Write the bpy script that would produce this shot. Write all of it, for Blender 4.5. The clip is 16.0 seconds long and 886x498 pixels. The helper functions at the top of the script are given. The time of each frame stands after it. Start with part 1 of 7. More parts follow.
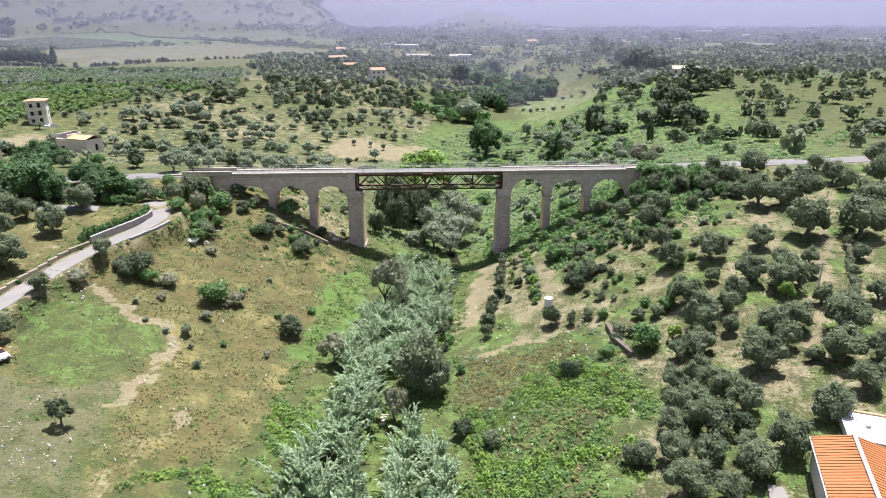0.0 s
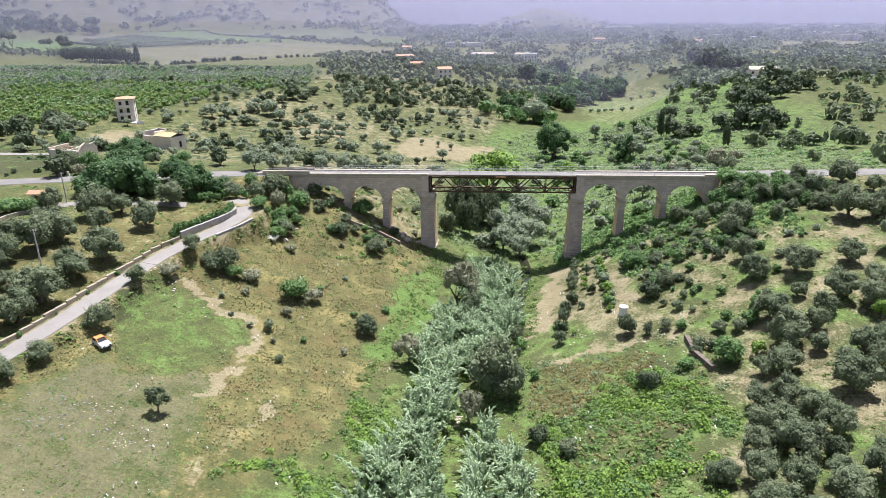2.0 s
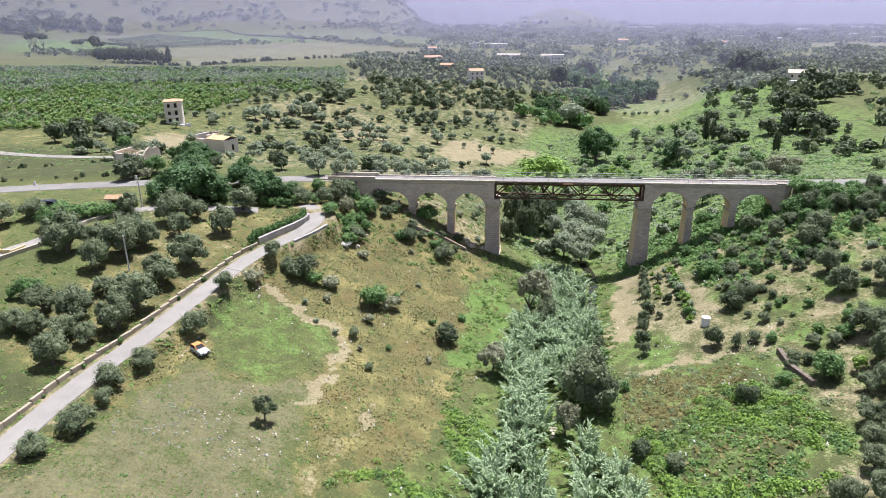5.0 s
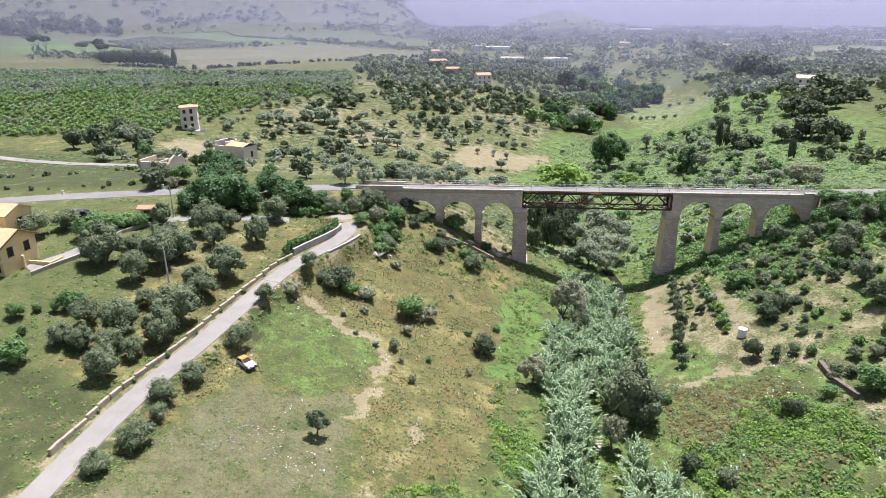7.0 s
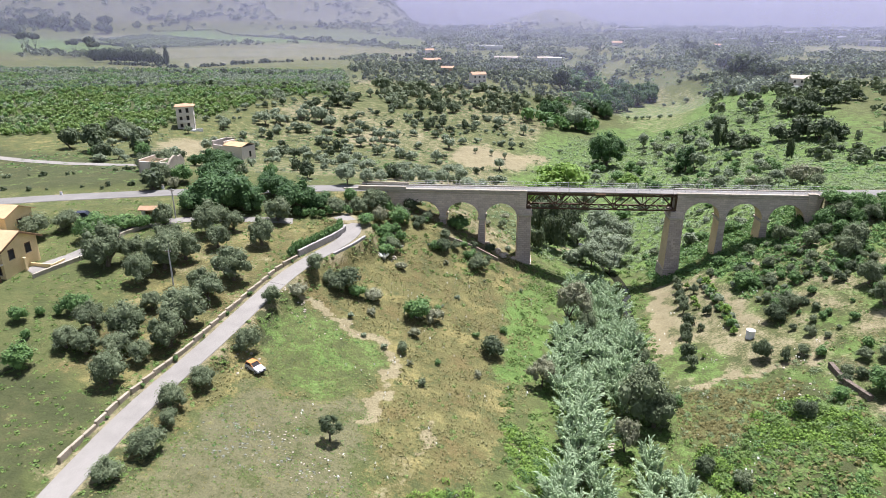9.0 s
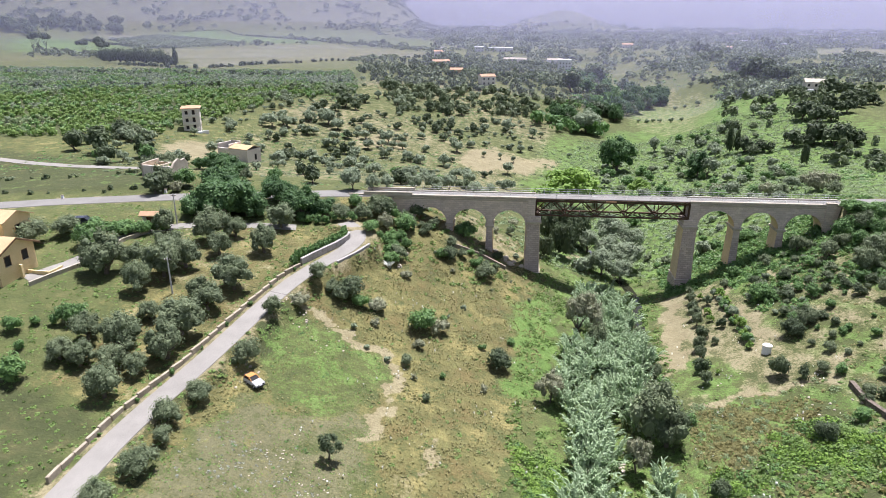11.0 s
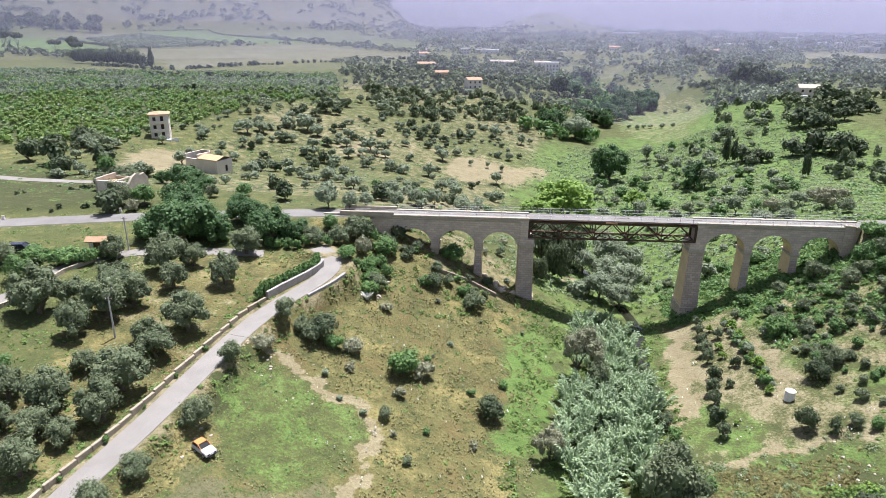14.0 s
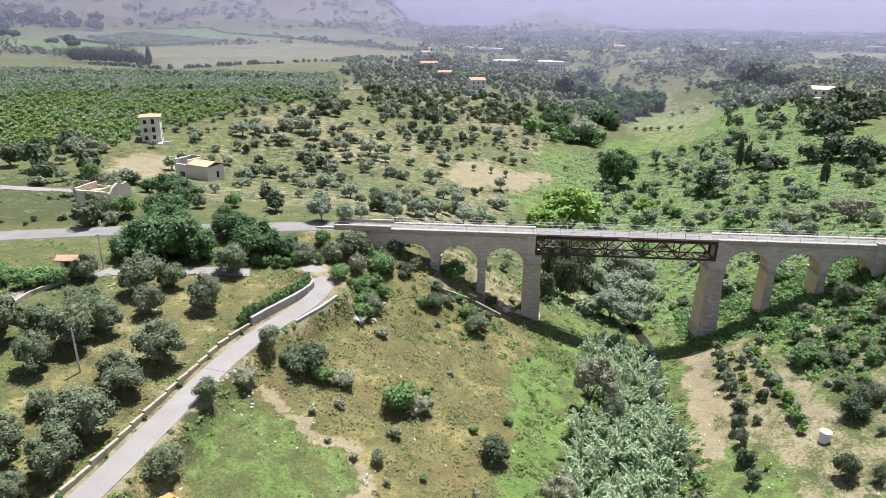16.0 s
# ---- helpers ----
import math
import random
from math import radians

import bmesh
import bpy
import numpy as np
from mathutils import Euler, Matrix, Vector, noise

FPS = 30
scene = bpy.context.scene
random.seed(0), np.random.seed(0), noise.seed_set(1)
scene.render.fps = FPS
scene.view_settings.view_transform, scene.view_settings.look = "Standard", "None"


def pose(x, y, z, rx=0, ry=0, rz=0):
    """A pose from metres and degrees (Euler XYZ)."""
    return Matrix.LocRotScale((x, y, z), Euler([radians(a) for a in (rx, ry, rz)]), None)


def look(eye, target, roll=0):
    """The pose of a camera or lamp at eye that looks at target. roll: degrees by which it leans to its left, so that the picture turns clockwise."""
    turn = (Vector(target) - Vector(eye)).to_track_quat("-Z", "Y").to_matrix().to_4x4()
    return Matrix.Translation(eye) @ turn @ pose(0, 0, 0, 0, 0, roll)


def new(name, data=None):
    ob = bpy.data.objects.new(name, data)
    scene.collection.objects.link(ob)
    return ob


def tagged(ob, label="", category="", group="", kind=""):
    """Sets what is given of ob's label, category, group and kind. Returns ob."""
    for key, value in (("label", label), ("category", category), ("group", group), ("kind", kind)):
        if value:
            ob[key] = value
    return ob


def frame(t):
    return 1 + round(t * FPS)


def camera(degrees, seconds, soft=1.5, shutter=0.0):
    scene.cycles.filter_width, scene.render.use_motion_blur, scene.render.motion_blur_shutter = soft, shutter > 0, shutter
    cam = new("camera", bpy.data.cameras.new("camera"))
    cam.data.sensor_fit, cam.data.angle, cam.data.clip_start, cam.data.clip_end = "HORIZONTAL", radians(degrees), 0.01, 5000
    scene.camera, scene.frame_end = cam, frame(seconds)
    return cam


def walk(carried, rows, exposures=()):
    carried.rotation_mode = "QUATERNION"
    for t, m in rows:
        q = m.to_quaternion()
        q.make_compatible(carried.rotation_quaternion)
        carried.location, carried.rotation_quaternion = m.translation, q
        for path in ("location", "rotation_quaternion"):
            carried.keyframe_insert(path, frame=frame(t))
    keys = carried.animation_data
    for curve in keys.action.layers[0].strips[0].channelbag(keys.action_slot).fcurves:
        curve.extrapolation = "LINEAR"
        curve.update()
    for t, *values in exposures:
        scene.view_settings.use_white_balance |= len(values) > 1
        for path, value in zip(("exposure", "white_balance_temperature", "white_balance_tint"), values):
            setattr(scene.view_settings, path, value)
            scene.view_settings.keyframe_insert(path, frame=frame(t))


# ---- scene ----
EXPOSURE = 0.90
cam = camera(69.4, 16.0, soft=0.62)
PATH = [
    (0, (1.838, 0.01, 49.051), (1.819, 1.891, 48.373), -0.1),
    (0.5, (2.224, -0.02, 49.176), (2.035, 1.851, 48.496), -0.2),
    (1, (1.96, -0.093, 49.527), (1.76, 1.777, 48.845), -0.2),
    (1.5, (0.27, -0.407, 50.156), (0.075, 1.463, 49.472), -0.3),
    (2, (-1.205, -0.608, 50.344), (-1.401, 1.261, 49.659), -0.3),
    (2.5, (-2.773, -0.71, 50.387), (-2.975, 1.158, 49.702), -0.3),
    (3, (-4.611, -0.868, 50.392), (-4.82, 0.999, 49.708), -0.4),
    (3.5, (-6.653, -1.054, 50.42), (-6.875, 0.812, 49.735), -0.4),
    (4, (-8.877, -1.205, 50.585), (-9.11, 0.659, 49.899), -0.4),
    (6.3, (-17.304, -1.792, 53.447), (-17.538, 0.073, 52.764), -0.1),
    (6.5, (-18.006, -1.854, 53.517), (-18.239, 0.011, 52.835), -0.2),
    (7, (-19.726, -2.045, 53.65), (-19.952, -0.178, 52.967), -0.1),
    (7.5, (-21.288, -2.2, 53.671), (-21.509, -0.334, 52.985), -0.1),
    (8, (-22.524, -2.198, 53.701), (-22.73, -0.33, 53.015), 0.0),
    (8.2, (-22.739, -2.083, 53.709), (-22.936, -0.214, 53.023), 0.1),
    (10.5, (-22.373, 0.708, 53.994), (-22.584, 2.575, 53.309), 0.4),
    (11, (-22.695, 1.951, 54.081), (-22.918, 3.817, 53.398), 0.3),
    (11.5, (-23.08, 3.458, 54.181), (-23.298, 5.325, 53.497), 0.4),
    (12, (-23.379, 5.381, 54.257), (-23.58, 7.251, 53.575), 0.4),
    (12.5, (-23.576, 7.42, 54.319), (-23.763, 9.291, 53.638), 0.5),
    (13, (-23.732, 9.995, 54.38), (-23.912, 11.867, 53.699), 0.5),
    (13.5, (-23.875, 12.555, 54.448), (-24.055, 14.426, 53.766), 0.6),
    (14, (-24.011, 15.151, 54.516), (-24.19, 17.023, 53.835), 0.7),
    (14.5, (-24.118, 17.411, 54.6), (-24.297, 19.284, 53.92), 0.7),
    (15, (-24.248, 19.759, 54.698), (-24.431, 21.631, 54.018), 0.7),
    (15.5, (-24.405, 21.994, 54.78), (-24.59, 23.865, 54.096), 0.8),
    (16, (-24.599, 24.407, 54.851), (-24.786, 26.277, 54.165), 0.8),
]
walk(cam, [(t, look(eye, target, roll)) for t, eye, target, roll in PATH], exposures=[(0, EXPOSURE, 6000, 19), (16, EXPOSURE, 6000, 19)])


# ---- world, sun, exposure ----
HAZE_GLOW = 0.56
SUN_ELEVATION, SUN_FROM = 71.0, Vector((0.38, 1.0))
world = bpy.data.worlds.new("world")
scene.world = world
world.use_nodes = True
wn = world.node_tree.nodes
sky = wn.new("ShaderNodeTexSky")
sky.sky_type, sky.sun_disc = "NISHITA", False
sky.sun_elevation = radians(SUN_ELEVATION)
sky.sun_rotation = math.atan2(SUN_FROM.x, SUN_FROM.y)
sky.air_density, sky.dust_density = 1.0, 1.0
wn["Background"].inputs["Strength"].default_value = 0.077
milky = wn.new("ShaderNodeHueSaturation")
milky.inputs["Saturation"].default_value = 0.6
world.node_tree.links.new(sky.outputs[0], milky.inputs["Color"])
world.node_tree.links.new(milky.outputs[0], wn["Background"].inputs["Color"])
sun = new("sun", bpy.data.lights.new("sun", "SUN"))
sun.data.energy, sun.data.angle, sun.data.color = 5.7, radians(1.0), (1.0, 0.97, 0.93)
_flat = SUN_FROM.normalized() * math.cos(radians(SUN_ELEVATION))
sun.matrix_world = look((_flat.x * 100, _flat.y * 100, math.sin(radians(SUN_ELEVATION)) * 100), (0, 0, 0))

# ---- materials ----


def material(name, rough=0.9, metal=0.0):
    m = bpy.data.materials.new(name)
    m.use_nodes = True
    p = m.node_tree.nodes["Principled BSDF"]
    p.inputs["Roughness"].default_value, p.inputs["Metallic"].default_value = rough, metal
    p.inputs["Specular IOR Level"].default_value = 0.25
    return m, m.node_tree.nodes, m.node_tree.links, p


def noise_node(n, l, scale, detail=4, vec=None, rough=0.6):
    t = n.new("ShaderNodeTexNoise")
    t.inputs["Scale"].default_value, t.inputs["Detail"].default_value, t.inputs["Roughness"].default_value = scale, detail, rough
    if vec is not None:
        l.new(vec, t.inputs["Vector"])
    return t.outputs["Fac"]


def ramp(n, l, fac, *stops):
    r = n.new("ShaderNodeValToRGB")
    e = r.color_ramp.elements
    while len(e) < len(stops):
        e.new(0.5)
    for item, (pos, col) in zip(e, stops):
        item.position, item.color = pos, (*col, 1)
    l.new(fac, r.inputs["Fac"])
    return r.outputs["Color"]


def mix(n, l, fac, a, b, kind="MIX"):
    m = n.new("ShaderNodeMix")
    m.data_type, m.blend_type = "RGBA", kind
    for sock, v in ((m.inputs[0], fac), (m.inputs[6], a), (m.inputs[7], b)):
        if isinstance(v, (int, float)):
            sock.default_value = v
        elif isinstance(v, tuple):
            sock.default_value = (*v, 1)
        else:
            l.new(v, sock)
    return m.outputs[2]


def arith(n, l, kind, a, b=0.0):
    m = n.new("ShaderNodeMath")
    m.operation = kind
    for sock, v in zip(m.inputs, (a, b)):
        if isinstance(v, (int, float)):
            sock.default_value = v
        else:
            l.new(v, sock)
    return m.outputs[0]


def bump(n, l, p, height, strength, distance):
    b = n.new("ShaderNodeBump")
    b.inputs["Strength"].default_value, b.inputs["Distance"].default_value = strength, distance
    l.new(height, b.inputs["Height"])
    l.new(b.outputs["Normal"], p.inputs["Normal"])


def place(n):
    return n.new("ShaderNodeNewGeometry").outputs["Position"]


def leaf_material(name, dark, mid, light, rough=0.6, through_light=0.30):
    """Foliage: colour varies from leaf to leaf and from plant to plant, and some light passes through."""
    m, n, l, p = material(name, rough)
    geo, info = n.new("ShaderNodeNewGeometry"), n.new("ShaderNodeObjectInfo")
    v = arith(n, l, "ADD", arith(n, l, "MULTIPLY", geo.outputs["Random Per Island"], 0.75), arith(n, l, "MULTIPLY", info.outputs["Random"], 0.25))
    c = ramp(n, l, v, (0.0, dark), (0.5, mid), (1.0, light))
    big = noise_node(n, l, 0.55, 3, geo.outputs["Position"])
    c = mix(n, l, arith(n, l, "MULTIPLY", big, 0.5), c, mid)
    l.new(c, p.inputs["Base Color"])
    t = n.new("ShaderNodeBsdfTranslucent")
    l.new(c, t.inputs["Color"])
    s = n.new("ShaderNodeMixShader")
    s.inputs[0].default_value = through_light
    l.new(p.outputs[0], s.inputs[1])
    l.new(t.outputs[0], s.inputs[2])
    l.new(s.outputs[0], n["Material Output"].inputs["Surface"])
    return m


def plain_material(name, a, b, scale=1.5, rough=0.85, metal=0.0, fine=14.0, relief=0.02):
    """A surface with broad stains and fine grain between two colours."""
    m, n, l, p = material(name, rough, metal)
    pos = place(n)
    broad, grain = noise_node(n, l, scale, 5, pos), noise_node(n, l, fine, 3, pos)
    c = ramp(n, l, broad, (0.3, a), (0.7, b))
    c = mix(n, l, 0.35, c, ramp(n, l, grain, (0.3, tuple(0.6 * v for v in a)), (0.7, tuple(min(1, 1.2 * v) for v in b))))
    l.new(c, p.inputs["Base Color"])
    bump(n, l, p, grain, 0.5, relief)
    return m


OLIVE_LEAF = leaf_material("olive_leaf", (0.064, 0.086, 0.042), (0.138, 0.172, 0.088), (0.240, 0.280, 0.155), 0.65, 0.30)
GREEN_LEAF = leaf_material("green_leaf", (0.049, 0.097, 0.032), (0.104, 0.192, 0.057), (0.199, 0.326, 0.093))
DEEP_LEAF = leaf_material("deep_green_leaf", (0.025, 0.056, 0.020), (0.058, 0.118, 0.037), (0.118, 0.208, 0.066))
BRIGHT_LEAF = leaf_material("bright_leaf", (0.086, 0.157, 0.024), (0.165, 0.272, 0.044), (0.267, 0.390, 0.078))
DARK_LEAF = leaf_material("dark_leaf", (0.035, 0.055, 0.025), (0.073, 0.100, 0.047), (0.136, 0.169, 0.079))
GREY_LEAF = leaf_material("grey_leaf", (0.124, 0.129, 0.076), (0.230, 0.238, 0.144), (0.354, 0.363, 0.224))
CANE_LEAF = leaf_material("cane_leaf", (0.140, 0.205, 0.105), (0.270, 0.362, 0.196), (0.420, 0.515, 0.305), 0.5, 0.38)
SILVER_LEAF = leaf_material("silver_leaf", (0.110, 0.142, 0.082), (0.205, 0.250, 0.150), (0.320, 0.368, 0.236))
# paler sage green: mid-distance haze is put into this leaf colour
VALLEY_LEAF = leaf_material("valley_herb_leaf", (0.125, 0.170, 0.075), (0.205, 0.268, 0.125), (0.300, 0.368, 0.190))
WEED_LEAF = leaf_material("weed_leaf", (0.077, 0.135, 0.029), (0.136, 0.213, 0.052), (0.206, 0.292, 0.081))
DRY_LEAF = leaf_material("dry_grass", (0.150, 0.142, 0.054), (0.240, 0.224, 0.090), (0.335, 0.315, 0.138), 0.8, 0.45)
STRAW_LEAF = leaf_material("straw_grass", (0.250, 0.240, 0.105), (0.365, 0.350, 0.165), (0.480, 0.460, 0.245), 0.8, 0.5)
BLOSSOM = leaf_material("white_blossom", (0.45, 0.45, 0.38), (0.6, 0.6, 0.52), (0.75, 0.75, 0.68))
BARK = plain_material("bark", (0.07, 0.055, 0.042), (0.16, 0.13, 0.10), 3, 0.95)

ASPHALT = plain_material("old_asphalt", (0.135, 0.130, 0.117), (0.205, 0.196, 0.175), 0.25, 0.9)
CONCRETE = plain_material("lane_concrete", (0.180, 0.168, 0.145), (0.250, 0.236, 0.206), 0.3, 0.9)
PALE_STONE = plain_material("pale_stone", (0.311, 0.271, 0.211), (0.484, 0.423, 0.331), 0.7, 0.9)
RUST = plain_material("rusty_iron", (0.046, 0.027, 0.017), (0.105, 0.064, 0.038), 1.2, 0.85)
STEEL = plain_material("galvanised_rail", (0.45, 0.44, 0.42), (0.6, 0.59, 0.56), 1.2, 0.6, 0.4)


def stone_material(name, light, dark, joint, stained):
    m, n, l, p = material(name, 0.92)
    tc = n.new("ShaderNodeTexCoord")
    sep, com = n.new("ShaderNodeSeparateXYZ"), n.new("ShaderNodeCombineXYZ")
    l.new(tc.outputs["Object"], sep.inputs[0])
    l.new(arith(n, l, "ADD", sep.outputs["X"], sep.outputs["Y"]), com.inputs["X"])
    l.new(sep.outputs["Z"], com.inputs["Y"])
    br = n.new("ShaderNodeTexBrick")
    for key, v in (("Scale", 1.0), ("Mortar Size", 0.035), ("Mortar Smooth", 0.4), ("Brick Width", 1.0), ("Row Height", 0.46), ("Bias", 0.0)):
        br.inputs[key].default_value = v
    br.inputs["Color1"].default_value, br.inputs["Color2"].default_value = (*dark, 1), (*light, 1)
    br.inputs["Mortar"].default_value = (*joint, 1)
    l.new(com.outputs[0], br.inputs["Vector"])
    stain = noise_node(n, l, 0.45, 6, tc.outputs["Object"])
    c = mix(n, l, ramp(n, l, stain, (0.42, (0, 0, 0)), (0.72, (stained, stained, stained))), br.outputs["Color"], (0.30, 0.25, 0.22))
    grain = noise_node(n, l, 7, 4, tc.outputs["Object"])
    c = mix(n, l, 0.25, c, ramp(n, l, grain, (0.3, (0.24, 0.20, 0.17)), (0.7, (0.60, 0.53, 0.46))))
    l.new(c, p.inputs["Base Color"])
    bump(n, l, p, mix(n, l, 0.4, br.outputs["Fac"], grain), 0.6, 0.05)
    return m


STONE = stone_material("ashlar_masonry", (0.68, 0.56, 0.47), (0.52, 0.42, 0.35), (0.40, 0.33, 0.28), 0.5)
PIER_STONE = stone_material("weathered_pier_masonry", (0.58, 0.46, 0.385), (0.38, 0.295, 0.25), (0.20, 0.165, 0.14), 0.55)
TAN_STONE = plain_material("smooth_tan_ashlar", (0.513, 0.389, 0.236), (0.706, 0.547, 0.337), 0.5, 0.9)


def ground_material():
    """Soil, dry grass, green grass and herbs, mixed by the surface kinds stored on the ground."""
    m, n, l, p = material("ground", 0.95)
    pos = place(n)

    def kind(name):
        a = n.new("ShaderNodeAttribute")
        a.attribute_name = name
        return a.outputs["Fac"]
    broad, mid, fine = noise_node(n, l, 0.035, 5, pos), noise_node(n, l, 0.35, 5, pos, 0.7), noise_node(n, l, 2.6, 4, pos, 0.7)
    tuft = noise_node(n, l, 7.0, 2, pos)
    green = ramp(n, l, mid, (0.25, (0.046, 0.058, 0.020)), (0.5, (0.076, 0.088, 0.028)), (0.75, (0.118, 0.114, 0.046)))
    dry = ramp(n, l, mid, (0.25, (0.066, 0.064, 0.022)), (0.5, (0.102, 0.096, 0.034)), (0.78, (0.134, 0.134, 0.048)))
    patch = noise_node(n, l, 0.16, 4, pos, 0.65)
    rusty = ramp(n, l, mid, (0.3, (0.076, 0.052, 0.022)), (0.7, (0.155, 0.108, 0.044)))
    straw = ramp(n, l, mid, (0.3, (0.155, 0.132, 0.048)), (0.7, (0.235, 0.200, 0.078)))
    dry = mix(n, l, ramp(n, l, patch, (0.36, (0.5, 0.5, 0.5)), (0.5, (0, 0, 0))), dry, rusty)
    dry = mix(n, l, ramp(n, l, patch, (0.52, (0, 0, 0)), (0.64, (0.85, 0.85, 0.85))), dry, straw)
    lush = ramp(n, l, mid, (0.25, (0.052, 0.092, 0.021)), (0.5, (0.084, 0.140, 0.031)), (0.75, (0.122, 0.174, 0.050)))
    bare = ramp(n, l, mid, (0.25, (0.151, 0.126, 0.068)), (0.55, (0.202, 0.176, 0.100)), (0.8, (0.243, 0.217, 0.131)))
    pale = ramp(n, l, mid, (0.25, (0.076, 0.076, 0.034)), (0.5, (0.106, 0.103, 0.051)), (0.75, (0.138, 0.129, 0.070)))
    dark_grass = ramp(n, l, mid, (0.25, (0.030, 0.037, 0.013)), (0.5, (0.048, 0.056, 0.020)), (0.75, (0.078, 0.072, 0.031)))
    # pale grey soil, which also carries the far plain's haze in its colour
    chalk_haze = ramp(n, l, mid, (0.25, (0.123, 0.116, 0.093)), (0.5, (0.161, 0.150, 0.123)), (0.75, (0.202, 0.187, 0.157)))
    rag = arith(n, l, "SUBTRACT", arith(n, l, "ADD", mid, arith(n, l, "MULTIPLY", fine, 0.7)), 0.85)

    def cover(c, name, layer, spread):
        k = arith(n, l, "ADD", kind(name), arith(n, l, "MULTIPLY", rag, spread))
        return mix(n, l, ramp(n, l, k, (0.35, (0, 0, 0)), (0.65, (1, 1, 1))), c, layer)
    c = green
    for name, layer, spread in (("dark_grass", dark_grass, 1.4), ("pale", pale, 1.6), ("chalk_haze", chalk_haze, 1.1), ("dry", dry, 2.2), ("lush", lush, 1.8), ("bare", bare, 1.3)):
        c = cover(c, name, layer, spread)
    c = mix(n, l, 0.5, c, ramp(n, l, fine, (0.3, (0.30, 0.30, 0.30)), (0.72, (0.72, 0.72, 0.70))), "OVERLAY")
    c = mix(n, l, 0.25, c, ramp(n, l, tuft, (0.35, (0.2, 0.2, 0.2)), (0.68, (0.8, 0.8, 0.78))), "OVERLAY")
    c = mix(n, l, 0.3, c, ramp(n, l, broad, (0.35, (0.38, 0.38, 0.38)), (0.65, (0.62, 0.62, 0.6))), "OVERLAY")
    l.new(c, p.inputs["Base Color"])
    bump(n, l, p, arith(n, l, "ADD", fine, arith(n, l, "MULTIPLY", mid, 2.0)), 0.7, 0.25)
    return m


GROUND = ground_material()

# ---- mesh helpers ----


def mesh_from(name, verts, faces, mat, smooth=False):
    me = bpy.data.meshes.new(name)
    me.from_pydata([tuple(v) for v in verts], [], [tuple(f) for f in faces])
    me.materials.append(mat)
    if smooth:
        me.polygons.foreach_set("use_smooth", [True] * len(me.polygons))
    me.update()
    return me


def raw_mesh(name, verts, quads, mat, smooth=False):
    """A mesh straight from arrays of corners and quads (a repeated last corner makes a triangle)."""
    me = bpy.data.meshes.new(name)
    verts, quads = np.asarray(verts, np.float32), np.asarray(quads, np.int32)
    me.vertices.add(len(verts))
    me.vertices.foreach_set("co", verts.ravel())
    me.loops.add(quads.size)
    me.loops.foreach_set("vertex_index", quads.ravel())
    me.polygons.add(len(quads))
    k = quads.shape[1]
    me.polygons.foreach_set("loop_start", np.arange(0, quads.size, k, dtype=np.int32))
    me.materials.append(mat)
    me.update(calc_edges=True)
    me.polygons.foreach_set("use_smooth", np.full(len(quads), smooth))
    return me


def part(name, bm, mat, parent=None, label=""):
    me = bpy.data.meshes.new(name)
    bm.normal_update()
    bm.to_mesh(me)
    bm.free()
    me.materials.append(mat)
    ob = new(name, me)
    ob.parent = parent
    if label:
        tagged(ob, label)
    return ob


def thing(name, x, y, z, label, category, group="", kind="", turn=0.0):
    ob = new(name)
    ob.empty_display_size = 0.3
    ob.matrix_basis = pose(x, y, z, 0, 0, turn)
    return tagged(ob, label, category, group, kind)


def box(bm, x0, x1, y0, y1, z0, z1, bevel=0.0):
    made = bmesh.ops.create_cube(bm, size=1)
    for v in made["verts"]:
        v.co = Vector((x0 if v.co.x < 0 else x1, y0 if v.co.y < 0 else y1, z0 if v.co.z < 0 else z1))
    if bevel:
        bmesh.ops.bevel(bm, geom=list({e for v in made["verts"] for e in v.link_edges}), offset=bevel, segments=1, affect="EDGES")
    return made["verts"]


def beam(bm, a, b, width, height):
    """A straight member of rectangular section from a to b."""
    a, b = Vector(a), Vector(b)
    q = (b - a).to_track_quat("X", "Z").to_matrix().to_4x4()
    m = Matrix.Translation((a + b) / 2) @ q @ Matrix.Diagonal(((b - a).length, width, height, 1))
    bmesh.ops.create_cube(bm, size=1, matrix=m)


def tube(bm, points, radii, sides=6):
    """A tapering tube through points."""
    rings = []
    for i, (p, r) in enumerate(zip(points, radii)):
        p = Vector(p)
        d = (Vector(points[min(i + 1, len(points) - 1)]) - Vector(points[max(i - 1, 0)])).normalized()
        q = d.to_track_quat("Z", "Y")
        rings.append([bm.verts.new(p + q @ Vector((r * math.cos(2 * math.pi * k / sides), r * math.sin(2 * math.pi * k / sides), 0))) for k in range(sides)])
    for a, b in zip(rings[:-1], rings[1:]):
        for k in range(sides):
            bm.faces.new((a[k], a[(k + 1) % sides], b[(k + 1) % sides], b[k]))
    bm.faces.new(rings[-1])
    bm.faces.new(rings[0][::-1])


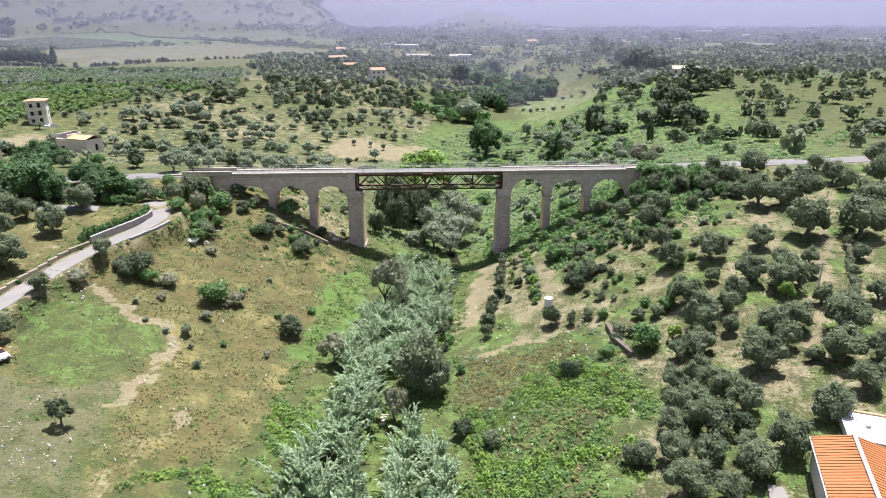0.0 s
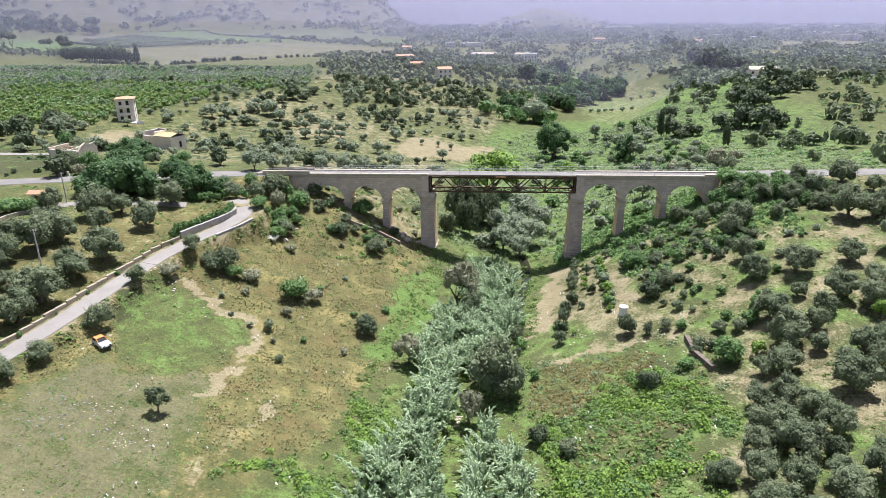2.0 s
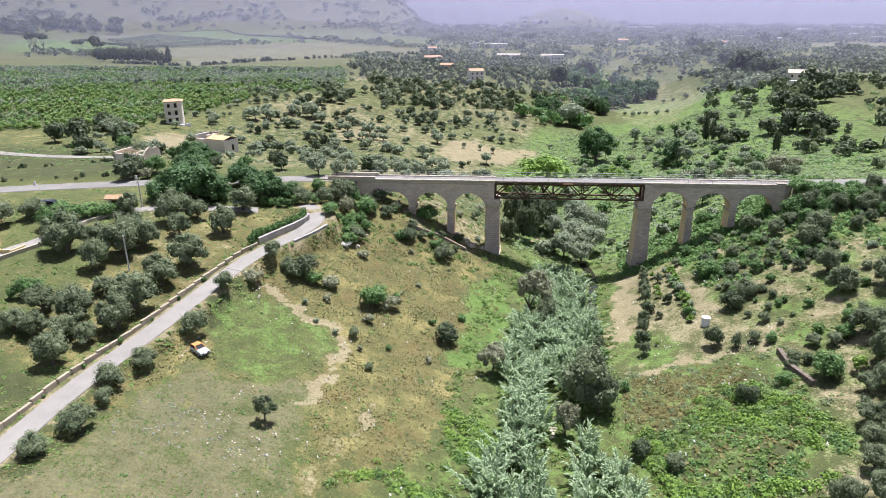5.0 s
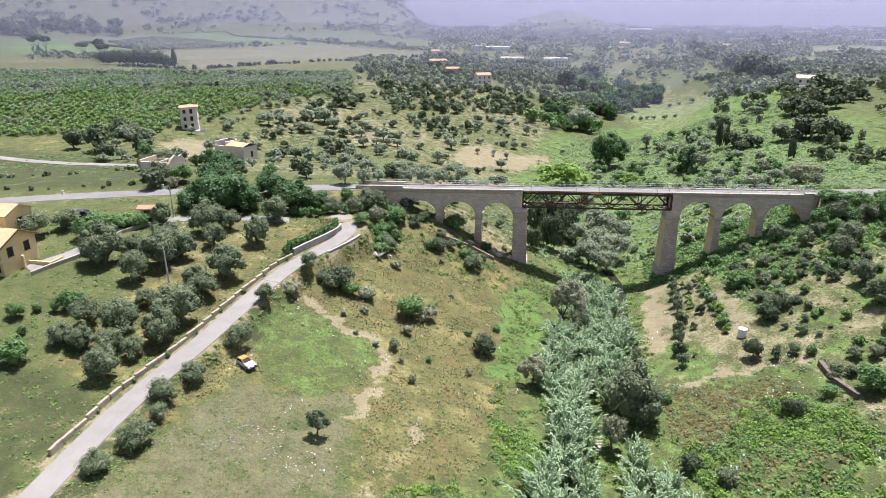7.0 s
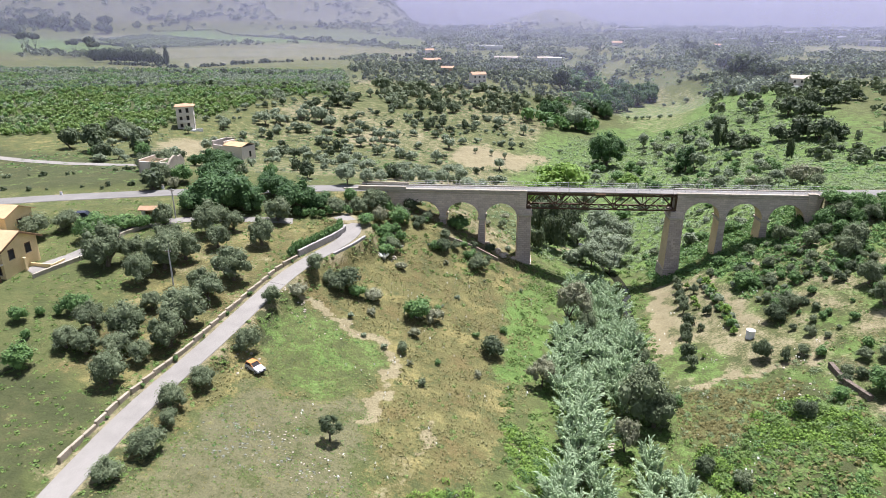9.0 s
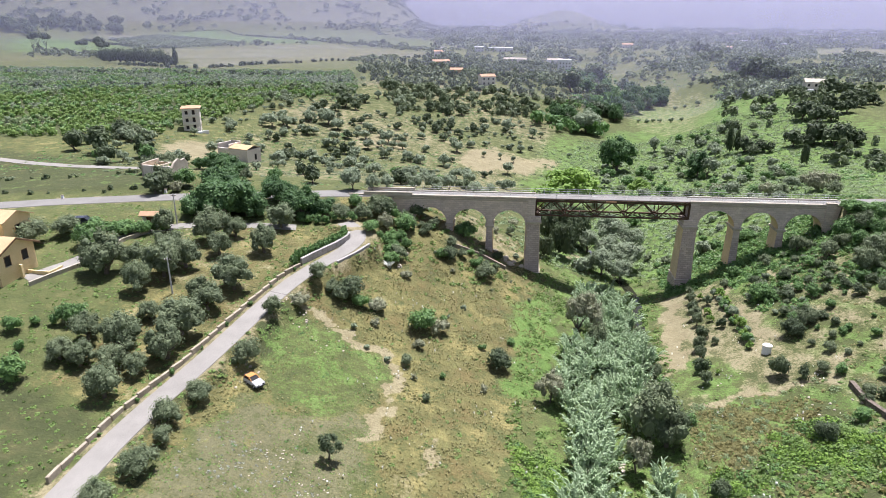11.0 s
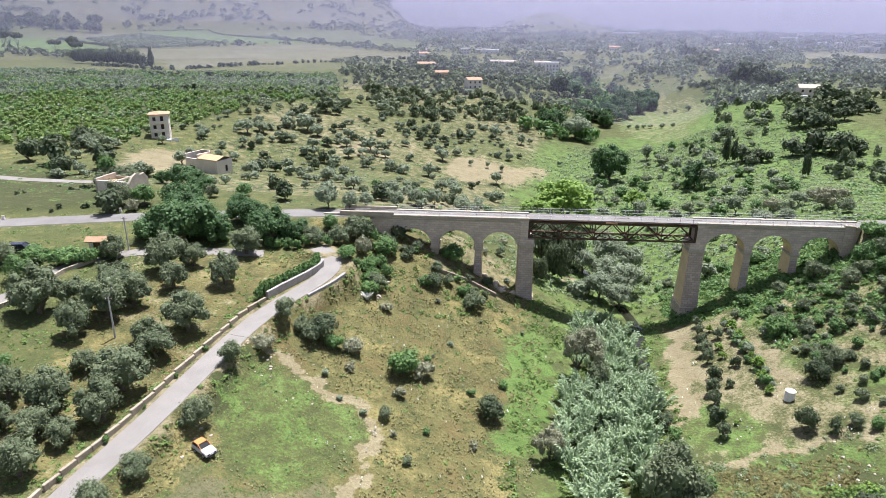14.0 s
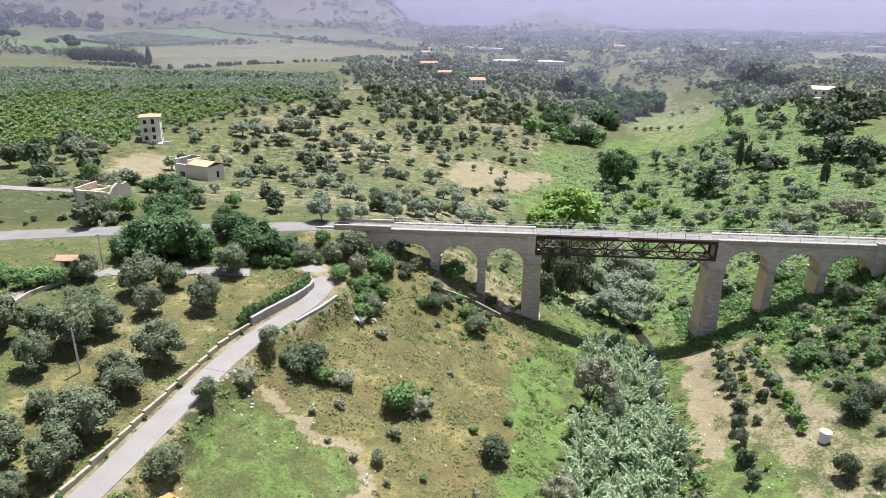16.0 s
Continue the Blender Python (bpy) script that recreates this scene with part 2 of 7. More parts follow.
def strip(name, line, offsets, mat, lift, label, category, step=2.0, follow=False):
    """A road laid along a polyline; offsets and lifts across it, from one side to the other."""
    pts, carry = [], np.asarray(line, float)
    seg = np.hypot(*np.diff(carry[:, :2], axis=0).T)
    s = np.concatenate([[0], np.cumsum(seg)])
    u = np.arange(0, s[-1] + step, step).clip(0, s[-1])
    pts = np.array([np.interp(u, s, carry[:, k]) for k in range(3)]).T
    for k in range(3):
        pts[:, k] = np.convolve(np.pad(pts[:, k], 3, mode="reflect", reflect_type="odd"), np.ones(7) / 7, "valid")
    d = np.gradient(pts[:, :2], axis=0)
    d /= np.linalg.norm(d, axis=1)[:, None]
    side = np.stack([d[:, 1], -d[:, 0]], 1)
    verts, m = [], len(offsets)
    for i in range(len(pts)):
        for o, h in zip(offsets, lift):
            q = pts[i, :2] + side[i] * o
            verts.append((q[0], q[1], (ground(q[0], q[1])[0] if follow else pts[i, 2]) + h))
    faces = [(i * m + j, i * m + j + 1, (i + 1) * m + j + 1, (i + 1) * m + j) for i in range(len(pts) - 1) for j in range(m - 1)]
    ob = new(name, mesh_from(name, verts, faces, mat))
    return tagged(ob, label, category, kind="structure")


# ---- ground ----
# -- terrain --
# Heights along cross sections of the ravine: offsets from the stream's axis, one row of heights for each section.
SECTION_Y = np.array([65, 90, 118, 136, 152, 230, 330, 460, 750.0])
AXIS_X = np.array([-7, -6, -4, -2, 0, 8, 28, 68, 60.0])
OFFSETS = np.array([-110, -70, -50, -35, -20, 0, 12, 22, 35, 50, 100.0])
HEIGHTS = np.array([
    (14, 10, 7.3, 3.5, -0.3, -3.5, -0.5, 2.3, 5, 8, 14),
    (17, 13, 8.5, 3.8, -0.7, -3.5, 0, 1.3, 5.5, 11, 16),
    (18, 15.5, 13, 6, 0.8, -4, -2, 3, 8, 14, 19),
    (17.5, 16, 14.8, 10.2, 2.2, -4, -3, 3, 8.8, 16, 19),
    (17, 16, 14.5, 9.5, 1.5, -5, -4, 1.5, 8, 15, 19),
    (5.5, 2.5, 0, -3, -5.5, -6, -5.5, -4, 0, 4.5, 11),
    (9, 5, 2, -1, -4, -5, -4, -2, 3, 9, 18),
    (12, 10, 6, 2, -3, -6, -6, -5, 0, 8, 18),
    (8, 8, 6, 4, 2, 0, 2, 5, 9, 13, 18)])


def smoothstep(a, b, v):
    k = np.clip((v - a) / (b - a), 0, 1)
    return k * k * (3 - 2 * k)


def blurred(table, n, axis):
    pad = [(n, n) if i == axis else (0, 0) for i in range(2)]
    wide = np.pad(table, pad, mode="edge")
    kernel = np.hanning(2 * n + 3)[1:-1]
    return np.apply_along_axis(lambda v: np.convolve(v, kernel / kernel.sum(), "valid"), axis, wide)


GRID_Y, GRID_O = np.arange(0, 761, 5.0), np.arange(-112, 103, 2.0)
_rows = np.array([np.interp(GRID_O, OFFSETS, row) for row in HEIGHTS])
TABLE = np.array([np.interp(GRID_Y, SECTION_Y, _rows[:, i]) for i in range(len(GRID_O))]).T
TABLE = blurred(blurred(TABLE, 3, 1), 2, 0)

MAIN_ROAD = np.array([(-330, 40, 16.5), (-200, 90, 16.4), (-140, 115, 16.4), (-120, 123, 16.5), (-96, 130.5, 16.5), (-66, 137, 16.6), (-50, 139, 16.7), (45, 139, 18.2), (60, 140, 18.5), (90, 142, 19.1), (150, 150, 21), (320, 175, 24.0)])
LANE = np.array([(-57, 121.8, 14.9), (-53.2, 119.8, 14.6), (-51.9, 117.2, 14.2), (-51.7, 114.5, 13.8), (-53.5, 110.7, 13.25), (-56.4, 106, 12.7), (-58.1, 102.8, 12.35), (-60, 97.5, 11.9), (-61.7, 88.5, 11.1), (-64.3, 73, 9.6), (-66.8, 62, 8.7), (-67.3, 53, 8.2), (-67, 40, 8), (-64, 10, 7.0)])


def along(line, x, y):
    """Distance from a polyline, and the line's height at the nearest place."""
    best, height = np.full(x.shape, 1e9), np.zeros(x.shape)
    for a, b in zip(line[:-1], line[1:]):
        d = b[:2] - a[:2]
        k = np.clip(((x - a[0]) * d[0] + (y - a[1]) * d[1]) / (d @ d), 0, 1)
        far = np.hypot(x - a[0] - k * d[0], y - a[1] - k * d[1])
        height = np.where(far < best, a[2] + k * (b[2] - a[2]), height)
        best = np.minimum(best, far)
    return best, height


def ground(x, y):
    x, y = np.atleast_1d(np.asarray(x, float)), np.atleast_1d(np.asarray(y, float))
    o = x - np.interp(y, SECTION_Y, AXIS_X)
    i = np.clip((y - GRID_Y[0]) / 5, 0, len(GRID_Y) - 1.001)
    j = np.clip((o - GRID_O[0]) / 2, 0, len(GRID_O) - 1.001)
    i0, j0 = i.astype(int), j.astype(int)
    fi, fj = i - i0, j - j0
    z = (TABLE[i0, j0] * (1 - fi) * (1 - fj) + TABLE[i0 + 1, j0] * fi * (1 - fj)
         + TABLE[i0, j0 + 1] * (1 - fi) * fj + TABLE[i0 + 1, j0 + 1] * fi * fj)
    left = smoothstep(105, 165, -o)
    z = z + left * (15 + 0.006 * np.clip(-o - 165, 0, 900) - z)
    right = smoothstep(100, 260, o)
    z = z + right * (22 - z)
    # the ravine runs out into a level plain
    z = z + smoothstep(620, 950, y) * (14 - z)
    # the broad hill beyond it, steep towards the valley
    r, bearing = np.hypot(x, y), np.degrees(np.arctan2(x, np.maximum(y, 1)))
    z = z + 375 * smoothstep(1500, 2600, r) * smoothstep(-8, -17, bearing) * (1 + 0.05 * np.sin(x / 90) * np.sin(y / 70))
    # low far hills across the plain
    z = z + 62 * np.exp(-((x - 110) / 150) ** 2 - ((y - 2500) / 200) ** 2)
    # low knolls and hummocks
    near = smoothstep(70, 25, np.abs(y - 140)) * 0.6
    z = z + (1 - near) * (0.5 * np.sin(x * 0.071 + 1.3 * np.sin(y * 0.043)) * np.sin(y * 0.061 + 0.8)
                          + 0.18 * np.sin(x * 0.31 + y * 0.17) * np.sin(y * 0.27 - x * 0.11 + 2))
    span = (x > -50) & (x < 43)
    d, h = along(MAIN_ROAD, x, y)
    k = smoothstep(11, 3.6, d)
    z = np.where(span, z, z + k * (h - 0.05 - z))
    d, h = along(LANE, x, y)
    k = smoothstep(4.6, 2.2, d)
    return z + k * (h - 0.03 - z)
# -- end of terrain --



def graded(a, b, fine_a, fine_b, fine, growth=1.06):
    """Coordinates that are close together between fine_a and fine_b and drift apart beyond."""
    mid = list(np.arange(fine_a, fine_b, fine))
    up, step = [fine_b], fine
    while up[-1] < b:
        step *= growth
        up.append(up[-1] + step)
    down, step = [fine_a], fine
    while down[-1] > a:
        step *= growth
        down.append(down[-1] - step)
    return np.array(down[:0:-1] + mid + up)


def inside(x, y, poly):
    res = np.zeros(x.shape, bool)
    n = len(poly)
    for i in range(n):
        (x0, y0), (x1, y1) = poly[i], poly[(i + 1) % n]
        cross = ((y0 > y) != (y1 > y)) & (x < (x1 - x0) * (y - y0) / (y1 - y0 + 1e-9) + x0)
        res ^= cross
    return res


def path_mask(x, y, line, w):
    d, _ = along(np.array([(*p, 0) for p in line], float), x, y)
    return smoothstep(w * 1.6, w * 0.5, d)


MOWN = [(-59.5, 85.6), (-57.6, 90.3), (-54.2, 91.6), (-48.7, 89.2), (-41.2, 87.0), (-40.3, 82.1), (-43.9, 74.3), (-46.1, 71), (-50.6, 70.5), (-54, 73), (-58.6, 78.9)]
PALE_FIELD = [(-56, 72), (-50, 69.5), (-42.3, 74.6), (-39.6, 70), (-36, 52), (-37, 20), (-62, 20), (-63.5, 45), (-61, 54), (-60, 63)]
DIRT_YARD = [(-37.2, 62.9), (-34.7, 67.5), (-31.7, 66.7), (-31.8, 60.9), (-33.1, 50), (-36.6, 50)]
FIELD_PATH = [(-56.5, 93.2), (-53, 92.9), (-49.6, 90.6), (-46.8, 89.5), (-43, 89), (-40, 87.2), (-39.3, 84), (-39.2, 80), (-39.4, 76), (-40.4, 68.5)]
SHORT_TRACK = [(-31.4, 73), (-31.8, 69.4), (-32.9, 64.7)]
GARDEN_BEDS = [(9.5, 132), (3.6, 107), (2.4, 97), (7, 99), (9.6, 113), (12, 131)]
GARDEN_TERRACE = [(19.5, 130), (21, 115.4), (21.6, 103), (18.4, 102), (18.4, 113), (18.2, 126)]
GARDEN_GRASS = [(3.5, 100.0), (7.2, 103.8), (12.0, 100.2), (13.6, 93.1), (10.0, 89.2), (5.1, 90.9)]
GARDEN_ALL = [(9.2, 131.5), (3.4, 107), (2.2, 96), (4.5, 88.5), (12, 89), (20, 91), (25, 93.5), (23, 104), (21.5, 116), (20, 130)]
GARDEN_RIM = [(3.2, 88), (5.2, 87.2), (11.4, 88.8), (18.3, 90.2), (23, 90.4), (25.2, 92)]
BRAMBLES = [(6, 71), (10, 75.5), (16, 76), (21, 82), (27, 82), (25, 70), (19, 60), (17.5, 45), (5, 45), (5.5, 58)]
BROWN_GRASS = [(4.2, 86.5), (17, 87.5), (22, 86), (18, 79), (10, 75.5), (6, 71.5), (2.8, 74), (2.8, 80)]
BRAMBLES_LOW = [(-20, 79), (-13, 78), (-15, 60), (-16, 40), (-34, 40), (-31.6, 55), (-28, 60), (-20.5, 67.3)]
GREEN_STRIP = [(-22.5, 118), (-16, 128), (-14, 112), (-15.5, 98), (-19, 87), (-24.5, 88), (-21.8, 98)]
SAND = [(-47, 256), (-42, 274), (-24, 270), (-3, 276), (-10, 254), (-34, 238), (-43, 234)]
SAND_LOW = [(-95, 259), (-76, 280), (-66, 255), (-80, 244)]
YARD = [(-131, 178), (-141, 200), (-140, 213), (-127, 220), (-112, 198), (-118, 182)]
MEADOW = [(39, 416), (83, 575), (102, 535), (108, 467), (84, 370), (63, 322), (40, 360)]
STUBBLE = [(-430, 681), (-279, 476), (-206, 566), (-123, 688), (-123, 775), (-326, 981), (-401, 866), (-453, 751)]
ORCHARD = [(-520, 441), (-283, 466), (-150, 488), (-110, 346), (-140, 321), (-150, 212), (-300, 160), (-520, 170)]
HILL_FIELD = [(-707, 1048), (-776, 1320), (-446, 980), (-453, 777), (-502, 810)]
FALLOW = [(-818, 1134), (-903, 1303), (-802, 1367), (-761, 1231), (-707, 1048)]
FAR_GREEN = [(-798, 1370), (-699, 1448), (-363, 1100), (-329, 1004), (-447, 993), (-765, 1334)]
FAR_PASTURE = [(-630, 1455), (-389, 1565), (-166, 1104), (-134, 857), (-314, 1047), (-376, 1143)]
LEFT_GREEN = [(-1000, 1164), (-750, 1043), (-497, 775), (-421, 650), (-546, 619)]
OLIVE_STRIP = [(-80, 63), (-70, 62), (-64, 80), (-61, 100), (-58, 116), (-66, 121), (-90, 112), (-86, 98), (-82, 85)]


RIGHT_FIELDS = ([(369, 976), (499, 988), (325, 654), (250, 659)], [(184, 573), (219, 630), (240, 616), (222, 568), (182, 545)], [(155, 487), (165, 468), (154, 442), (149, 470)], [(158, 401), (202, 413), (182, 374), (143, 367)], [(600, 1120), (760, 1080), (800, 1200), (640, 1230)])
TAN_FIELD = [(72, 705), (91, 672), (89, 640), (70, 664)]
ROAD_MEADOW = [(-330, 60), (-200, 110), (-95, 135), (-96, 142), (-118, 150), (-136, 170), (-220, 190), (-400, 150)]
LANE_VERGE = [(-59.2, 84), (-61, 72), (-62.6, 60), (-63, 48), (-62, 30)]
ARCH_BANK = [(-38, 129), (-22, 131), (-20, 140), (-21, 150), (-36, 152), (-42, 140)]
STREAM_BANK = [(-9.2, 158), (-5.0, 158), (-4.6, 146.5), (-8.5, 144)]
LAWN = [(-90.5, 69.4), (-84.9, 65.4), (-77.5, 63.8), (-70, 61.7), (-69.6, 42), (-100, 38), (-100, 66)]
RIGHT_TRACK = [(75.7, 122), (67, 107), (62, 97), (55.6, 85), (46.8, 70)]
RIGHT_BARE = [(51, 108), (56, 115), (63, 115), (64, 110), (57, 108)]
RIGHT_BARE_LOW = [(36, 61), (36.5, 67), (41, 68), (42, 63)]


def soft_inside(x, y, poly, soft):
    """1 inside a field, 0 outside, with a border a few metres wide."""
    res = np.zeros(x.shape)
    for a in range(6):
        dx, dy = soft * math.cos(a * 1.047), soft * math.sin(a * 1.047)
        res += inside(x + dx, y + dy, poly)
    return res / 6


def surface_kinds(x, y):
    # uneven borders: the fields' outlines waver by a metre or so
    far = 1 + np.clip(y - 140, 0, 400) / 60
    x, y = (x + far * (0.8 * np.sin(y * 0.9 / far + 2 * np.sin(x * 0.5 / far)) + 0.4 * np.sin(x * 2.1 / far + y * 1.3 / far)),
            y + far * (0.8 * np.sin(x * 0.8 / far + 1.7 * np.sin(y * 0.45 / far)) + 0.4 * np.sin(y * 2.3 / far - x * 1.1 / far)))
    o = x - np.interp(y, SECTION_Y, AXIS_X)
    wave = 0.5 + 0.5 * np.sin(x * 0.033 + 2 * np.sin(y * 0.021)) * np.sin(y * 0.029 + 1.7 * np.sin(x * 0.017))
    wave2 = 0.5 + 0.5 * np.sin(x * 0.41 + 2 * np.sin(y * 0.23)) * np.sin(y * 0.37 + 1.7 * np.sin(x * 0.19))
    near = smoothstep(157, 139, y)
    dry = 0.72 * smoothstep(-12, -18, o) * smoothstep(-66, -52, o) * near
    dry = np.maximum(dry, 0.8 * soft_inside(x, y, OLIVE_STRIP, 3))
    right = smoothstep(6, 12, o) * near
    dry = np.maximum(dry, right * (0.06 + 0.3 * wave + 0.1 * smoothstep(26, 40, o)))
    dry = np.maximum(dry, (0.08 + 0.4 * wave) * smoothstep(139, 157, y) * smoothstep(-18, -34, o) * smoothstep(470, 380, y))
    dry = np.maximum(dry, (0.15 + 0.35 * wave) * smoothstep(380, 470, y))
    # grows with distance, to put haze into the far ground's colour
    far_haze = smoothstep(560, 950, y)
    dry = np.where((y > 100) & (y < 128) & (x < -80), 0.22, dry)
    bend = o + 7 * np.sin(y * 0.045) + 3 * np.sin(y * 0.13)
    lush = (0.62 - 0.3 * smoothstep(20, 45, -o)) * smoothstep(131, 150, y) * smoothstep(370, 300, y) * smoothstep(62, 36, np.abs(bend))
    lush = np.maximum(lush, 0.62 * smoothstep(131, 150, y) * smoothstep(540, 440, y) * smoothstep(-20, -4, bend) * smoothstep(140, 75, bend))
    lush = lush * (1 - 0.85 * smoothstep(-12, -22, o) * smoothstep(240, 190, y))
    dry = dry * (1 - soft_inside(x, y, LAWN, 3))
    lush = np.maximum(lush, 0.42 * soft_inside(x, y, ROAD_MEADOW, 3) * wave2)
    lush = np.maximum(lush, 0.9 * soft_inside(x, y, GREEN_STRIP, 1))
    lush = np.maximum(lush, (0.1 + 0.45 * wave2) * soft_inside(x, y, BRAMBLES, 3))
    dry = np.maximum(dry, 0.75 * soft_inside(x, y, BROWN_GRASS, 2))
    lush = lush * (1 - 0.75 * soft_inside(x, y, BROWN_GRASS, 2)) * (1 - soft_inside(x, y, GARDEN_ALL, 1))
    lush = np.maximum(lush, 0.5 * soft_inside(x, y, BRAMBLES_LOW, 3))
    lush = np.maximum(lush, 0.3 * soft_inside(x, y, ORCHARD, 5))
    for field, k in ((FAR_GREEN, 0.55), (FAR_PASTURE, 0.3), (LEFT_GREEN, 0.6)):
        lush = np.maximum(lush, k * soft_inside(x, y, field, 8))
    lush = np.maximum(lush, 0.45 * smoothstep(15, 9, np.abs(o)) * near)
    lush = np.maximum(lush, right * (0.14 + 0.46 * wave2))
    for field in RIGHT_FIELDS:
        lush = lush * (1 - soft_inside(x, y, field, 4))
    lush = np.maximum(lush, 0.5 * soft_inside(x, y, HILL_FIELD, 8))
    pale = (0.5 + 0.35 * wave2) * soft_inside(x, y, PALE_FIELD, 1.5)
    chalk_haze = np.maximum(0.5 * soft_inside(x, y, STUBBLE, 6), far_haze * (0.05 + 0.4 * wave) * (1 - np.maximum.reduce([soft_inside(x, y, f, 8) for f in (FAR_GREEN, FAR_PASTURE, LEFT_GREEN)])))
    chalk_haze = np.maximum(chalk_haze, 0.5 * smoothstep(18, 40, ground(x, y)) * (np.hypot(x, y) > 1400))
    chalk_haze = np.maximum(chalk_haze, 0.5 * np.maximum(soft_inside(x, y, FALLOW, 8), soft_inside(x, y, TAN_FIELD, 4)))
    mown = soft_inside(x, y, MOWN, 0.8)
    grass = np.maximum(mown, soft_inside(x, y, GARDEN_GRASS, 1))
    dry, pale = dry * (1 - grass), pale * (1 - mown)
    dry = dry * (1 - np.clip(lush * 1.2, 0, 1)) * (1 - 0.8 * soft_inside(x, y, PALE_FIELD, 1.5))
    lush = np.maximum(lush, (0.34 + 0.2 * wave2) * grass)
    bare = np.maximum.reduce([
        1.25 * path_mask(x, y, FIELD_PATH, 0.75), 0.85 * path_mask(x, y, SHORT_TRACK, 0.5), 0.42 * soft_inside(x, y, DIRT_YARD, 2.0), (0.12 + 0.3 * wave2) * soft_inside(x, y, OLIVE_STRIP, 3),
        0.95 * soft_inside(x, y, GARDEN_BEDS, 1), (0.42 + 0.2 * wave2) * soft_inside(x, y, GARDEN_ALL, 1) * (1 - grass), 0.7 * soft_inside(x, y, GARDEN_TERRACE, 1) * (1 - grass), 0.75 * path_mask(x, y, GARDEN_RIM, 0.6),
        0.85 * soft_inside(x, y, SAND, 4), 0.7 * soft_inside(x, y, SAND_LOW, 4), 0.8 * soft_inside(x, y, YARD, 3),
        0.62 * path_mask(x, y, [tuple(p[:2]) for p in LANE], 3.0), 0.5 * path_mask(x, y, [tuple(p[:2]) for p in MAIN_ROAD], 3.4) * ((x < -52) | (x > 45)),
        right * smoothstep(22, 34, o) * (0.2 + 0.42 * (1 - wave2)), 0.75 * path_mask(x, y, RIGHT_TRACK, 1.3), 0.7 * soft_inside(x, y, RIGHT_BARE, 2), 0.6 * soft_inside(x, y, RIGHT_BARE_LOW, 1.5)])
    # pasture paled with bare soil in place of the haze over it
    pasture = smoothstep(146, 160, y) * smoothstep(460, 400, y) * smoothstep(-20, -36, o) * smoothstep(-150, -118, x) * (1 - soft_inside(x, y, ORCHARD, 5)) * (1 - soft_inside(x, y, ROAD_MEADOW, 3))
    bare = np.maximum(bare, pasture * (0.3 + 0.3 * wave))
    bare = np.maximum(bare, 0.55 * soft_inside(x, y, ARCH_BANK, 2))
    for field in RIGHT_FIELDS + (MEADOW,):
        bare = np.maximum(bare, (0.36 + 0.12 * wave2) * soft_inside(x, y, field, 4))
    bare = np.maximum(bare, 0.9 * soft_inside(x, y, STREAM_BANK, 1))
    # dark grass; on the lawn its tone also matches the view's dim lower corner
    dark_grass = np.maximum(0.85 * soft_inside(x, y, LAWN, 2), 0.7 * soft_inside(x, y, ROAD_MEADOW, 3))
    dark_grass = np.maximum(dark_grass, 0.8 * soft_inside(x, y, ORCHARD, 5))
    dark_grass = np.maximum(dark_grass, 0.75 * path_mask(x, y, LANE_VERGE, 2.2))
    # ground on this side darkened to match the view's dim lower corner
    dark_grass = np.maximum(dark_grass, right * smoothstep(102, 88, y) * (0.3 + 0.4 * (1 - wave2)))
    return {"dark_grass": dark_grass, "dry": dry, "lush": lush, "pale": pale, "bare": bare, "chalk_haze": chalk_haze}


gx, gy = graded(-3100, 3100, -92, 62, 0.8), graded(-160, 3100, 42, 140, 0.8, 1.03)
X, Y = np.meshgrid(gx, gy)
Z = ground(X.ravel(), Y.ravel()).reshape(X.shape)
nx, ny = len(gx), len(gy)
idx = np.arange(nx * ny).reshape(ny, nx)
quads = np.stack([idx[:-1, :-1], idx[:-1, 1:], idx[1:, 1:], idx[1:, :-1]], -1).reshape(-1, 4)
me = raw_mesh("ground", np.stack([X, Y, Z], -1).reshape(-1, 3), quads, GROUND, True)
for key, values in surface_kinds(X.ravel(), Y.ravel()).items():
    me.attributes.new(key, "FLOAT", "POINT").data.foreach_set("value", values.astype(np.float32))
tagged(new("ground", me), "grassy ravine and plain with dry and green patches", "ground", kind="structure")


def gz(x, y):
    return float(ground(x, y)[0])


WATER = plain_material("dark_stream_water", (0.012, 0.016, 0.010), (0.035, 0.034, 0.020), 0.6, 0.12, fine=3, relief=0.03)
strip("stream", np.array([(-3, 165, 0), (1, 150, 0), (3.6, 138, 0), (3.6, 128, 0), (2.6, 121, 0), (1.6, 114, 0), (0.2, 106, 0), (-1.5, 98, 0.0)]), (-1.0, -0.5, 0.5, 1.0), WATER, (0.02, 0.1, 0.1, 0.02), "dark shallow stream between canes and garden", "water", 1.5, True)
strip("main_road", MAIN_ROAD[:7], (-2.9, -2.6, 0, 2.6, 2.9), ASPHALT, (-0.3, 0.06, 0.1, 0.06, -0.3), "worn pale grey asphalt country road", "road")
strip("main_road", MAIN_ROAD[7:], (-2.9, -2.6, 0, 2.6, 2.9), ASPHALT, (-0.3, 0.06, 0.1, 0.06, -0.3), "worn pale grey asphalt country road", "road")
strip("lane", LANE, (-1.75, -1.65, 0, 1.65, 1.75), CONCRETE, (-0.3, 0.05, 0.08, 0.05, -0.3), "pale concrete lane climbing past the field", "road")

# ---- bridge ----
FRONT, BACK = 136.4, 140.5          # faces of the viaduct
LEFT_END, RIGHT_END = -52.0, 42.0
TRUSS_L, TRUSS_R = -18.6, 13.4


def deck(x):
    """Height of the coping's top."""
    return 17.85 + 0.0125 * x


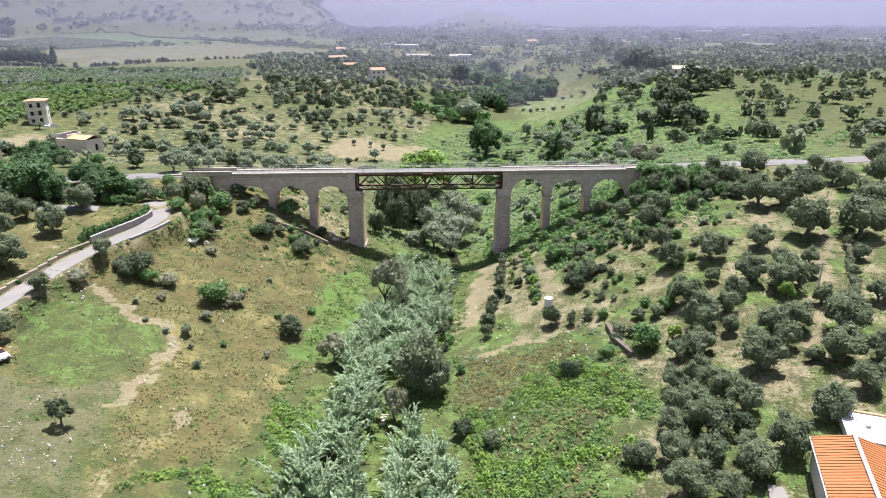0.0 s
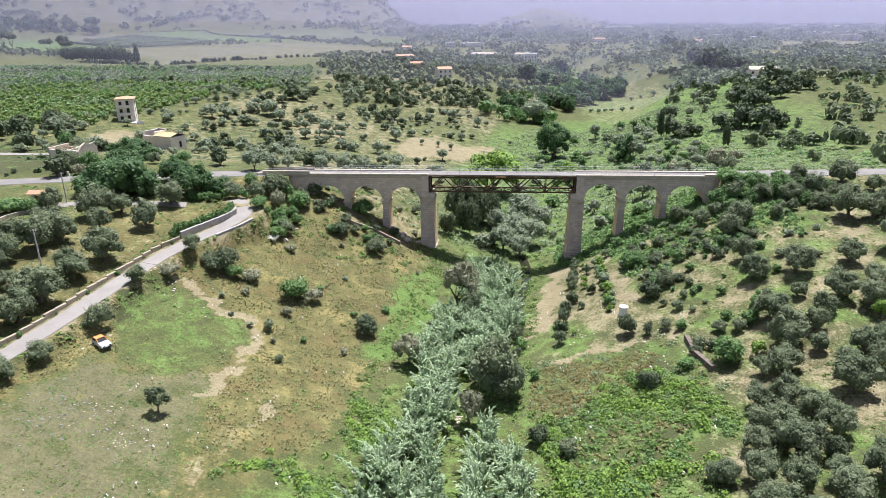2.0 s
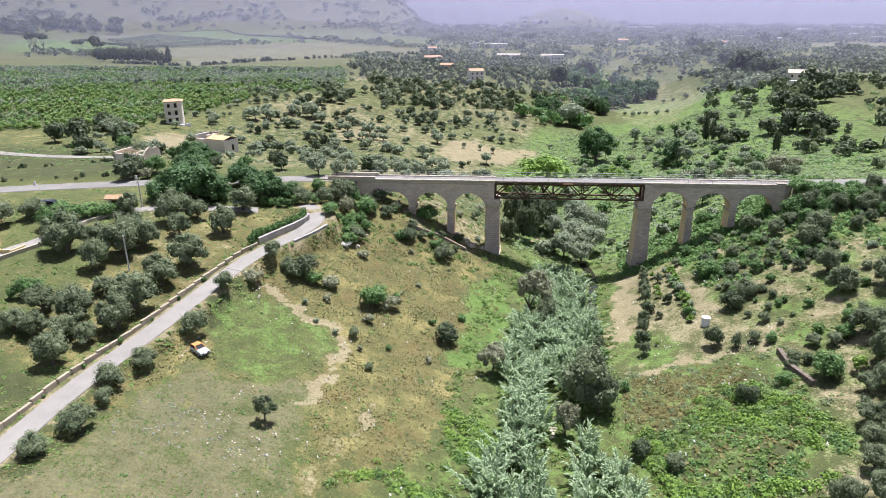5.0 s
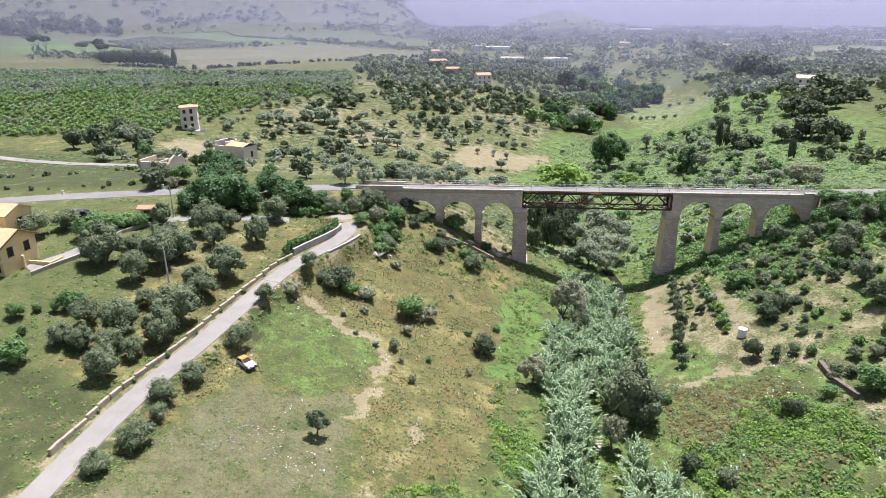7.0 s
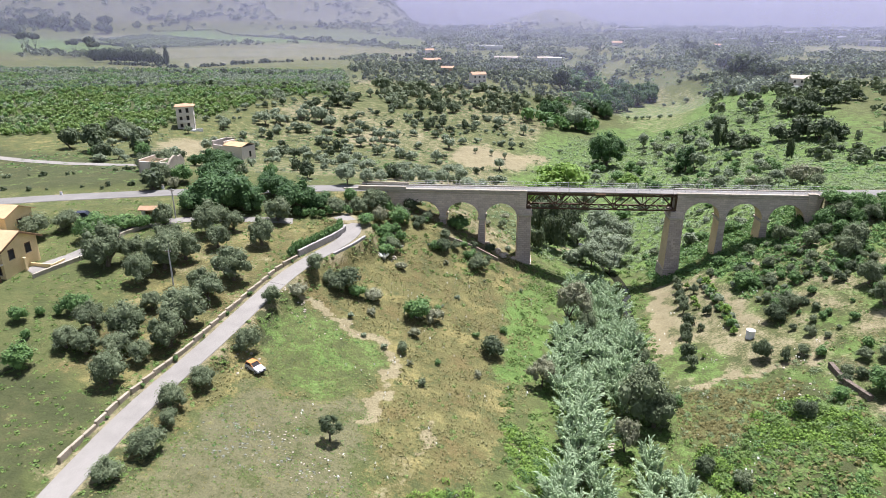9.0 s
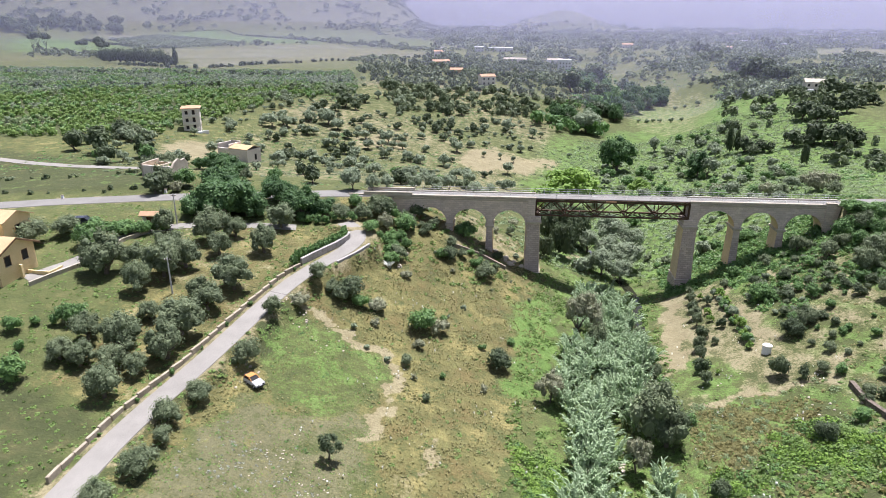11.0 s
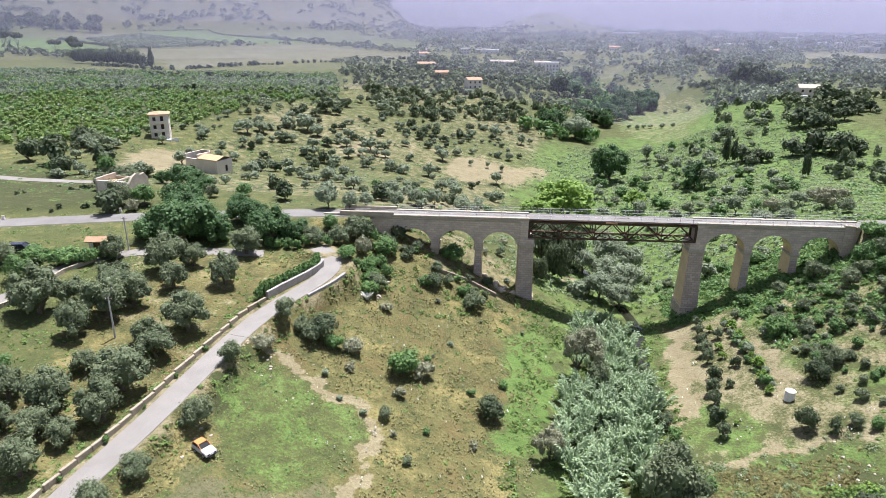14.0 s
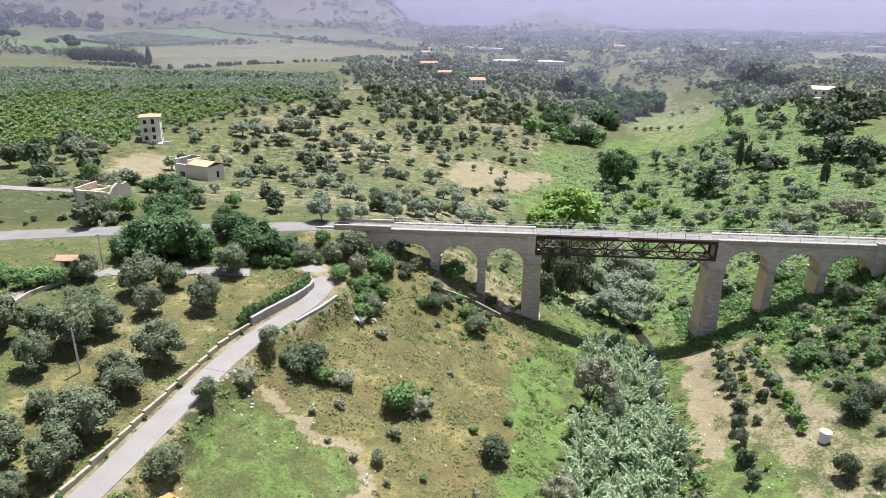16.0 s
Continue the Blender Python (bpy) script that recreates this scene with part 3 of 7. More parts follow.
def viaduct_wall(bm, x0, x1, arches, spring, rise):
    """Spandrel walls over a row of arches: front, back, top, soffits and reveals."""
    outline = []                    # the lower edge, from x0 to x1
    outline.append((x0, -1.0))
    for a, b in arches:
        outline.append((a, -1.0))
        r, c = (b - a) / 2, (a + b) / 2
        for k in range(13):
            ang = math.pi * (1 - k / 12)
            outline.append((c + r * math.cos(ang), spring + rise * math.sin(ang)))
        outline.append((b, -1.0))
    outline.append((x1, -1.0))
    low_f = [bm.verts.new((x, FRONT, z)) for x, z in outline]
    low_b = [bm.verts.new((x, BACK, z)) for x, z in outline]
    top_f = [bm.verts.new((x, FRONT, deck(x) - 0.55)) for x, z in outline]
    top_b = [bm.verts.new((x, BACK, deck(x) - 0.55)) for x, z in outline]
    for i in range(len(outline) - 1):
        if abs(outline[i][0] - outline[i + 1][0]) > 1e-6:
            bm.faces.new((low_f[i], low_f[i + 1], top_f[i + 1], top_f[i]))
            bm.faces.new((low_b[i + 1], low_b[i], top_b[i], top_b[i + 1]))
            bm.faces.new((top_f[i], top_f[i + 1], top_b[i + 1], top_b[i]))
        bm.faces.new((low_f[i + 1], low_f[i], low_b[i], low_b[i + 1]))
    bm.faces.new((low_f[0], top_f[0], top_b[0], low_b[0]))
    bm.faces.new((top_f[-1], low_f[-1], low_b[-1], top_b[-1]))


def tapered(bm, x0, x1, y0, y1, z0, z1, bx, by, bevel=0.06):
    """A block that widens downwards by bx and by on each side."""
    vs = box(bm, x0, x1, y0, y1, z0, z1)
    for v in vs:
        if v.co.z < (z0 + z1) / 2:
            v.co.x += bx if v.co.x > (x0 + x1) / 2 else -bx
            v.co.y += by if v.co.y > (y0 + y1) / 2 else -by
    bmesh.ops.bevel(bm, geom=list({e for v in vs for e in v.link_edges}), offset=bevel, segments=1, affect="EDGES")


def smooth_sides(ob):
    """The flanks of the piers and the undersides of the arches are of smooth tan stone, the faces of rough courses."""
    ob.data.materials.append(TAN_STONE)
    for f in ob.data.polygons:
        if abs(f.normal.x) > 0.7 or (f.normal.z < -0.1 and abs(f.normal.y) < 0.3):
            f.material_index = 1


bridge = thing("viaduct", 0, 0, 0, "old stone railway viaduct with a rusty iron truss span", "bridge")
LEFT_ARCHES, RIGHT_ARCHES = [(-45.2, -37.95), (-36.65, -29.1), (-27.85, -20.6)], [(15.4, 22.82), (24.14, 31.58), (32.84, 40.2)]
for name, x0, x1, arches, spring in (("arcade", LEFT_END, -20.25, LEFT_ARCHES, 11.0), ("arcade", 15.25, RIGHT_END, RIGHT_ARCHES, 12.6)):
    bm = bmesh.new()
    viaduct_wall(bm, x0, x1, arches, spring, 3.55)
    smooth_sides(part(name, bm, STONE, bridge))
    for a, b in arches:
        r, c, n = (b - a) / 2, (a + b) / 2, 17
        for k in range(n):
            a0, a1 = math.pi * k / n + 0.008, math.pi * (k + 1) / n - 0.008
            bm = bmesh.new()
            ring = []
            for rr in (1.0, 1.13):
                for ang in (a0, a1):
                    for yy in (FRONT - 0.07, FRONT + 0.25):
                        ring.append(bm.verts.new((c + r * rr * math.cos(ang), yy, spring + (3.55 + (rr - 1) * r) * math.sin(ang))))
            for f in ((0, 2, 3, 1), (4, 5, 7, 6), (0, 4, 6, 2), (1, 3, 7, 5), (0, 1, 5, 4), (2, 6, 7, 3)):
                bm.faces.new([ring[i] for i in f])
            bmesh.ops.recalc_face_normals(bm, faces=bm.faces)
            part("arch_stone", bm, STONE, bridge)
for x, spring in ((-37.3, 11.0), (-28.48, 11.0), (23.48, 12.6), (32.21, 12.6)):
    foot = min(gz(x, FRONT), gz(x, BACK)) - 1.5
    bm = bmesh.new()
    tapered(bm, x - 0.68, x + 0.68, FRONT + 0.06, BACK - 0.06, foot, spring - 0.2, 0.2, 0.3)
    smooth_sides(part("pier", bm, PIER_STONE, bridge))
    bm = bmesh.new()
    box(bm, x - 0.95, x + 0.95, FRONT - 0.28, BACK + 0.28, spring - 0.5, spring + 0.02, 0.07)
    part("impost", bm, PALE_STONE, bridge)
for x in (-18.9, 13.8):
    up = x > 0
    foot = min(gz(x, FRONT - 3), gz(x, BACK)) - 2
    z1, z2 = (12.3, 13.9) if up else (12.0, 13.4)
    bm = bmesh.new()
    tapered(bm, x - 1.36, x + 1.36, FRONT - 0.35, BACK + 0.1, 0.2, z1, 0.32, 0.6)
    smooth_sides(part("main_pier", bm, PIER_STONE, bridge))
    bm = bmesh.new()
    tapered(bm, x - 1.8, x + 1.8, FRONT - 1.1, BACK + 0.85, foot, 0.55, 0.2, 0.3)
    part("plinth", bm, PIER_STONE, bridge)
    bm = bmesh.new()
    box(bm, x - 1.9, x + 1.9, FRONT - 1.2, BACK + 0.95, 0.5, 0.75, 0.06)
    part("plinth_course", bm, PALE_STONE, bridge)
    bm = bmesh.new()
    box(bm, x - 1.65, x + 1.65, FRONT - 0.65, BACK + 0.4, z1 - 0.15, z1 + 0.35, 0.08)
    part("pier_cap", bm, PALE_STONE, bridge)
    bm = bmesh.new()
    box(bm, x - 1.42, x + 1.42, FRONT - 0.4, BACK + 0.4, z1 + 0.3, z2, 0.05)
    part("bearing_block", bm, STONE, bridge)
    bm = bmesh.new()
    p0, p1 = (x - 1.42, TRUSS_L - 0.12) if not up else (TRUSS_R + 0.12, x + 1.42)
    box(bm, p0, p1, FRONT - 0.25, BACK + 0.25, z2 - 0.05, deck(x) - 0.5, 0.04)
    part("pilaster", bm, STONE, bridge)
# string course under the copings
for x0, x1 in ((LEFT_END, TRUSS_L - 1.6), (TRUSS_R + 1.8, RIGHT_END)):
    bm = bmesh.new()
    for v in box(bm, x0, x1, FRONT - 0.14, FRONT + 0.1, -0.95, -0.72):
        v.co.z += deck(v.co.x)
    bmesh.ops.bevel(bm, geom=bm.edges[:], offset=0.03, segments=1, affect="EDGES")
    part("string_course", bm, PALE_STONE, bridge)
# end pilasters
for x in (41.1,):
    bm = bmesh.new()
    box(bm, x - 0.9, x + 0.9, FRONT - 0.3, FRONT + 0.4, 8.0, deck(x) + 0.12, 0.05)
    part("pilaster", bm, STONE, bridge)
    bm = bmesh.new()
    box(bm, x - 1.0, x + 1.0, FRONT - 0.4, FRONT + 0.6, deck(x) + 0.12, deck(x) + 0.34, 0.05)
    part("pilaster_cap", bm, PALE_STONE, bridge)
# copings and deck
for x0, x1 in ((LEFT_END - 2, TRUSS_L), (TRUSS_R, RIGHT_END + 2)):
    for y0, y1, name in ((FRONT - 0.22, FRONT + 0.55, "coping"), (BACK - 0.55, BACK + 0.22, "coping")):
        n = int((x1 - x0) / 2.6)
        for k in range(n):
            a, b = x0 + (x1 - x0) * k / n + 0.015, x0 + (x1 - x0) * (k + 1) / n - 0.015
            bm = bmesh.new()
            for v in box(bm, a, b, y0, y1, -0.52, 0.0):
                v.co.z += deck(v.co.x)
            bmesh.ops.bevel(bm, geom=bm.edges[:], offset=0.03, segments=1, affect="EDGES")
            part(name, bm, PALE_STONE, bridge)
    bm = bmesh.new()
    for v in box(bm, x0 - 4, x1, FRONT + 0.56, BACK - 0.56, -0.65, -0.18) if x0 < 0 else box(bm, x0, x1 + 4, FRONT + 0.56, BACK - 0.56, -0.65, -0.18):
        v.co.z += deck(v.co.x)
    part("roadway", bm, ASPHALT, bridge)
bm = bmesh.new()
for v in box(bm, TRUSS_L + 0.01, TRUSS_R - 0.01, FRONT + 0.1, BACK - 0.1, -0.5, -0.16):
    v.co.z += deck(v.co.x)
part("roadway", bm, ASPHALT, bridge)
# solid abutments at both ends
for x0, x1 in ((RIGHT_END + 0.02, RIGHT_END + 5.5), (LEFT_END - 5.0, LEFT_END - 0.02)):
    bm = bmesh.new()
    box(bm, x0, x1, FRONT + 0.06, BACK - 0.06, 5.0, deck(x0) - 0.68)
    part("abutment", bm, STONE, bridge)
# end walls of the approach
for x0, x1, y in ((-60, LEFT_END - 2.02, FRONT + 0.3), (RIGHT_END + 2.02, 52, FRONT + 0.3), (RIGHT_END + 2.02, 52, BACK - 0.3)):
    bm = bmesh.new()
    for v in box(bm, x0, x1, y - 0.25, y + 0.25, -1.6, -0.1 if x0 < 0 else -0.25):
        v.co.z += deck(v.co.x)
    part("approach_wall", bm, PALE_STONE, bridge)
for y0, y1 in ((FRONT - 0.12, FRONT + 0.42), (BACK - 0.42, BACK + 0.12)):
    bm = bmesh.new()
    for v in box(bm, LEFT_END - 4.5, -45.6, y0, y1, -0.5, 0.5):
        v.co.z += deck(v.co.x)
    bmesh.ops.bevel(bm, geom=bm.edges[:], offset=0.05, segments=1, affect="EDGES")
    part("end_parapet", bm, PALE_STONE, bridge)
# iron truss
truss_span = TRUSS_R - TRUSS_L
for y in (FRONT + 0.15, BACK - 0.15):
    def top(u):
        return Vector((TRUSS_L + u * truss_span, y, deck(TRUSS_L + u * truss_span) - 0.78))

    def low(u):
        return Vector((TRUSS_L + u * truss_span, y, deck(TRUSS_L + u * truss_span) - 3.95))
    for fn, name, h in ((top, "top_chord", 0.34), (low, "bottom_chord", 0.28)):
        bm = bmesh.new()
        beam(bm, fn(0), fn(1), 0.36, h)
        part(name, bm, RUST, bridge)
    for k in range(5):
        for a, b in ((low(k / 5), top(k / 5 + 0.1)), (top(k / 5 + 0.1), low(k / 5 + 0.2))):
            bm = bmesh.new()
            beam(bm, a, b, 0.18, 0.2)
            part("diagonal", bm, RUST, bridge)
    for k in range(6):
        bm = bmesh.new()
        w = 0.45 if k in (0, 5) else 0.16
        beam(bm, low(k / 5), top(k / 5), w, w)
        part("upright", bm, RUST, bridge)
        bm = bmesh.new()
        c = low(min(max(k / 5, 0.012), 0.988))
        box(bm, c.x - 0.5, c.x + 0.5, c.y - 0.2, c.y + 0.2, c.z - 0.05, c.z + 0.42)
        part("gusset_plate", bm, RUST, bridge)
for k in range(11):
    x = TRUSS_L + 0.1 + (truss_span - 0.2) * k / 10
    for dz, name in ((-3.95, "floor_beam"), (-0.8, "cross_beam")):
        bm = bmesh.new()
        beam(bm, (x, FRONT + 0.3, deck(x) + dz), (x, BACK - 0.3, deck(x) + dz), 0.18, 0.24)
        part(name, bm, RUST, bridge)
for k in range(10):
    for s in (0, 1):
        x0, x1 = (TRUSS_L + 0.1 + (truss_span - 0.2) * (k + d) / 10 for d in (0, 1))
        ya, yb = (FRONT + 0.3, BACK - 0.3) if s else (BACK - 0.3, FRONT + 0.3)
        bm = bmesh.new()
        beam(bm, (x0, ya, deck(x0) - 3.9), (x1, yb, deck(x1) - 3.9), 0.1, 0.1)
        part("wind_brace", bm, RUST, bridge)
bm = bmesh.new()
beam(bm, (TRUSS_L, FRONT + 0.0, deck(TRUSS_L) - 0.36), (TRUSS_R, FRONT + 0.0, deck(TRUSS_R) - 0.36), 0.5, 0.12)
part("walkway_edge", bm, RUST, bridge)
bm = bmesh.new()
box(bm, -3.9, -1.7, FRONT - 0.33, FRONT - 0.29, deck(-2.8) - 0.62, deck(-2.8) - 0.32)
part("name_plate", bm, plain_material("faded_orange", (0.42, 0.22, 0.12), (0.55, 0.33, 0.20)), bridge, "faded orange plate without legible words")
# railings
for y in (FRONT + 0.2, BACK - 0.2):
    x = LEFT_END - 4
    while x < RIGHT_END + 2:
        bm = bmesh.new()
        box(bm, x - 0.03, x + 0.03, y - 0.03, y + 0.03, deck(x) - 0.3, deck(x) + 1.0)
        part("railing_post", bm, STEEL, bridge)
        x += 2.45
    for h in (0.45, 0.98):
        bm = bmesh.new()
        beam(bm, (LEFT_END - 4, y, deck(LEFT_END - 4) + h), (RIGHT_END + 2, y, deck(RIGHT_END + 2) + h), 0.06, 0.06)
        part("railing", bm, STEEL, bridge)


# ---- plants ----
def unit_vectors(rng, n):
    v = rng.normal(size=(n, 3))
    return v / np.linalg.norm(v, axis=1)[:, None]


def leaf_cards(rng, centres, normals, size, slim=1.0):
    """Small folded leaf clusters: one quad at each place, turned at random about its own normal."""
    n = len(centres)
    t = np.cross(normals, unit_vectors(rng, n))
    t /= np.linalg.norm(t, axis=1)[:, None] + 1e-9
    b = np.cross(normals, t)
    s = size * rng.uniform(0.6, 1.35, n)[:, None]
    fold = normals * s * rng.uniform(-0.35, 0.35, n)[:, None]
    corners = np.stack([centres - t * s - b * s * slim * 0.3, centres + b * s * slim * -1 + fold, centres + t * s, centres + b * s * slim + fold], 1)
    return corners.reshape(-1, 3), np.arange(4 * n).reshape(n, 4)


def crown_mesh(name, seed, mat, lumps, cards, size, shape=(1, 1, 0.8), lift=0.0, lump=(0.3, 0.5), slim=0.7, hollow=0.55, droop=0.0):
    """A crown of radius about 1: rounded boughs of many small leaf clusters around darker, closed hearts."""
    rng = np.random.default_rng(seed)
    d = unit_vectors(rng, lumps)
    d[:, 2] = np.where(d[:, 2] < -0.35, -d[:, 2] * 0.6, d[:, 2])
    far = rng.uniform(hollow, 0.85, lumps)[:, None]
    centre = d * far * np.array(shape) * rng.uniform(0.8, 1.12, (lumps, 1))
    radius = rng.uniform(*lump, lumps)
    verts, faces, base = [], [], 0
    # hearts: coarse, dented spheres
    for c, r in zip(centre, radius):
        rings = []
        for i in range(1, 4):
            th = math.pi * i / 4
            for j in range(6):
                ph = 2 * math.pi * j / 6 + i
                q = np.array([math.sin(th) * math.cos(ph), math.sin(th) * math.sin(ph), math.cos(th)])
                rings.append(c + q * r * 0.72 * rng.uniform(0.8, 1.15))
        verts.append(np.array(rings + [c + np.array([0, 0, r * 0.72]), c - np.array([0, 0, r * 0.7])]))
        for i in range(2):
            for j in range(6):
                a, b2 = base + i * 6 + j, base + i * 6 + (j + 1) % 6
                faces.append((a, a + 6, b2 + 6, b2))
        for j in range(6):
            faces.append((base + 18, base + j, base + (j + 1) % 6, base + (j + 1) % 6))
            faces.append((base + 19, base + 12 + (j + 1) % 6, base + 12 + j, base + 12 + j))
        base += 20
    pick = rng.choice(lumps, cards, p=radius ** 2 / (radius ** 2).sum())
    out = unit_vectors(rng, cards)
    out[:, 2] = np.where(out[:, 2] < -0.5, -out[:, 2], out[:, 2])
    at = centre[pick] + out * radius[pick][:, None] * rng.uniform(0.7, 1.28, (cards, 1))
    nrm = out + 0.75 * unit_vectors(rng, cards)
    nrm[:, 2] += 0.6
    nrm /= np.linalg.norm(nrm, axis=1)[:, None]
    cv, cf = leaf_cards(rng, at, nrm, size, slim)
    allv = np.concatenate(verts + [cv])
    allv[:, 2] += lift - droop * (allv[:, 0] ** 2 + allv[:, 1] ** 2)
    tri = [f for f in faces if f[2] == f[3]]
    quad = np.array([f for f in faces if f[2] != f[3]] + list(map(tuple, cf + base)), np.int32)
    me = bpy.data.meshes.new(name)
    me.from_pydata(allv.tolist(), [], quad.tolist() + [t[:3] for t in tri])
    me.materials.append(mat)
    return me


def trunk_mesh(name, seed, height, radius, forks, reach, lean=0.15):
    rng = np.random.default_rng(seed)
    bm = bmesh.new()
    bend = rng.normal(0, lean, 2)
    mid = (bend[0] * 0.5, bend[1] * 0.5, height * 0.55)
    tube(bm, [(0, 0, -0.25), (bend[0] * 0.2, bend[1] * 0.2, height * 0.2), mid], [radius * 1.5, radius, radius * 0.85], 7)
    for k in range(forks):
        a = 2 * math.pi * (k + rng.uniform(-0.25, 0.25)) / forks
        r = reach * rng.uniform(0.6, 1.0)
        tip = (mid[0] + r * math.cos(a), mid[1] + r * math.sin(a), height * rng.uniform(1.2, 1.6))
        knee = (mid[0] + 0.45 * r * math.cos(a + 0.3), mid[1] + 0.45 * r * math.sin(a + 0.3), height * 0.9)
        tube(bm, [mid, knee, tip], [radius * 0.7, radius * 0.42, radius * 0.12], 5)
    me = bpy.data.meshes.new(name)
    bm.to_mesh(me)
    bm.free()
    me.materials.append(BARK)
    return me


def clear_spot(x, y):
    return along(LANE, np.array([x]), np.array([y]))[0][0] > 3.2


class Kind:
    """A kind of tree or shrub: several crowns and trunks of crown radius 1, placed by centre, radius and turn."""

    def __init__(self, name, label, category, mat, seeds, crown, trunk=None, tall=1.0):
        self.name, self.label, self.category, self.tall = name, label, category, tall
        self.crowns = [crown_mesh("crown", s, mat, **crown) for s in seeds]
        small = dict(crown, cards=int(crown["cards"] * 0.28), size=crown["size"] * 1.75, lumps=max(8, int(crown["lumps"] * 0.5)), lump=tuple(1.15 * v for v in crown["lump"]))
        self.small = [crown_mesh("crown", s + 7, mat, **small) for s in seeds] if crown["cards"] > 700 else self.crowns
        self.trunks = [trunk_mesh("trunk", s + 50, **trunk) for s in seeds] if trunk else None
        self.count = 0

    def put(self, x, y, r, group="", label="", tall=None, sink=0.0):
        rng = random.Random(int(x * 131 + y * 17) & 0xffff)
        k = rng.randrange(len(self.crowns))
        turn = rng.uniform(0, 360)
        h = (tall or self.tall) * r * rng.uniform(0.92, 1.1)
        root = thing(self.name, x, y, gz(x, y) - sink, label or self.label, self.category, group, turn=turn)
        for name, data in (("crown", (self.small if r < 1.35 or y > 185 and r < 5 else self.crowns)[k]),) + ((("trunk", self.trunks[k]),) if self.trunks else ()):
            ob = new(name, data)
            ob.parent = root
            ob.scale = (r * rng.uniform(0.93, 1.07), r * rng.uniform(0.93, 1.07), h)
        self.count += 1
        return root


OLIVE = Kind("olive_tree", "grey-green olive tree with a short gnarled trunk", "tree", OLIVE_LEAF, range(10, 16),
             dict(lumps=52, cards=3400, size=0.046, shape=(0.86, 0.86, 0.78), lift=0.62, lump=(0.18, 0.34), slim=0.55, hollow=0.3),
             dict(height=0.5, radius=0.085, forks=4, reach=0.55))
BROAD = Kind("broadleaf_tree", "tall dense green broadleaf tree", "tree", DEEP_LEAF, range(20, 24),
             dict(lumps=70, cards=4600, size=0.04, shape=(0.92, 0.92, 0.88), lift=0.68, lump=(0.17, 0.32), slim=0.8, hollow=0.3),
             dict(height=0.7, radius=0.07, forks=4, reach=0.4))
BRIGHT = Kind("bright_tree", "light green leafy tree in the valley", "tree", BRIGHT_LEAF, range(30, 33),
              dict(lumps=50, cards=2300, size=0.058, shape=(0.95, 0.95, 0.9), lift=0.76, lump=(0.14, 0.28), slim=0.8, hollow=0.4),
              dict(height=0.6, radius=0.06, forks=4, reach=0.4))
DARK = Kind("dark_shrub", "dense dark green evergreen shrub", "shrub", DARK_LEAF, range(40, 44),
            dict(lumps=18, cards=1400, size=0.075, shape=(0.85, 0.85, 0.62), lift=0.5, lump=(0.28, 0.48), slim=0.7, hollow=0.3))
GREENBUSH = Kind("green_shrub", "rounded leafy green shrub", "shrub", GREEN_LEAF, range(45, 49),
                 dict(lumps=18, cards=1400, size=0.075, shape=(0.85, 0.85, 0.62), lift=0.5, lump=(0.26, 0.46), slim=0.7, hollow=0.3))
OLIVEBUSH = Kind("olive_shrub", "bushy grey-green wild olive", "shrub", OLIVE_LEAF, range(50, 54),
                 dict(lumps=24, cards=2300, size=0.052, shape=(0.85, 0.85, 0.68), lift=0.6, lump=(0.24, 0.44), slim=0.55, hollow=0.3))
BROWN = Kind("dry_shrub", "grey-brown half-dry thorny shrub", "shrub", GREY_LEAF, range(55, 58),
             dict(lumps=16, cards=800, size=0.07, shape=(0.9, 0.9, 0.5), lift=0.38, lump=(0.22, 0.4), slim=0.35, hollow=0.35))
WILLOW = Kind("willow", "silver-leaved willow beside the stream", "tree", SILVER_LEAF, range(60, 63),
              dict(lumps=26, cards=1900, size=0.062, shape=(0.9, 0.9, 0.75), lift=0.85, lump=(0.22, 0.4), slim=0.5, hollow=0.4),
              dict(height=0.5, radius=0.06, forks=4, reach=0.4))

GROVE_RIGHT = [(38.7, 99.9, 2.8), (39.4, 107.1, 2.4), (44.6, 98.7, 3.0), (53.1, 100.8, 2.6), (57.8, 93.4, 2.0), (47.2, 90.4, 2.9), (51.5, 87.4, 3.3), (56.4, 89.9, 1.5), (42.5, 92.1, 1.4), (44.1, 87.1, 2.1), (37.5, 87.9, 3.0), (41.4, 83.3, 2.0), (40.2, 78.9, 1.5), (37.2, 81.0, 3.0), (45.0, 77.2, 2.4), (47.8, 77.0, 2.4), (54.0, 82.1, 1.8), (35.0, 75.6, 2.5), (40.1, 70.0, 3.0), (45.3, 73.8, 2.1), (52.8, 74.9, 3.5), (49.6, 69.0, 3.3), (48.9, 63.2, 2.3), (43.2, 59.4, 2.8), (36.7, 55.1, 2.6), (30.0, 70.0, 2.1), (33.0, 69.8, 2.3), (34.8, 66.6, 2.3), (30.3, 64.2, 2.6), (30.7, 59.9, 2.8)]
GROVE_RIGHT_LOW = [(27.0, 61.9, 2.1), (25.9, 57.2, 2.2), (28.9, 55.2, 2.3), (32.4, 52.8, 2.5), (25.5, 51.8, 2.6), (28.8, 50.0, 2.2), (33.5, 58.9, 1.0), (32.6, 76.1, 1.6), (53.5, 68.2, 2.5), (57.2, 81.5, 1.6), (61.5, 81.7, 1.9)]
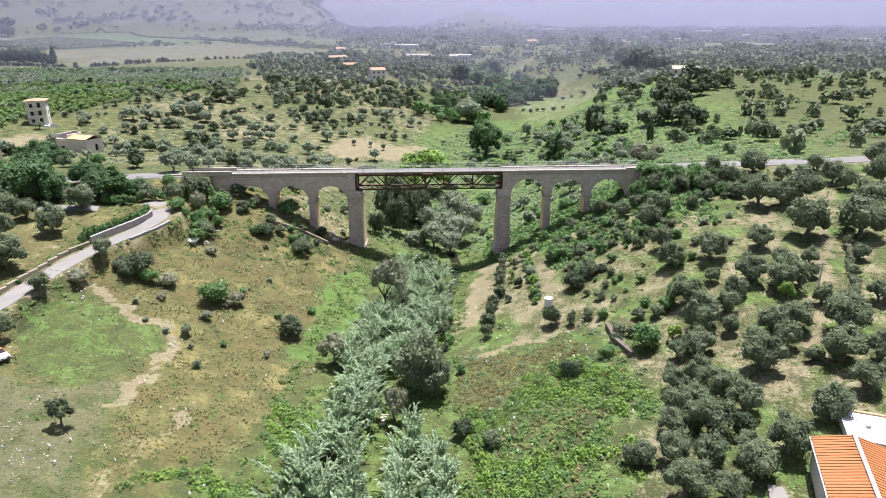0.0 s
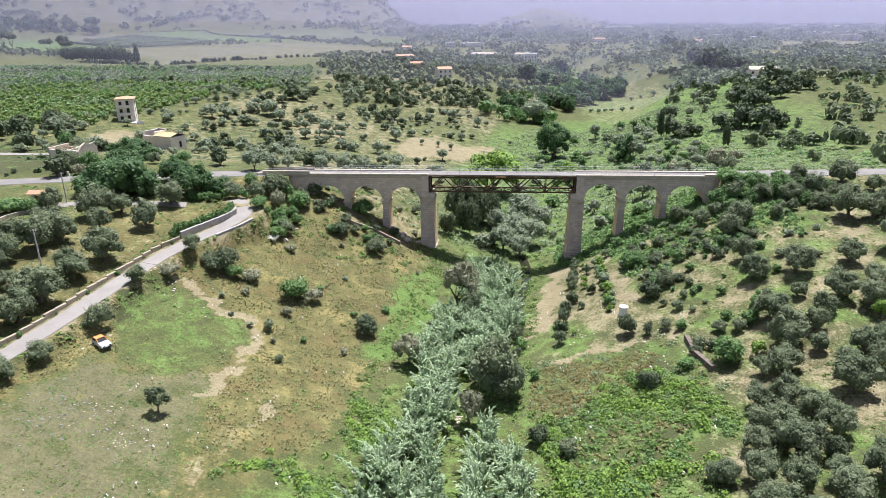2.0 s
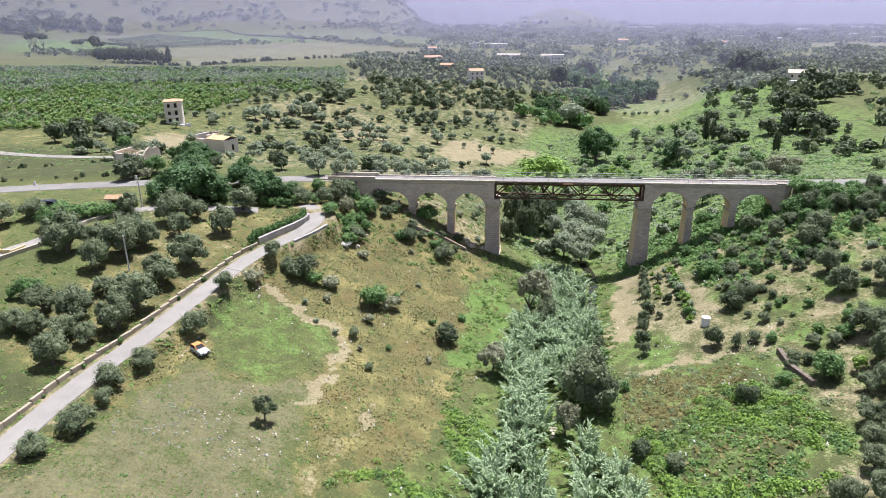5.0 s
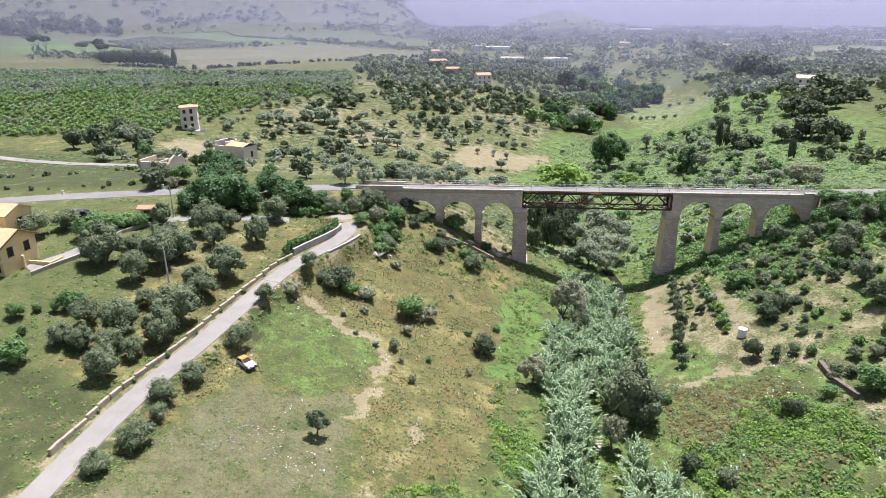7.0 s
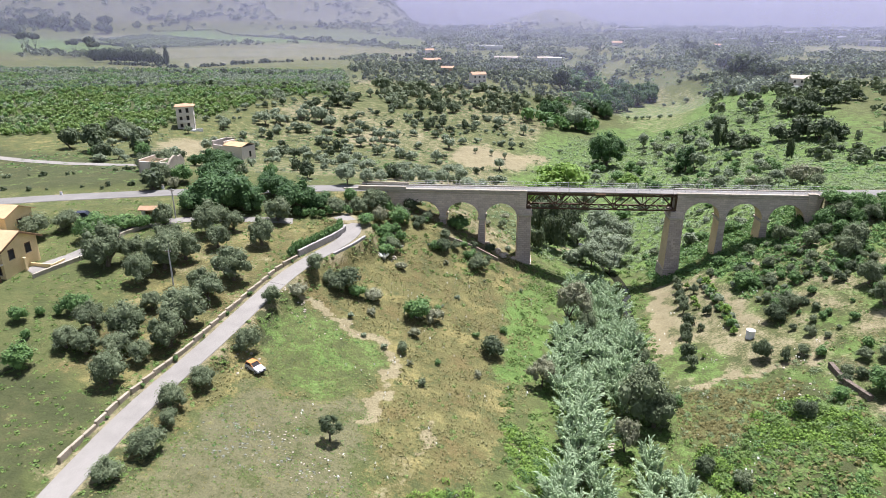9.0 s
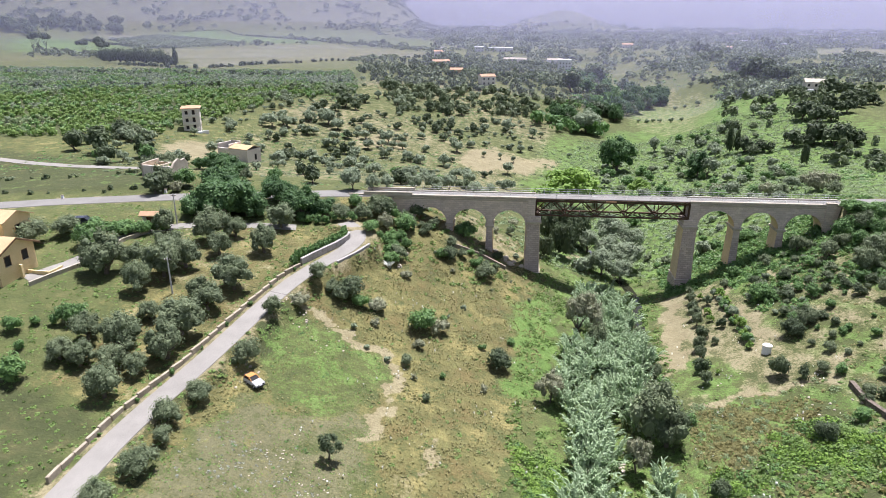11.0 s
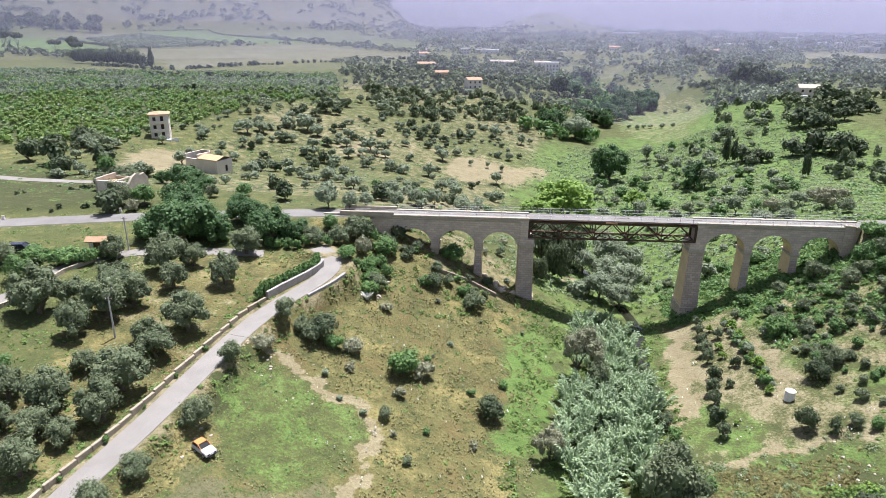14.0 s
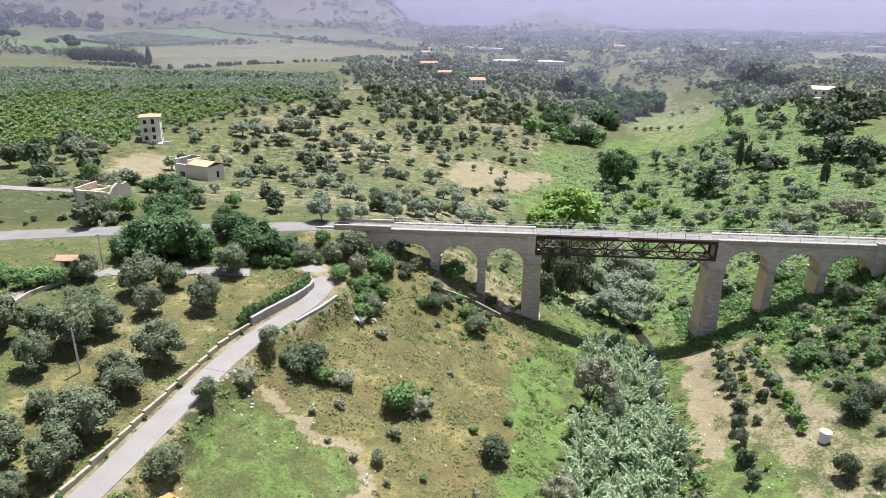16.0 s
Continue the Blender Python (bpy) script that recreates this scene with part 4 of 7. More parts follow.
GROVE_RIGHT_UPPER = [(42.7, 120.2, 2.9), (39.6, 116.7, 2.6), (34.0, 131.4, 2.2), (37.1, 125.2, 2.1), (40.6, 127.9, 1.8), (48.9, 119.7, 1.5), (54.0, 127.5, 2.6), (49.4, 129.1, 2.2), (60.4, 117.6, 3.6), (64.0, 116.7, 3.0), (62.1, 103.2, 4.1), (68.4, 117.8, 4.3), (59.1, 129.8, 2.7), (66.0, 133.6, 3.3), (71.0, 130.7, 2.0), (75.5, 131.3, 2.0), (79.3, 127.4, 2.8), (79.6, 123.0, 2.3), (65.9, 94.2, 1.6), (70.2, 101.7, 4.5), (76.9, 110.1, 4.2), (87.2, 123.9, 4.1), (79.6, 134.9, 2.1), (92.5, 134.6, 3.6), (53.8, 94.2, 1.9)]
GROVE_LEFT = [(-81.2, 87.8, 2.6), (-79.8, 93.2, 3.2), (-78.0, 97.0, 2.7), (-81.4, 99.0, 3.0), (-85.9, 95.0, 2.2), (-89.1, 91.8, 3.5), (-68.2, 93.9, 3.1), (-71.7, 88.7, 2.2), (-69.4, 87.0, 2.4), (-70.2, 80.0, 3.3), (-75.8, 81.7, 1.7), (-69.7, 74.6, 2.7), (-75.9, 74.6, 3.0), (-81.0, 74.7, 2.4), (-81.9, 70.2, 1.8), (-78.9, 70.0, 2.0), (-75.1, 70.8, 2.0), (-71.7, 70.5, 1.8), (-72.6, 65.0, 2.3), (-78.4, 108.4, 3.5), (-75.2, 110.7, 2.3), (-74.8, 103.1, 2.2), (-68.1, 107.0, 2.8), (-68.7, 117.5, 2.7), (-88.4, 110.0, 2.1)]
GARDEN = [(-91.4, 73.9, 1.5), (-89.7, 76.1, 0.9), (-87.3, 76.9, 0.9), (-85.5, 78.1, 2.1), (-88.1, 70.6, 0.9), (-84.6, 65.0, 2.3), (-105.9, 97.3, 4.8), (-103.4, 103.0, 4.3), (-112.6, 101.6, 3.2), (-97.7, 99.5, 2.4), (-94.6, 105.9, 3.0), (-99.6, 105.7, 2.5), (-91.5, 107.5, 1.8)]
LANE_BUSHES = [(-59.3, 76.5, 2.4), (-61.6, 67.8, 1.9), (-62.7, 62.6, 2.0), (-62.1, 59.6, 1.4), (-61.7, 54.0, 2.2), (-63.3, 49.3, 1.8), (-59.3, 87.5, 1.9), (-56.0, 99.9, 2.1)]
SCRUB_DARK = [(-50.8, 100.0, 3.1), (-37.9, 98.7, 3.0), (-38.6, 88.1, 1.3), (-24.1, 95.4, 2.5), (-22.5, 103.3, 1.0), (-45.1, 117.8, 2.3), (-36.2, 125.1, 2.1), (-33.7, 136.3, 2.9), (-28.8, 123.7, 2.4), (-51.2, 130.3, 3.1), (-46.0, 129.0, 2.8), (-54.1, 126.2, 2.8), (-44.9, 137.1, 2.6), (-51.0, 118.9, 2.0), (-58.3, 123.9, 2.7)]
SCRUB_BROWN = [(-57.0, 93.2, 2.2), (-45.6, 99.7, 2.3), (-45.1, 95.3, 1.2), (-34.5, 99.8, 2.3), (-37.3, 93.4, 1.4), (-43.0, 112.8, 1.4)]
RIGHT_SHRUBS = [(21.8, 57.7, 1.5), (29.4, 80.4, 2.5), (46.9, 70.2, 1.2), (27.1, 85.3, 1.1), (25.8, 91.1, 1.1), (3.7, 68.8, 1.5), (7.1, 65.7, 1.3), (3.6, 83.8, 0.9), (18.7, 77.7, 1.6), (26.5, 105.8, 2.1), (22.9, 117.4, 2.2), (23.7, 103.5, 2.0), (26.7, 97.0, 1.1)]
BRIDGE_BACK = [(-6.2, 202.4, 9.2), (-13.9, 194.8, 6.4), (19.7, 225.4, 4.7), (17.0, 267.6, 9.0), (42.2, 240.0, 5.1)]
ROADSIDE_BIG = [(-80.6, 119.5, 5.6), (-85.9, 119.1, 4.4), (-77.1, 121.3, 4.4), (-74.2, 130.3, 3.6), (-67.2, 124.7, 4.4), (-62.6, 125.9, 2.8), (-90.7, 138.7, 4.3)]
MID_DARK = [(-109.5, 316.2, 4.9), (-103.7, 314.2, 2.7), (-118.3, 298.5, 2.6), (-116.1, 301.9, 2.9), (-103.3, 334.3, 2.6), (-82.5, 320.1, 2.2), (-87.5, 306.1, 1.5), (-97.4, 285.8, 1.7), (-94.5, 288.4, 2.0), (-88.3, 236.8, 2.6), (-93.9, 236.7, 1.6), (-77.5, 204.4, 2.2), (-67.1, 306.1, 2.6), (-67.7, 294.1, 2.0), (-71.5, 298.8, 1.2), (-59.9, 330.5, 2.8), (-53.5, 335.1, 3.5), (-72.2, 148.9, 2.6), (-116.4, 239.5, 1.9), (-50.8, 290.2, 1.9), (-54.7, 297.1, 2.7), (-59.4, 309.3, 1.8), (-147.4, 179.4, 4.9), (-132.4, 177.0, 4.2), (-102.8, 131.8, 3.1), (-155.7, 198.7, 1.5)]
MID_OLIVES = [(-119.5, 261.3, 3.0), (-112.7, 259.5, 2.0), (-115.4, 278.7, 3.1), (-106.3, 275.8, 4.7), (-100.7, 270.9, 3.5), (-88.8, 275.0, 2.6), (-116.3, 248.1, 2.0), (-113.1, 252.7, 1.7), (-107.1, 258.5, 2.2), (-94.5, 245.4, 2.1), (-81.9, 247.2, 2.7), (-86.2, 260.3, 2.7), (-81.2, 266.8, 2.2), (-76.4, 260.2, 3.3), (-74.1, 262.8, 1.6), (-72.8, 243.3, 1.8), (-76.5, 245.9, 1.2), (-64.5, 236.6, 2.5), (-69.1, 252.6, 2.3), (-63.8, 178.0, 2.6), (-50.6, 235.1, 3.1), (-41.9, 223.8, 1.6), (-40.1, 228.9, 1.1), (-154.5, 202.7, 2.8), (-150.0, 203.8, 2.9), (-139.0, 219.2, 1.8), (-127.5, 215.5, 1.6), (-121.7, 198.6, 2.7)]
MID_SILVER = [(-60.2, 141.1, 2.8), (-55.4, 139.9, 2.3), (-52.5, 142.1, 2.0), (-51.5, 166.9, 2.7), (-47.9, 153.7, 2.4), (-45.1, 164.5, 2.4), (-41.1, 169.7, 2.7), (-34.6, 173.8, 2.8), (-30.8, 183.2, 2.2), (-29.7, 316.6, 3.3), (-16.8, 310.9, 2.6), (-12.9, 314.1, 1.6), (-0.9, 285.8, 1.4), (-30.3, 260.8, 1.5), (-37.0, 259.5, 1.3), (-26.6, 242.0, 2.6), (-24.9, 259.0, 1.7), (-118.8, 217.6, 2.1), (-119.3, 239.2, 2.1), (-132.9, 235.8, 2.1), (-124.1, 256.3, 3.6)]
VALLEY_SILVER = [(11.8, 346.9, 8.0), (38.1, 300.5, 3.8), (44.3, 235.3, 4.2), (43.5, 271.0, 2.9), (44.6, 261.7, 2.2), (86.4, 323.9, 2.8), (87.4, 316.4, 2.1), (90.0, 314.2, 2.1), (47.4, 209.2, 2.3), (70.6, 305.9, 2.1)]
VALLEY_GREEN = [(27.0, 404.3, 7.2), (34.3, 398.1, 6.1), (47.0, 450.7, 9.6), (34.3, 467.3, 9.9), (59.8, 461.8, 9.1), (78.3, 495.9, 9.9), (4.7, 365.5, 6.1), (-4.0, 372.8, 5.6), (-13.6, 347.5, 5.2)]
VALLEY_DARK = [(10.3, 450.4, 9.9), (40.1, 592.3, 12.7), (70.3, 299.1, 3.9), (62.9, 258.6, 4.7), (67.2, 255.0, 3.6), (79.9, 257.0, 4.8), (87.7, 258.1, 6.0), (92.3, 252.3, 6.0), (96.4, 254.2, 4.9), (99.6, 301.7, 6.8), (103.0, 294.4, 5.3), (112.1, 305.0, 6.4), (121.6, 375.0, 5.1), (119.7, 356.0, 4.0), (125.9, 342.9, 7.8), (124.0, 317.0, 5.3), (133.3, 324.8, 5.4), (139.3, 494.6, 11.0), (144.8, 469.3, 8.4), (144.3, 547.5, 9.7), (89.7, 235.4, 2.4)]
VALLEY_BROWN = [(53.5, 172.8, 5.4), (60.7, 179.7, 3.4), (56.5, 184.4, 3.3), (37.8, 201.5, 4.0), (28.5, 209.3, 2.8), (45.6, 182.4, 3.6), (-99.2, 134.0, 2.4)]
MEADOW_TREES = [(47.4, 400.4, 1.7), (51.6, 397.5, 1.7), (56.1, 401.2, 1.7), (60.1, 401.1, 1.7), (65.5, 397.5, 2.1), (70.3, 392.6, 1.7), (82.3, 464.8, 2.0), (89.6, 468.2, 1.6), (96.8, 463.8, 2.4)]
CYPRESSES = [(58.5, 262.1, 1.8), (53.7, 290.6, 0.9), (73.9, 230.8, 1.4), (60.8, 260.7, 1.4)]
ROAD_CLUMP = [(-100.6, 157.9, 4.2), (-93.7, 152.8, 3.3), (-106.3, 159.0, 2.1), (-86.4, 131.3, 4.0), (-73.0, 133.1, 2.8), (-78.7, 138.7, 2.3)]

FAR_OLIVE = Kind("olive_tree", "grey-green olive tree on dry pasture", "tree", SILVER_LEAF, range(110, 114),
                 dict(lumps=16, cards=520, size=0.12, shape=(0.86, 0.86, 0.70), lift=0.74, lump=(0.28, 0.46), slim=0.6, hollow=0.3),
                 dict(height=0.5, radius=0.085, forks=3, reach=0.5))
FAR_DARK = Kind("evergreen_tree", "dark rounded evergreen tree on dry pasture", "tree", DARK_LEAF, range(115, 119),
                dict(lumps=14, cards=360, size=0.14, shape=(0.85, 0.85, 0.66), lift=0.6, lump=(0.28, 0.48), slim=0.7, hollow=0.3),
                dict(height=0.35, radius=0.07, forks=3, reach=0.4))
FAR_BUSH = Kind("bush", "grey-green bush on the dry pasture", "shrub", SILVER_LEAF, range(120, 124),
                dict(lumps=10, cards=240, size=0.16, shape=(0.85, 0.85, 0.6), lift=0.48, lump=(0.28, 0.48), slim=0.7, hollow=0.3))
FOOT_GREEN = [(41.8, 131.0, 3.8), (45.0, 130.7, 3.1), (48.7, 131.4, 3.2), (39.9, 137.1, 2.6), (36.1, 130.9, 2.5), (42.2, 141.6, 3.0), (51.9, 130.3, 2.9), (58.1, 134.5, 3.0), (54.8, 132.2, 2.6), (58.8, 131.8, 2.3), (28.6, 121.9, 2.3), (43.0, 127.0, 2.7), (46.8, 128.6, 2.5), (-52.1, 129.7, 3.8), (-49.2, 131.1, 2.9), (-56.9, 130.2, 2.9), (-44.7, 129.7, 2.5)]
FOOT_DARK = [(28.0, 130.3, 2.2), (22.1, 130.3, 1.8), (24.1, 120.1, 2.0), (30.3, 113.7, 1.9), (19.3, 126.2, 1.5), (27.5, 109.9, 1.6), (24.5, 110.0, 1.6), (33.5, 124.6, 1.8), (34.0, 117.1, 1.7), (-37.2, 124.8, 2.1), (-36.2, 130.1, 1.9), (-30.8, 126.5, 1.8), (-27.7, 125.4, 1.7), (-46.3, 115.4, 2.3), (-51.4, 98.4, 2.4), (-48.3, 98.5, 2.1), (-53.4, 100.0, 2.1)]
BACK_SCRUB = [(-66.6, 158.5, 1.6), (-74.2, 169.8, 1.4), (-60.4, 189.7, 1.7), (-59.0, 169.9, 1.8), (-51.8, 193.6, 1.9), (-46.3, 188.1, 1.7), (-39.3, 179.1, 2.2), (-33.8, 182.5, 1.9), (-28.0, 189.4, 1.8), (-22.6, 195.3, 1.7), (20.0, 218.4, 2.8), (27.1, 220.6, 2.2), (32.3, 209.1, 2.7), (39.8, 191.5, 3.0), (43.7, 187.7, 2.4), (46.4, 175.8, 2.8), (50.6, 180.2, 2.4), (28.0, 295.6, 2.5), (42.1, 287.5, 2.9), (58.3, 214.6, 2.4), (55.7, 229.0, 2.0), (49.2, 266.2, 2.1)]
for x, y, r in GROVE_RIGHT + GROVE_RIGHT_LOW + GROVE_RIGHT_UPPER:
    OLIVE.put(x, y, r * 1.03, "olive grove beyond the stream", tall=1.15)
for x, y, r in GROVE_LEFT:
    OLIVE.put(x, y, r * 1.2, "olive grove above the lane", tall=1.1, label="rounded grey-green olive tree on dry grass")
for x, y, r in LANE_BUSHES:
    OLIVEBUSH.put(x, y, r * 1.12, "bushes beside the lane")
for i, (x, y, r) in enumerate(SCRUB_DARK):
    (DARK, GREENBUSH, OLIVEBUSH)[i % 3].put(x, y, r, "scrub on the slope")
for x, y, r in SCRUB_BROWN:
    BROWN.put(x, y, r, "scrub on the slope")
for i, (x, y, r) in enumerate(RIGHT_SHRUBS):
    (OLIVEBUSH, GREENBUSH, DARK)[i % 3].put(x, y, r, "shrubs in the terraced garden", tall=1.25)
for x, y, r in GARDEN:
    (OLIVEBUSH if r > 3 else GREENBUSH).put(x, y, r * (0.8 if r > 3 else 1), "garden shrubs", tall=0.85 if r > 2.4 else 1.2)
for x, y, r in ROADSIDE_BIG + ROAD_CLUMP:
    BROAD.put(x, y, r * 1.15, "trees beside the road", tall=0.95, sink=0.28 * r)
for x, y, r in BRIDGE_BACK[:3]:
    BRIGHT.put(x, y, r * 1.08, "trees beyond the viaduct", tall=0.8, sink=0.1 * r)
for x, y, r in BRIDGE_BACK[3:]:
    BROAD.put(x, y, r * 0.9, "trees beyond the viaduct", tall=1.35)
GREYTREE = Kind("half_bare_tree", "large grey-brown half-bare tree among the canes", "tree", GREY_LEAF, (150, 151),
                dict(lumps=46, cards=2200, size=0.05, shape=(0.9, 0.9, 0.85), lift=0.85, lump=(0.14, 0.3), slim=0.35, hollow=0.25),
                dict(height=0.6, radius=0.05, forks=5, reach=0.5))
GREYTREE.put(-9.8, 111.5, 4.6, "trees along the stream", tall=1.3)
OLIVEBUSH.put(-7.5, 108, 2.6, "trees along the stream", "olive-green bush below a half-bare tree", tall=1.6)
OLIVE.put(-0.6, 79.4, 3.4, "trees along the stream", "olive-green tree leaning over the stream", tall=1.5)
OLIVEBUSH.put(-2.6, 80.7, 5.0, "trees along the stream", "large dark olive-green tree among the canes", tall=1.35)
GREYTREE.put(-16.3, 88.2, 2.7, "trees along the stream", "withered grey tree beside the canes", tall=1.3)
GREYTREE.put(-5.4, 74, 2.3, "trees along the stream", "withered grey tree beside the canes", tall=1.5)
for x, y, r in ((-1.9, 147.5, 4.0), (2.0, 144.5, 3.4), (4.5, 153, 4.8), (0.5, 157, 4.2), (-9, 172, 4.2), (3, 170, 5.4), (-4, 162, 3.6), (8, 166, 4.0)):
    WILLOW.put(x, y, r, "willows under the viaduct")
for x, y, r in ((-11.0, 152, 3.4), (-14, 160, 4.2), (-9, 162, 4.2), (-15.5, 147, 2.2), (-6.5, 166, 4.0), (-12, 168, 4.5)):
    DARK.put(x, y, r, "dark thicket under the viaduct", tall=2.0)
for x, y, r in MID_DARK:
    FAR_DARK.put(x, y, r, "scattered trees beyond the viaduct", "dark rounded evergreen tree on dry pasture", tall=1.2)
for x, y, r in MID_OLIVES:
    FAR_OLIVE.put(x, y, r, "scattered trees beyond the viaduct", "grey-green olive tree on dry pasture")
for x, y, r in MID_SILVER + VALLEY_SILVER:
    WILLOW.put(x, y, r, "silvery trees in the valley", "silvery grey-green bushy tree in the valley")
for x, y, r in VALLEY_GREEN:
    BROAD.put(x, y, r * 0.72, "woodland beside the meadow", tall=1.15)
rng = random.Random(19)
for (xa, ya), (xb, yb), n in (((-8, 352), (30, 398), 9), ((30, 398), (82, 500), 22), ((40, 455), (18, 470), 5), ((70, 505), (62, 560), 8)):
    for i in range(n):
        k = (i + rng.uniform(0, 1)) / n
        (BROAD, FAR_DARK, BROAD)[i % 3].put(xa + (xb - xa) * k + rng.uniform(-6, 4), ya + (yb - ya) * k + rng.uniform(-5, 5), rng.uniform(3.5, 6.5), "woodland beside the meadow", "dense dark green tree at the meadow's edge", tall=1.15)
for x, y, r in VALLEY_DARK + [(x + 0.95 * r, y - 1.5, 0.72 * r) for x, y, r in VALLEY_DARK[4:]]:
    FAR_DARK.put(x, y, r * 0.82, "dark trees on the valley side", "dense dark evergreen oak on the valley side", tall=1.25)
for x, y, r in VALLEY_BROWN:
    BROWN.put(x, y, r * 0.8, "dry bushes behind the viaduct", tall=1.3)
for x, y, r in MEADOW_TREES:
    FAR_OLIVE.put(x, y, r, "row of trees in the meadow", "small round tree standing in pale meadow")
for x, y, r in CYPRESSES:
    DARK.put(x, y, r, "columnar trees", "narrow dark columnar cypress tree", tall=4.5)


for i, (x, y, r) in enumerate(FOOT_GREEN):
    (GREENBUSH, OLIVEBUSH, GREENBUSH)[i % 3].put(x, y, r * (0.5 if 30 < x < 40.5 else 0.72), "bushes at the foot of the viaduct", "dense green bush at the viaduct's foot", tall=1.25)
for i, (x, y, r) in enumerate(FOOT_DARK):
    (OLIVEBUSH, GREENBUSH)[i % 2].put(x, y, r * 0.85, "bushes at the foot of the viaduct")
for i, (x, y, r) in enumerate(BACK_SCRUB):
    (OLIVEBUSH, WILLOW, GREENBUSH)[i % 3].put(x, y, r, "bushes behind the viaduct")
def patchy_at(x, y):
    return 0.5 + 0.25 * (math.sin(x * 0.11 + 1.7 * math.sin(y * 0.05)) + math.sin(y * 0.13 + 1.3 * math.sin(x * 0.06)))


rng = random.Random(77)
for i in range(430):
    x, y = rng.uniform(-150, -18), rng.uniform(160, 420)
    if x - float(np.interp(y, SECTION_Y, AXIS_X)) < -32 and not inside(np.array([x]), np.array([y]), SAND)[0] and not inside(np.array([x]), np.array([y]), YARD)[0] and math.hypot(x + 110, y - 190) > 12 and math.hypot(x + 143, y - 228) > 14:
        rng.choice((FAR_OLIVE, FAR_BUSH, FAR_BUSH, FAR_DARK)).put(x, y, rng.uniform(0.9, 2.4) + 1.6 * max(0.0, patchy_at(x, y) - 0.45), "scattered bushes on the pasture")
for i in range(70):
    x, y = rng.uniform(10, 60), rng.uniform(98, 134)
    if inside(np.array([x]), np.array([y]), GARDEN_ALL)[0]:
        continue
    rng.choice((OLIVEBUSH, GREENBUSH, FAR_BUSH)).put(x, y, rng.uniform(0.4, 1.1), "low shrubs on the terraces", "low leafy shrub on the overgrown terraces")
for i in range(20):
    y = rng.uniform(78, 146)
    x = float(np.interp(y, SECTION_Y, AXIS_X)) - rng.uniform(15, 50)
    if not inside(np.array([x]), np.array([y]), MOWN)[0] and clear_spot(x, y):
        rng.choice((BROWN, FAR_BUSH, OLIVEBUSH, GREENBUSH, FAR_BUSH)).put(x, y, rng.uniform(0.35, 1.1), "low scrub on the slope", "low half-dry bush on the grassy slope")

PINE = Kind("umbrella_pine", "tall umbrella pine with a flat dark crown", "tree", DARK_LEAF, (140, 141),
            dict(lumps=16, cards=600, size=0.12, shape=(0.95, 0.95, 0.3), lift=1.75, lump=(0.2, 0.34), slim=0.7, hollow=0.3),
            dict(height=1.15, radius=0.06, forks=5, reach=0.6))
for x, y, r in ((-515, 632, 7.5), (-526, 638, 6.5), (-508, 634, 6.5), (-424, 571, 6.0), (-397, 556, 6.5), (-388, 548, 5.5)):
    PINE.put(x, y, r, "umbrella pines on the plain", tall=1.25)
rng = random.Random(91)
for i in range(34):
    a, d = radians(-42 + 9.5 * i / 34 + rng.uniform(-0.6, 0.3)), rng.uniform(1540, 1660)
    FAR_DARK.put(d * math.sin(a), d * math.cos(a), rng.uniform(9, 17), "dark trees at the hill's foot", "dark broad tree at the hill's foot", tall=1.2)
# half-dry hedge beside the track through the grove
for i in range(34):
    k = i / 33 * 4
    pts = ((70.7, 110), (66.9, 102), (62.4, 92.8), (58.5, 84.6), (55.1, 77.1))
    j = min(int(k), 3)
    x, y = pts[j][0] + (pts[j + 1][0] - pts[j][0]) * (k - j), pts[j][1] + (pts[j + 1][1] - pts[j][1]) * (k - j)
    (BROWN, BROWN, OLIVEBUSH)[i % 3].put(x + 1.4 + rng.uniform(-0.4, 0.4), y, rng.uniform(0.6, 1.2), "half-dry hedge beside the track", "brown half-dry hedge plant beside the track", tall=1.2)
for i in range(60):
    x, y = rng.uniform(43, 66), rng.uniform(122, 136)
    if clear_spot(x, y) and y < 134.5:
        rng.choice((GREENBUSH, OLIVEBUSH, GREENBUSH, DARK)).put(x, y, rng.uniform(0.8, 2.0), "bushes at the foot of the viaduct", "dense green bush at the viaduct's foot", tall=1.15)
for i in range(13):
    x, y = rng.uniform(-48, -24), rng.uniform(126, 135)
    rng.choice((GREENBUSH, OLIVEBUSH, DARK)).put(x, y, rng.uniform(0.6, 1.6), "bushes at the foot of the viaduct", "leafy bush on the bank under the arches", tall=1.1)

for i in range(150):
    y = rng.uniform(146, 320)
    x = float(np.interp(y, SECTION_Y, AXIS_X)) + rng.uniform(-8, 58)
    if not inside(np.array([x]), np.array([y]), MEADOW)[0]:
        rng.choice((FAR_BUSH, GREENBUSH, GREENBUSH, OLIVEBUSH, WILLOW)).put(x, y, rng.uniform(1.0, 3.0), "bushes on the valley floor", "leafy bush on the lush valley floor", tall=0.95)
for x, y, r in ((50.3, 84.5, 1.5), (33.4, 80.8, 1.3)):
    BRIGHT.put(x, y, r, "young trees in the grove", "small bright yellow-green young tree", tall=1.15)

for i in range(80):
    x, y = rng.uniform(22, 44), rng.uniform(78, 124)
    if min(math.hypot(x - a, y - c) for a, c, d in GROVE_RIGHT) > 2.5 and not inside(np.array([x]), np.array([y]), GARDEN_ALL)[0]:
        rng.choice((OLIVEBUSH, GREENBUSH, DARK, GREENBUSH)).put(x, y, rng.uniform(0.5, 1.5), "low shrubs on the terraces", "low leafy shrub on the overgrown terraces", tall=1.05)

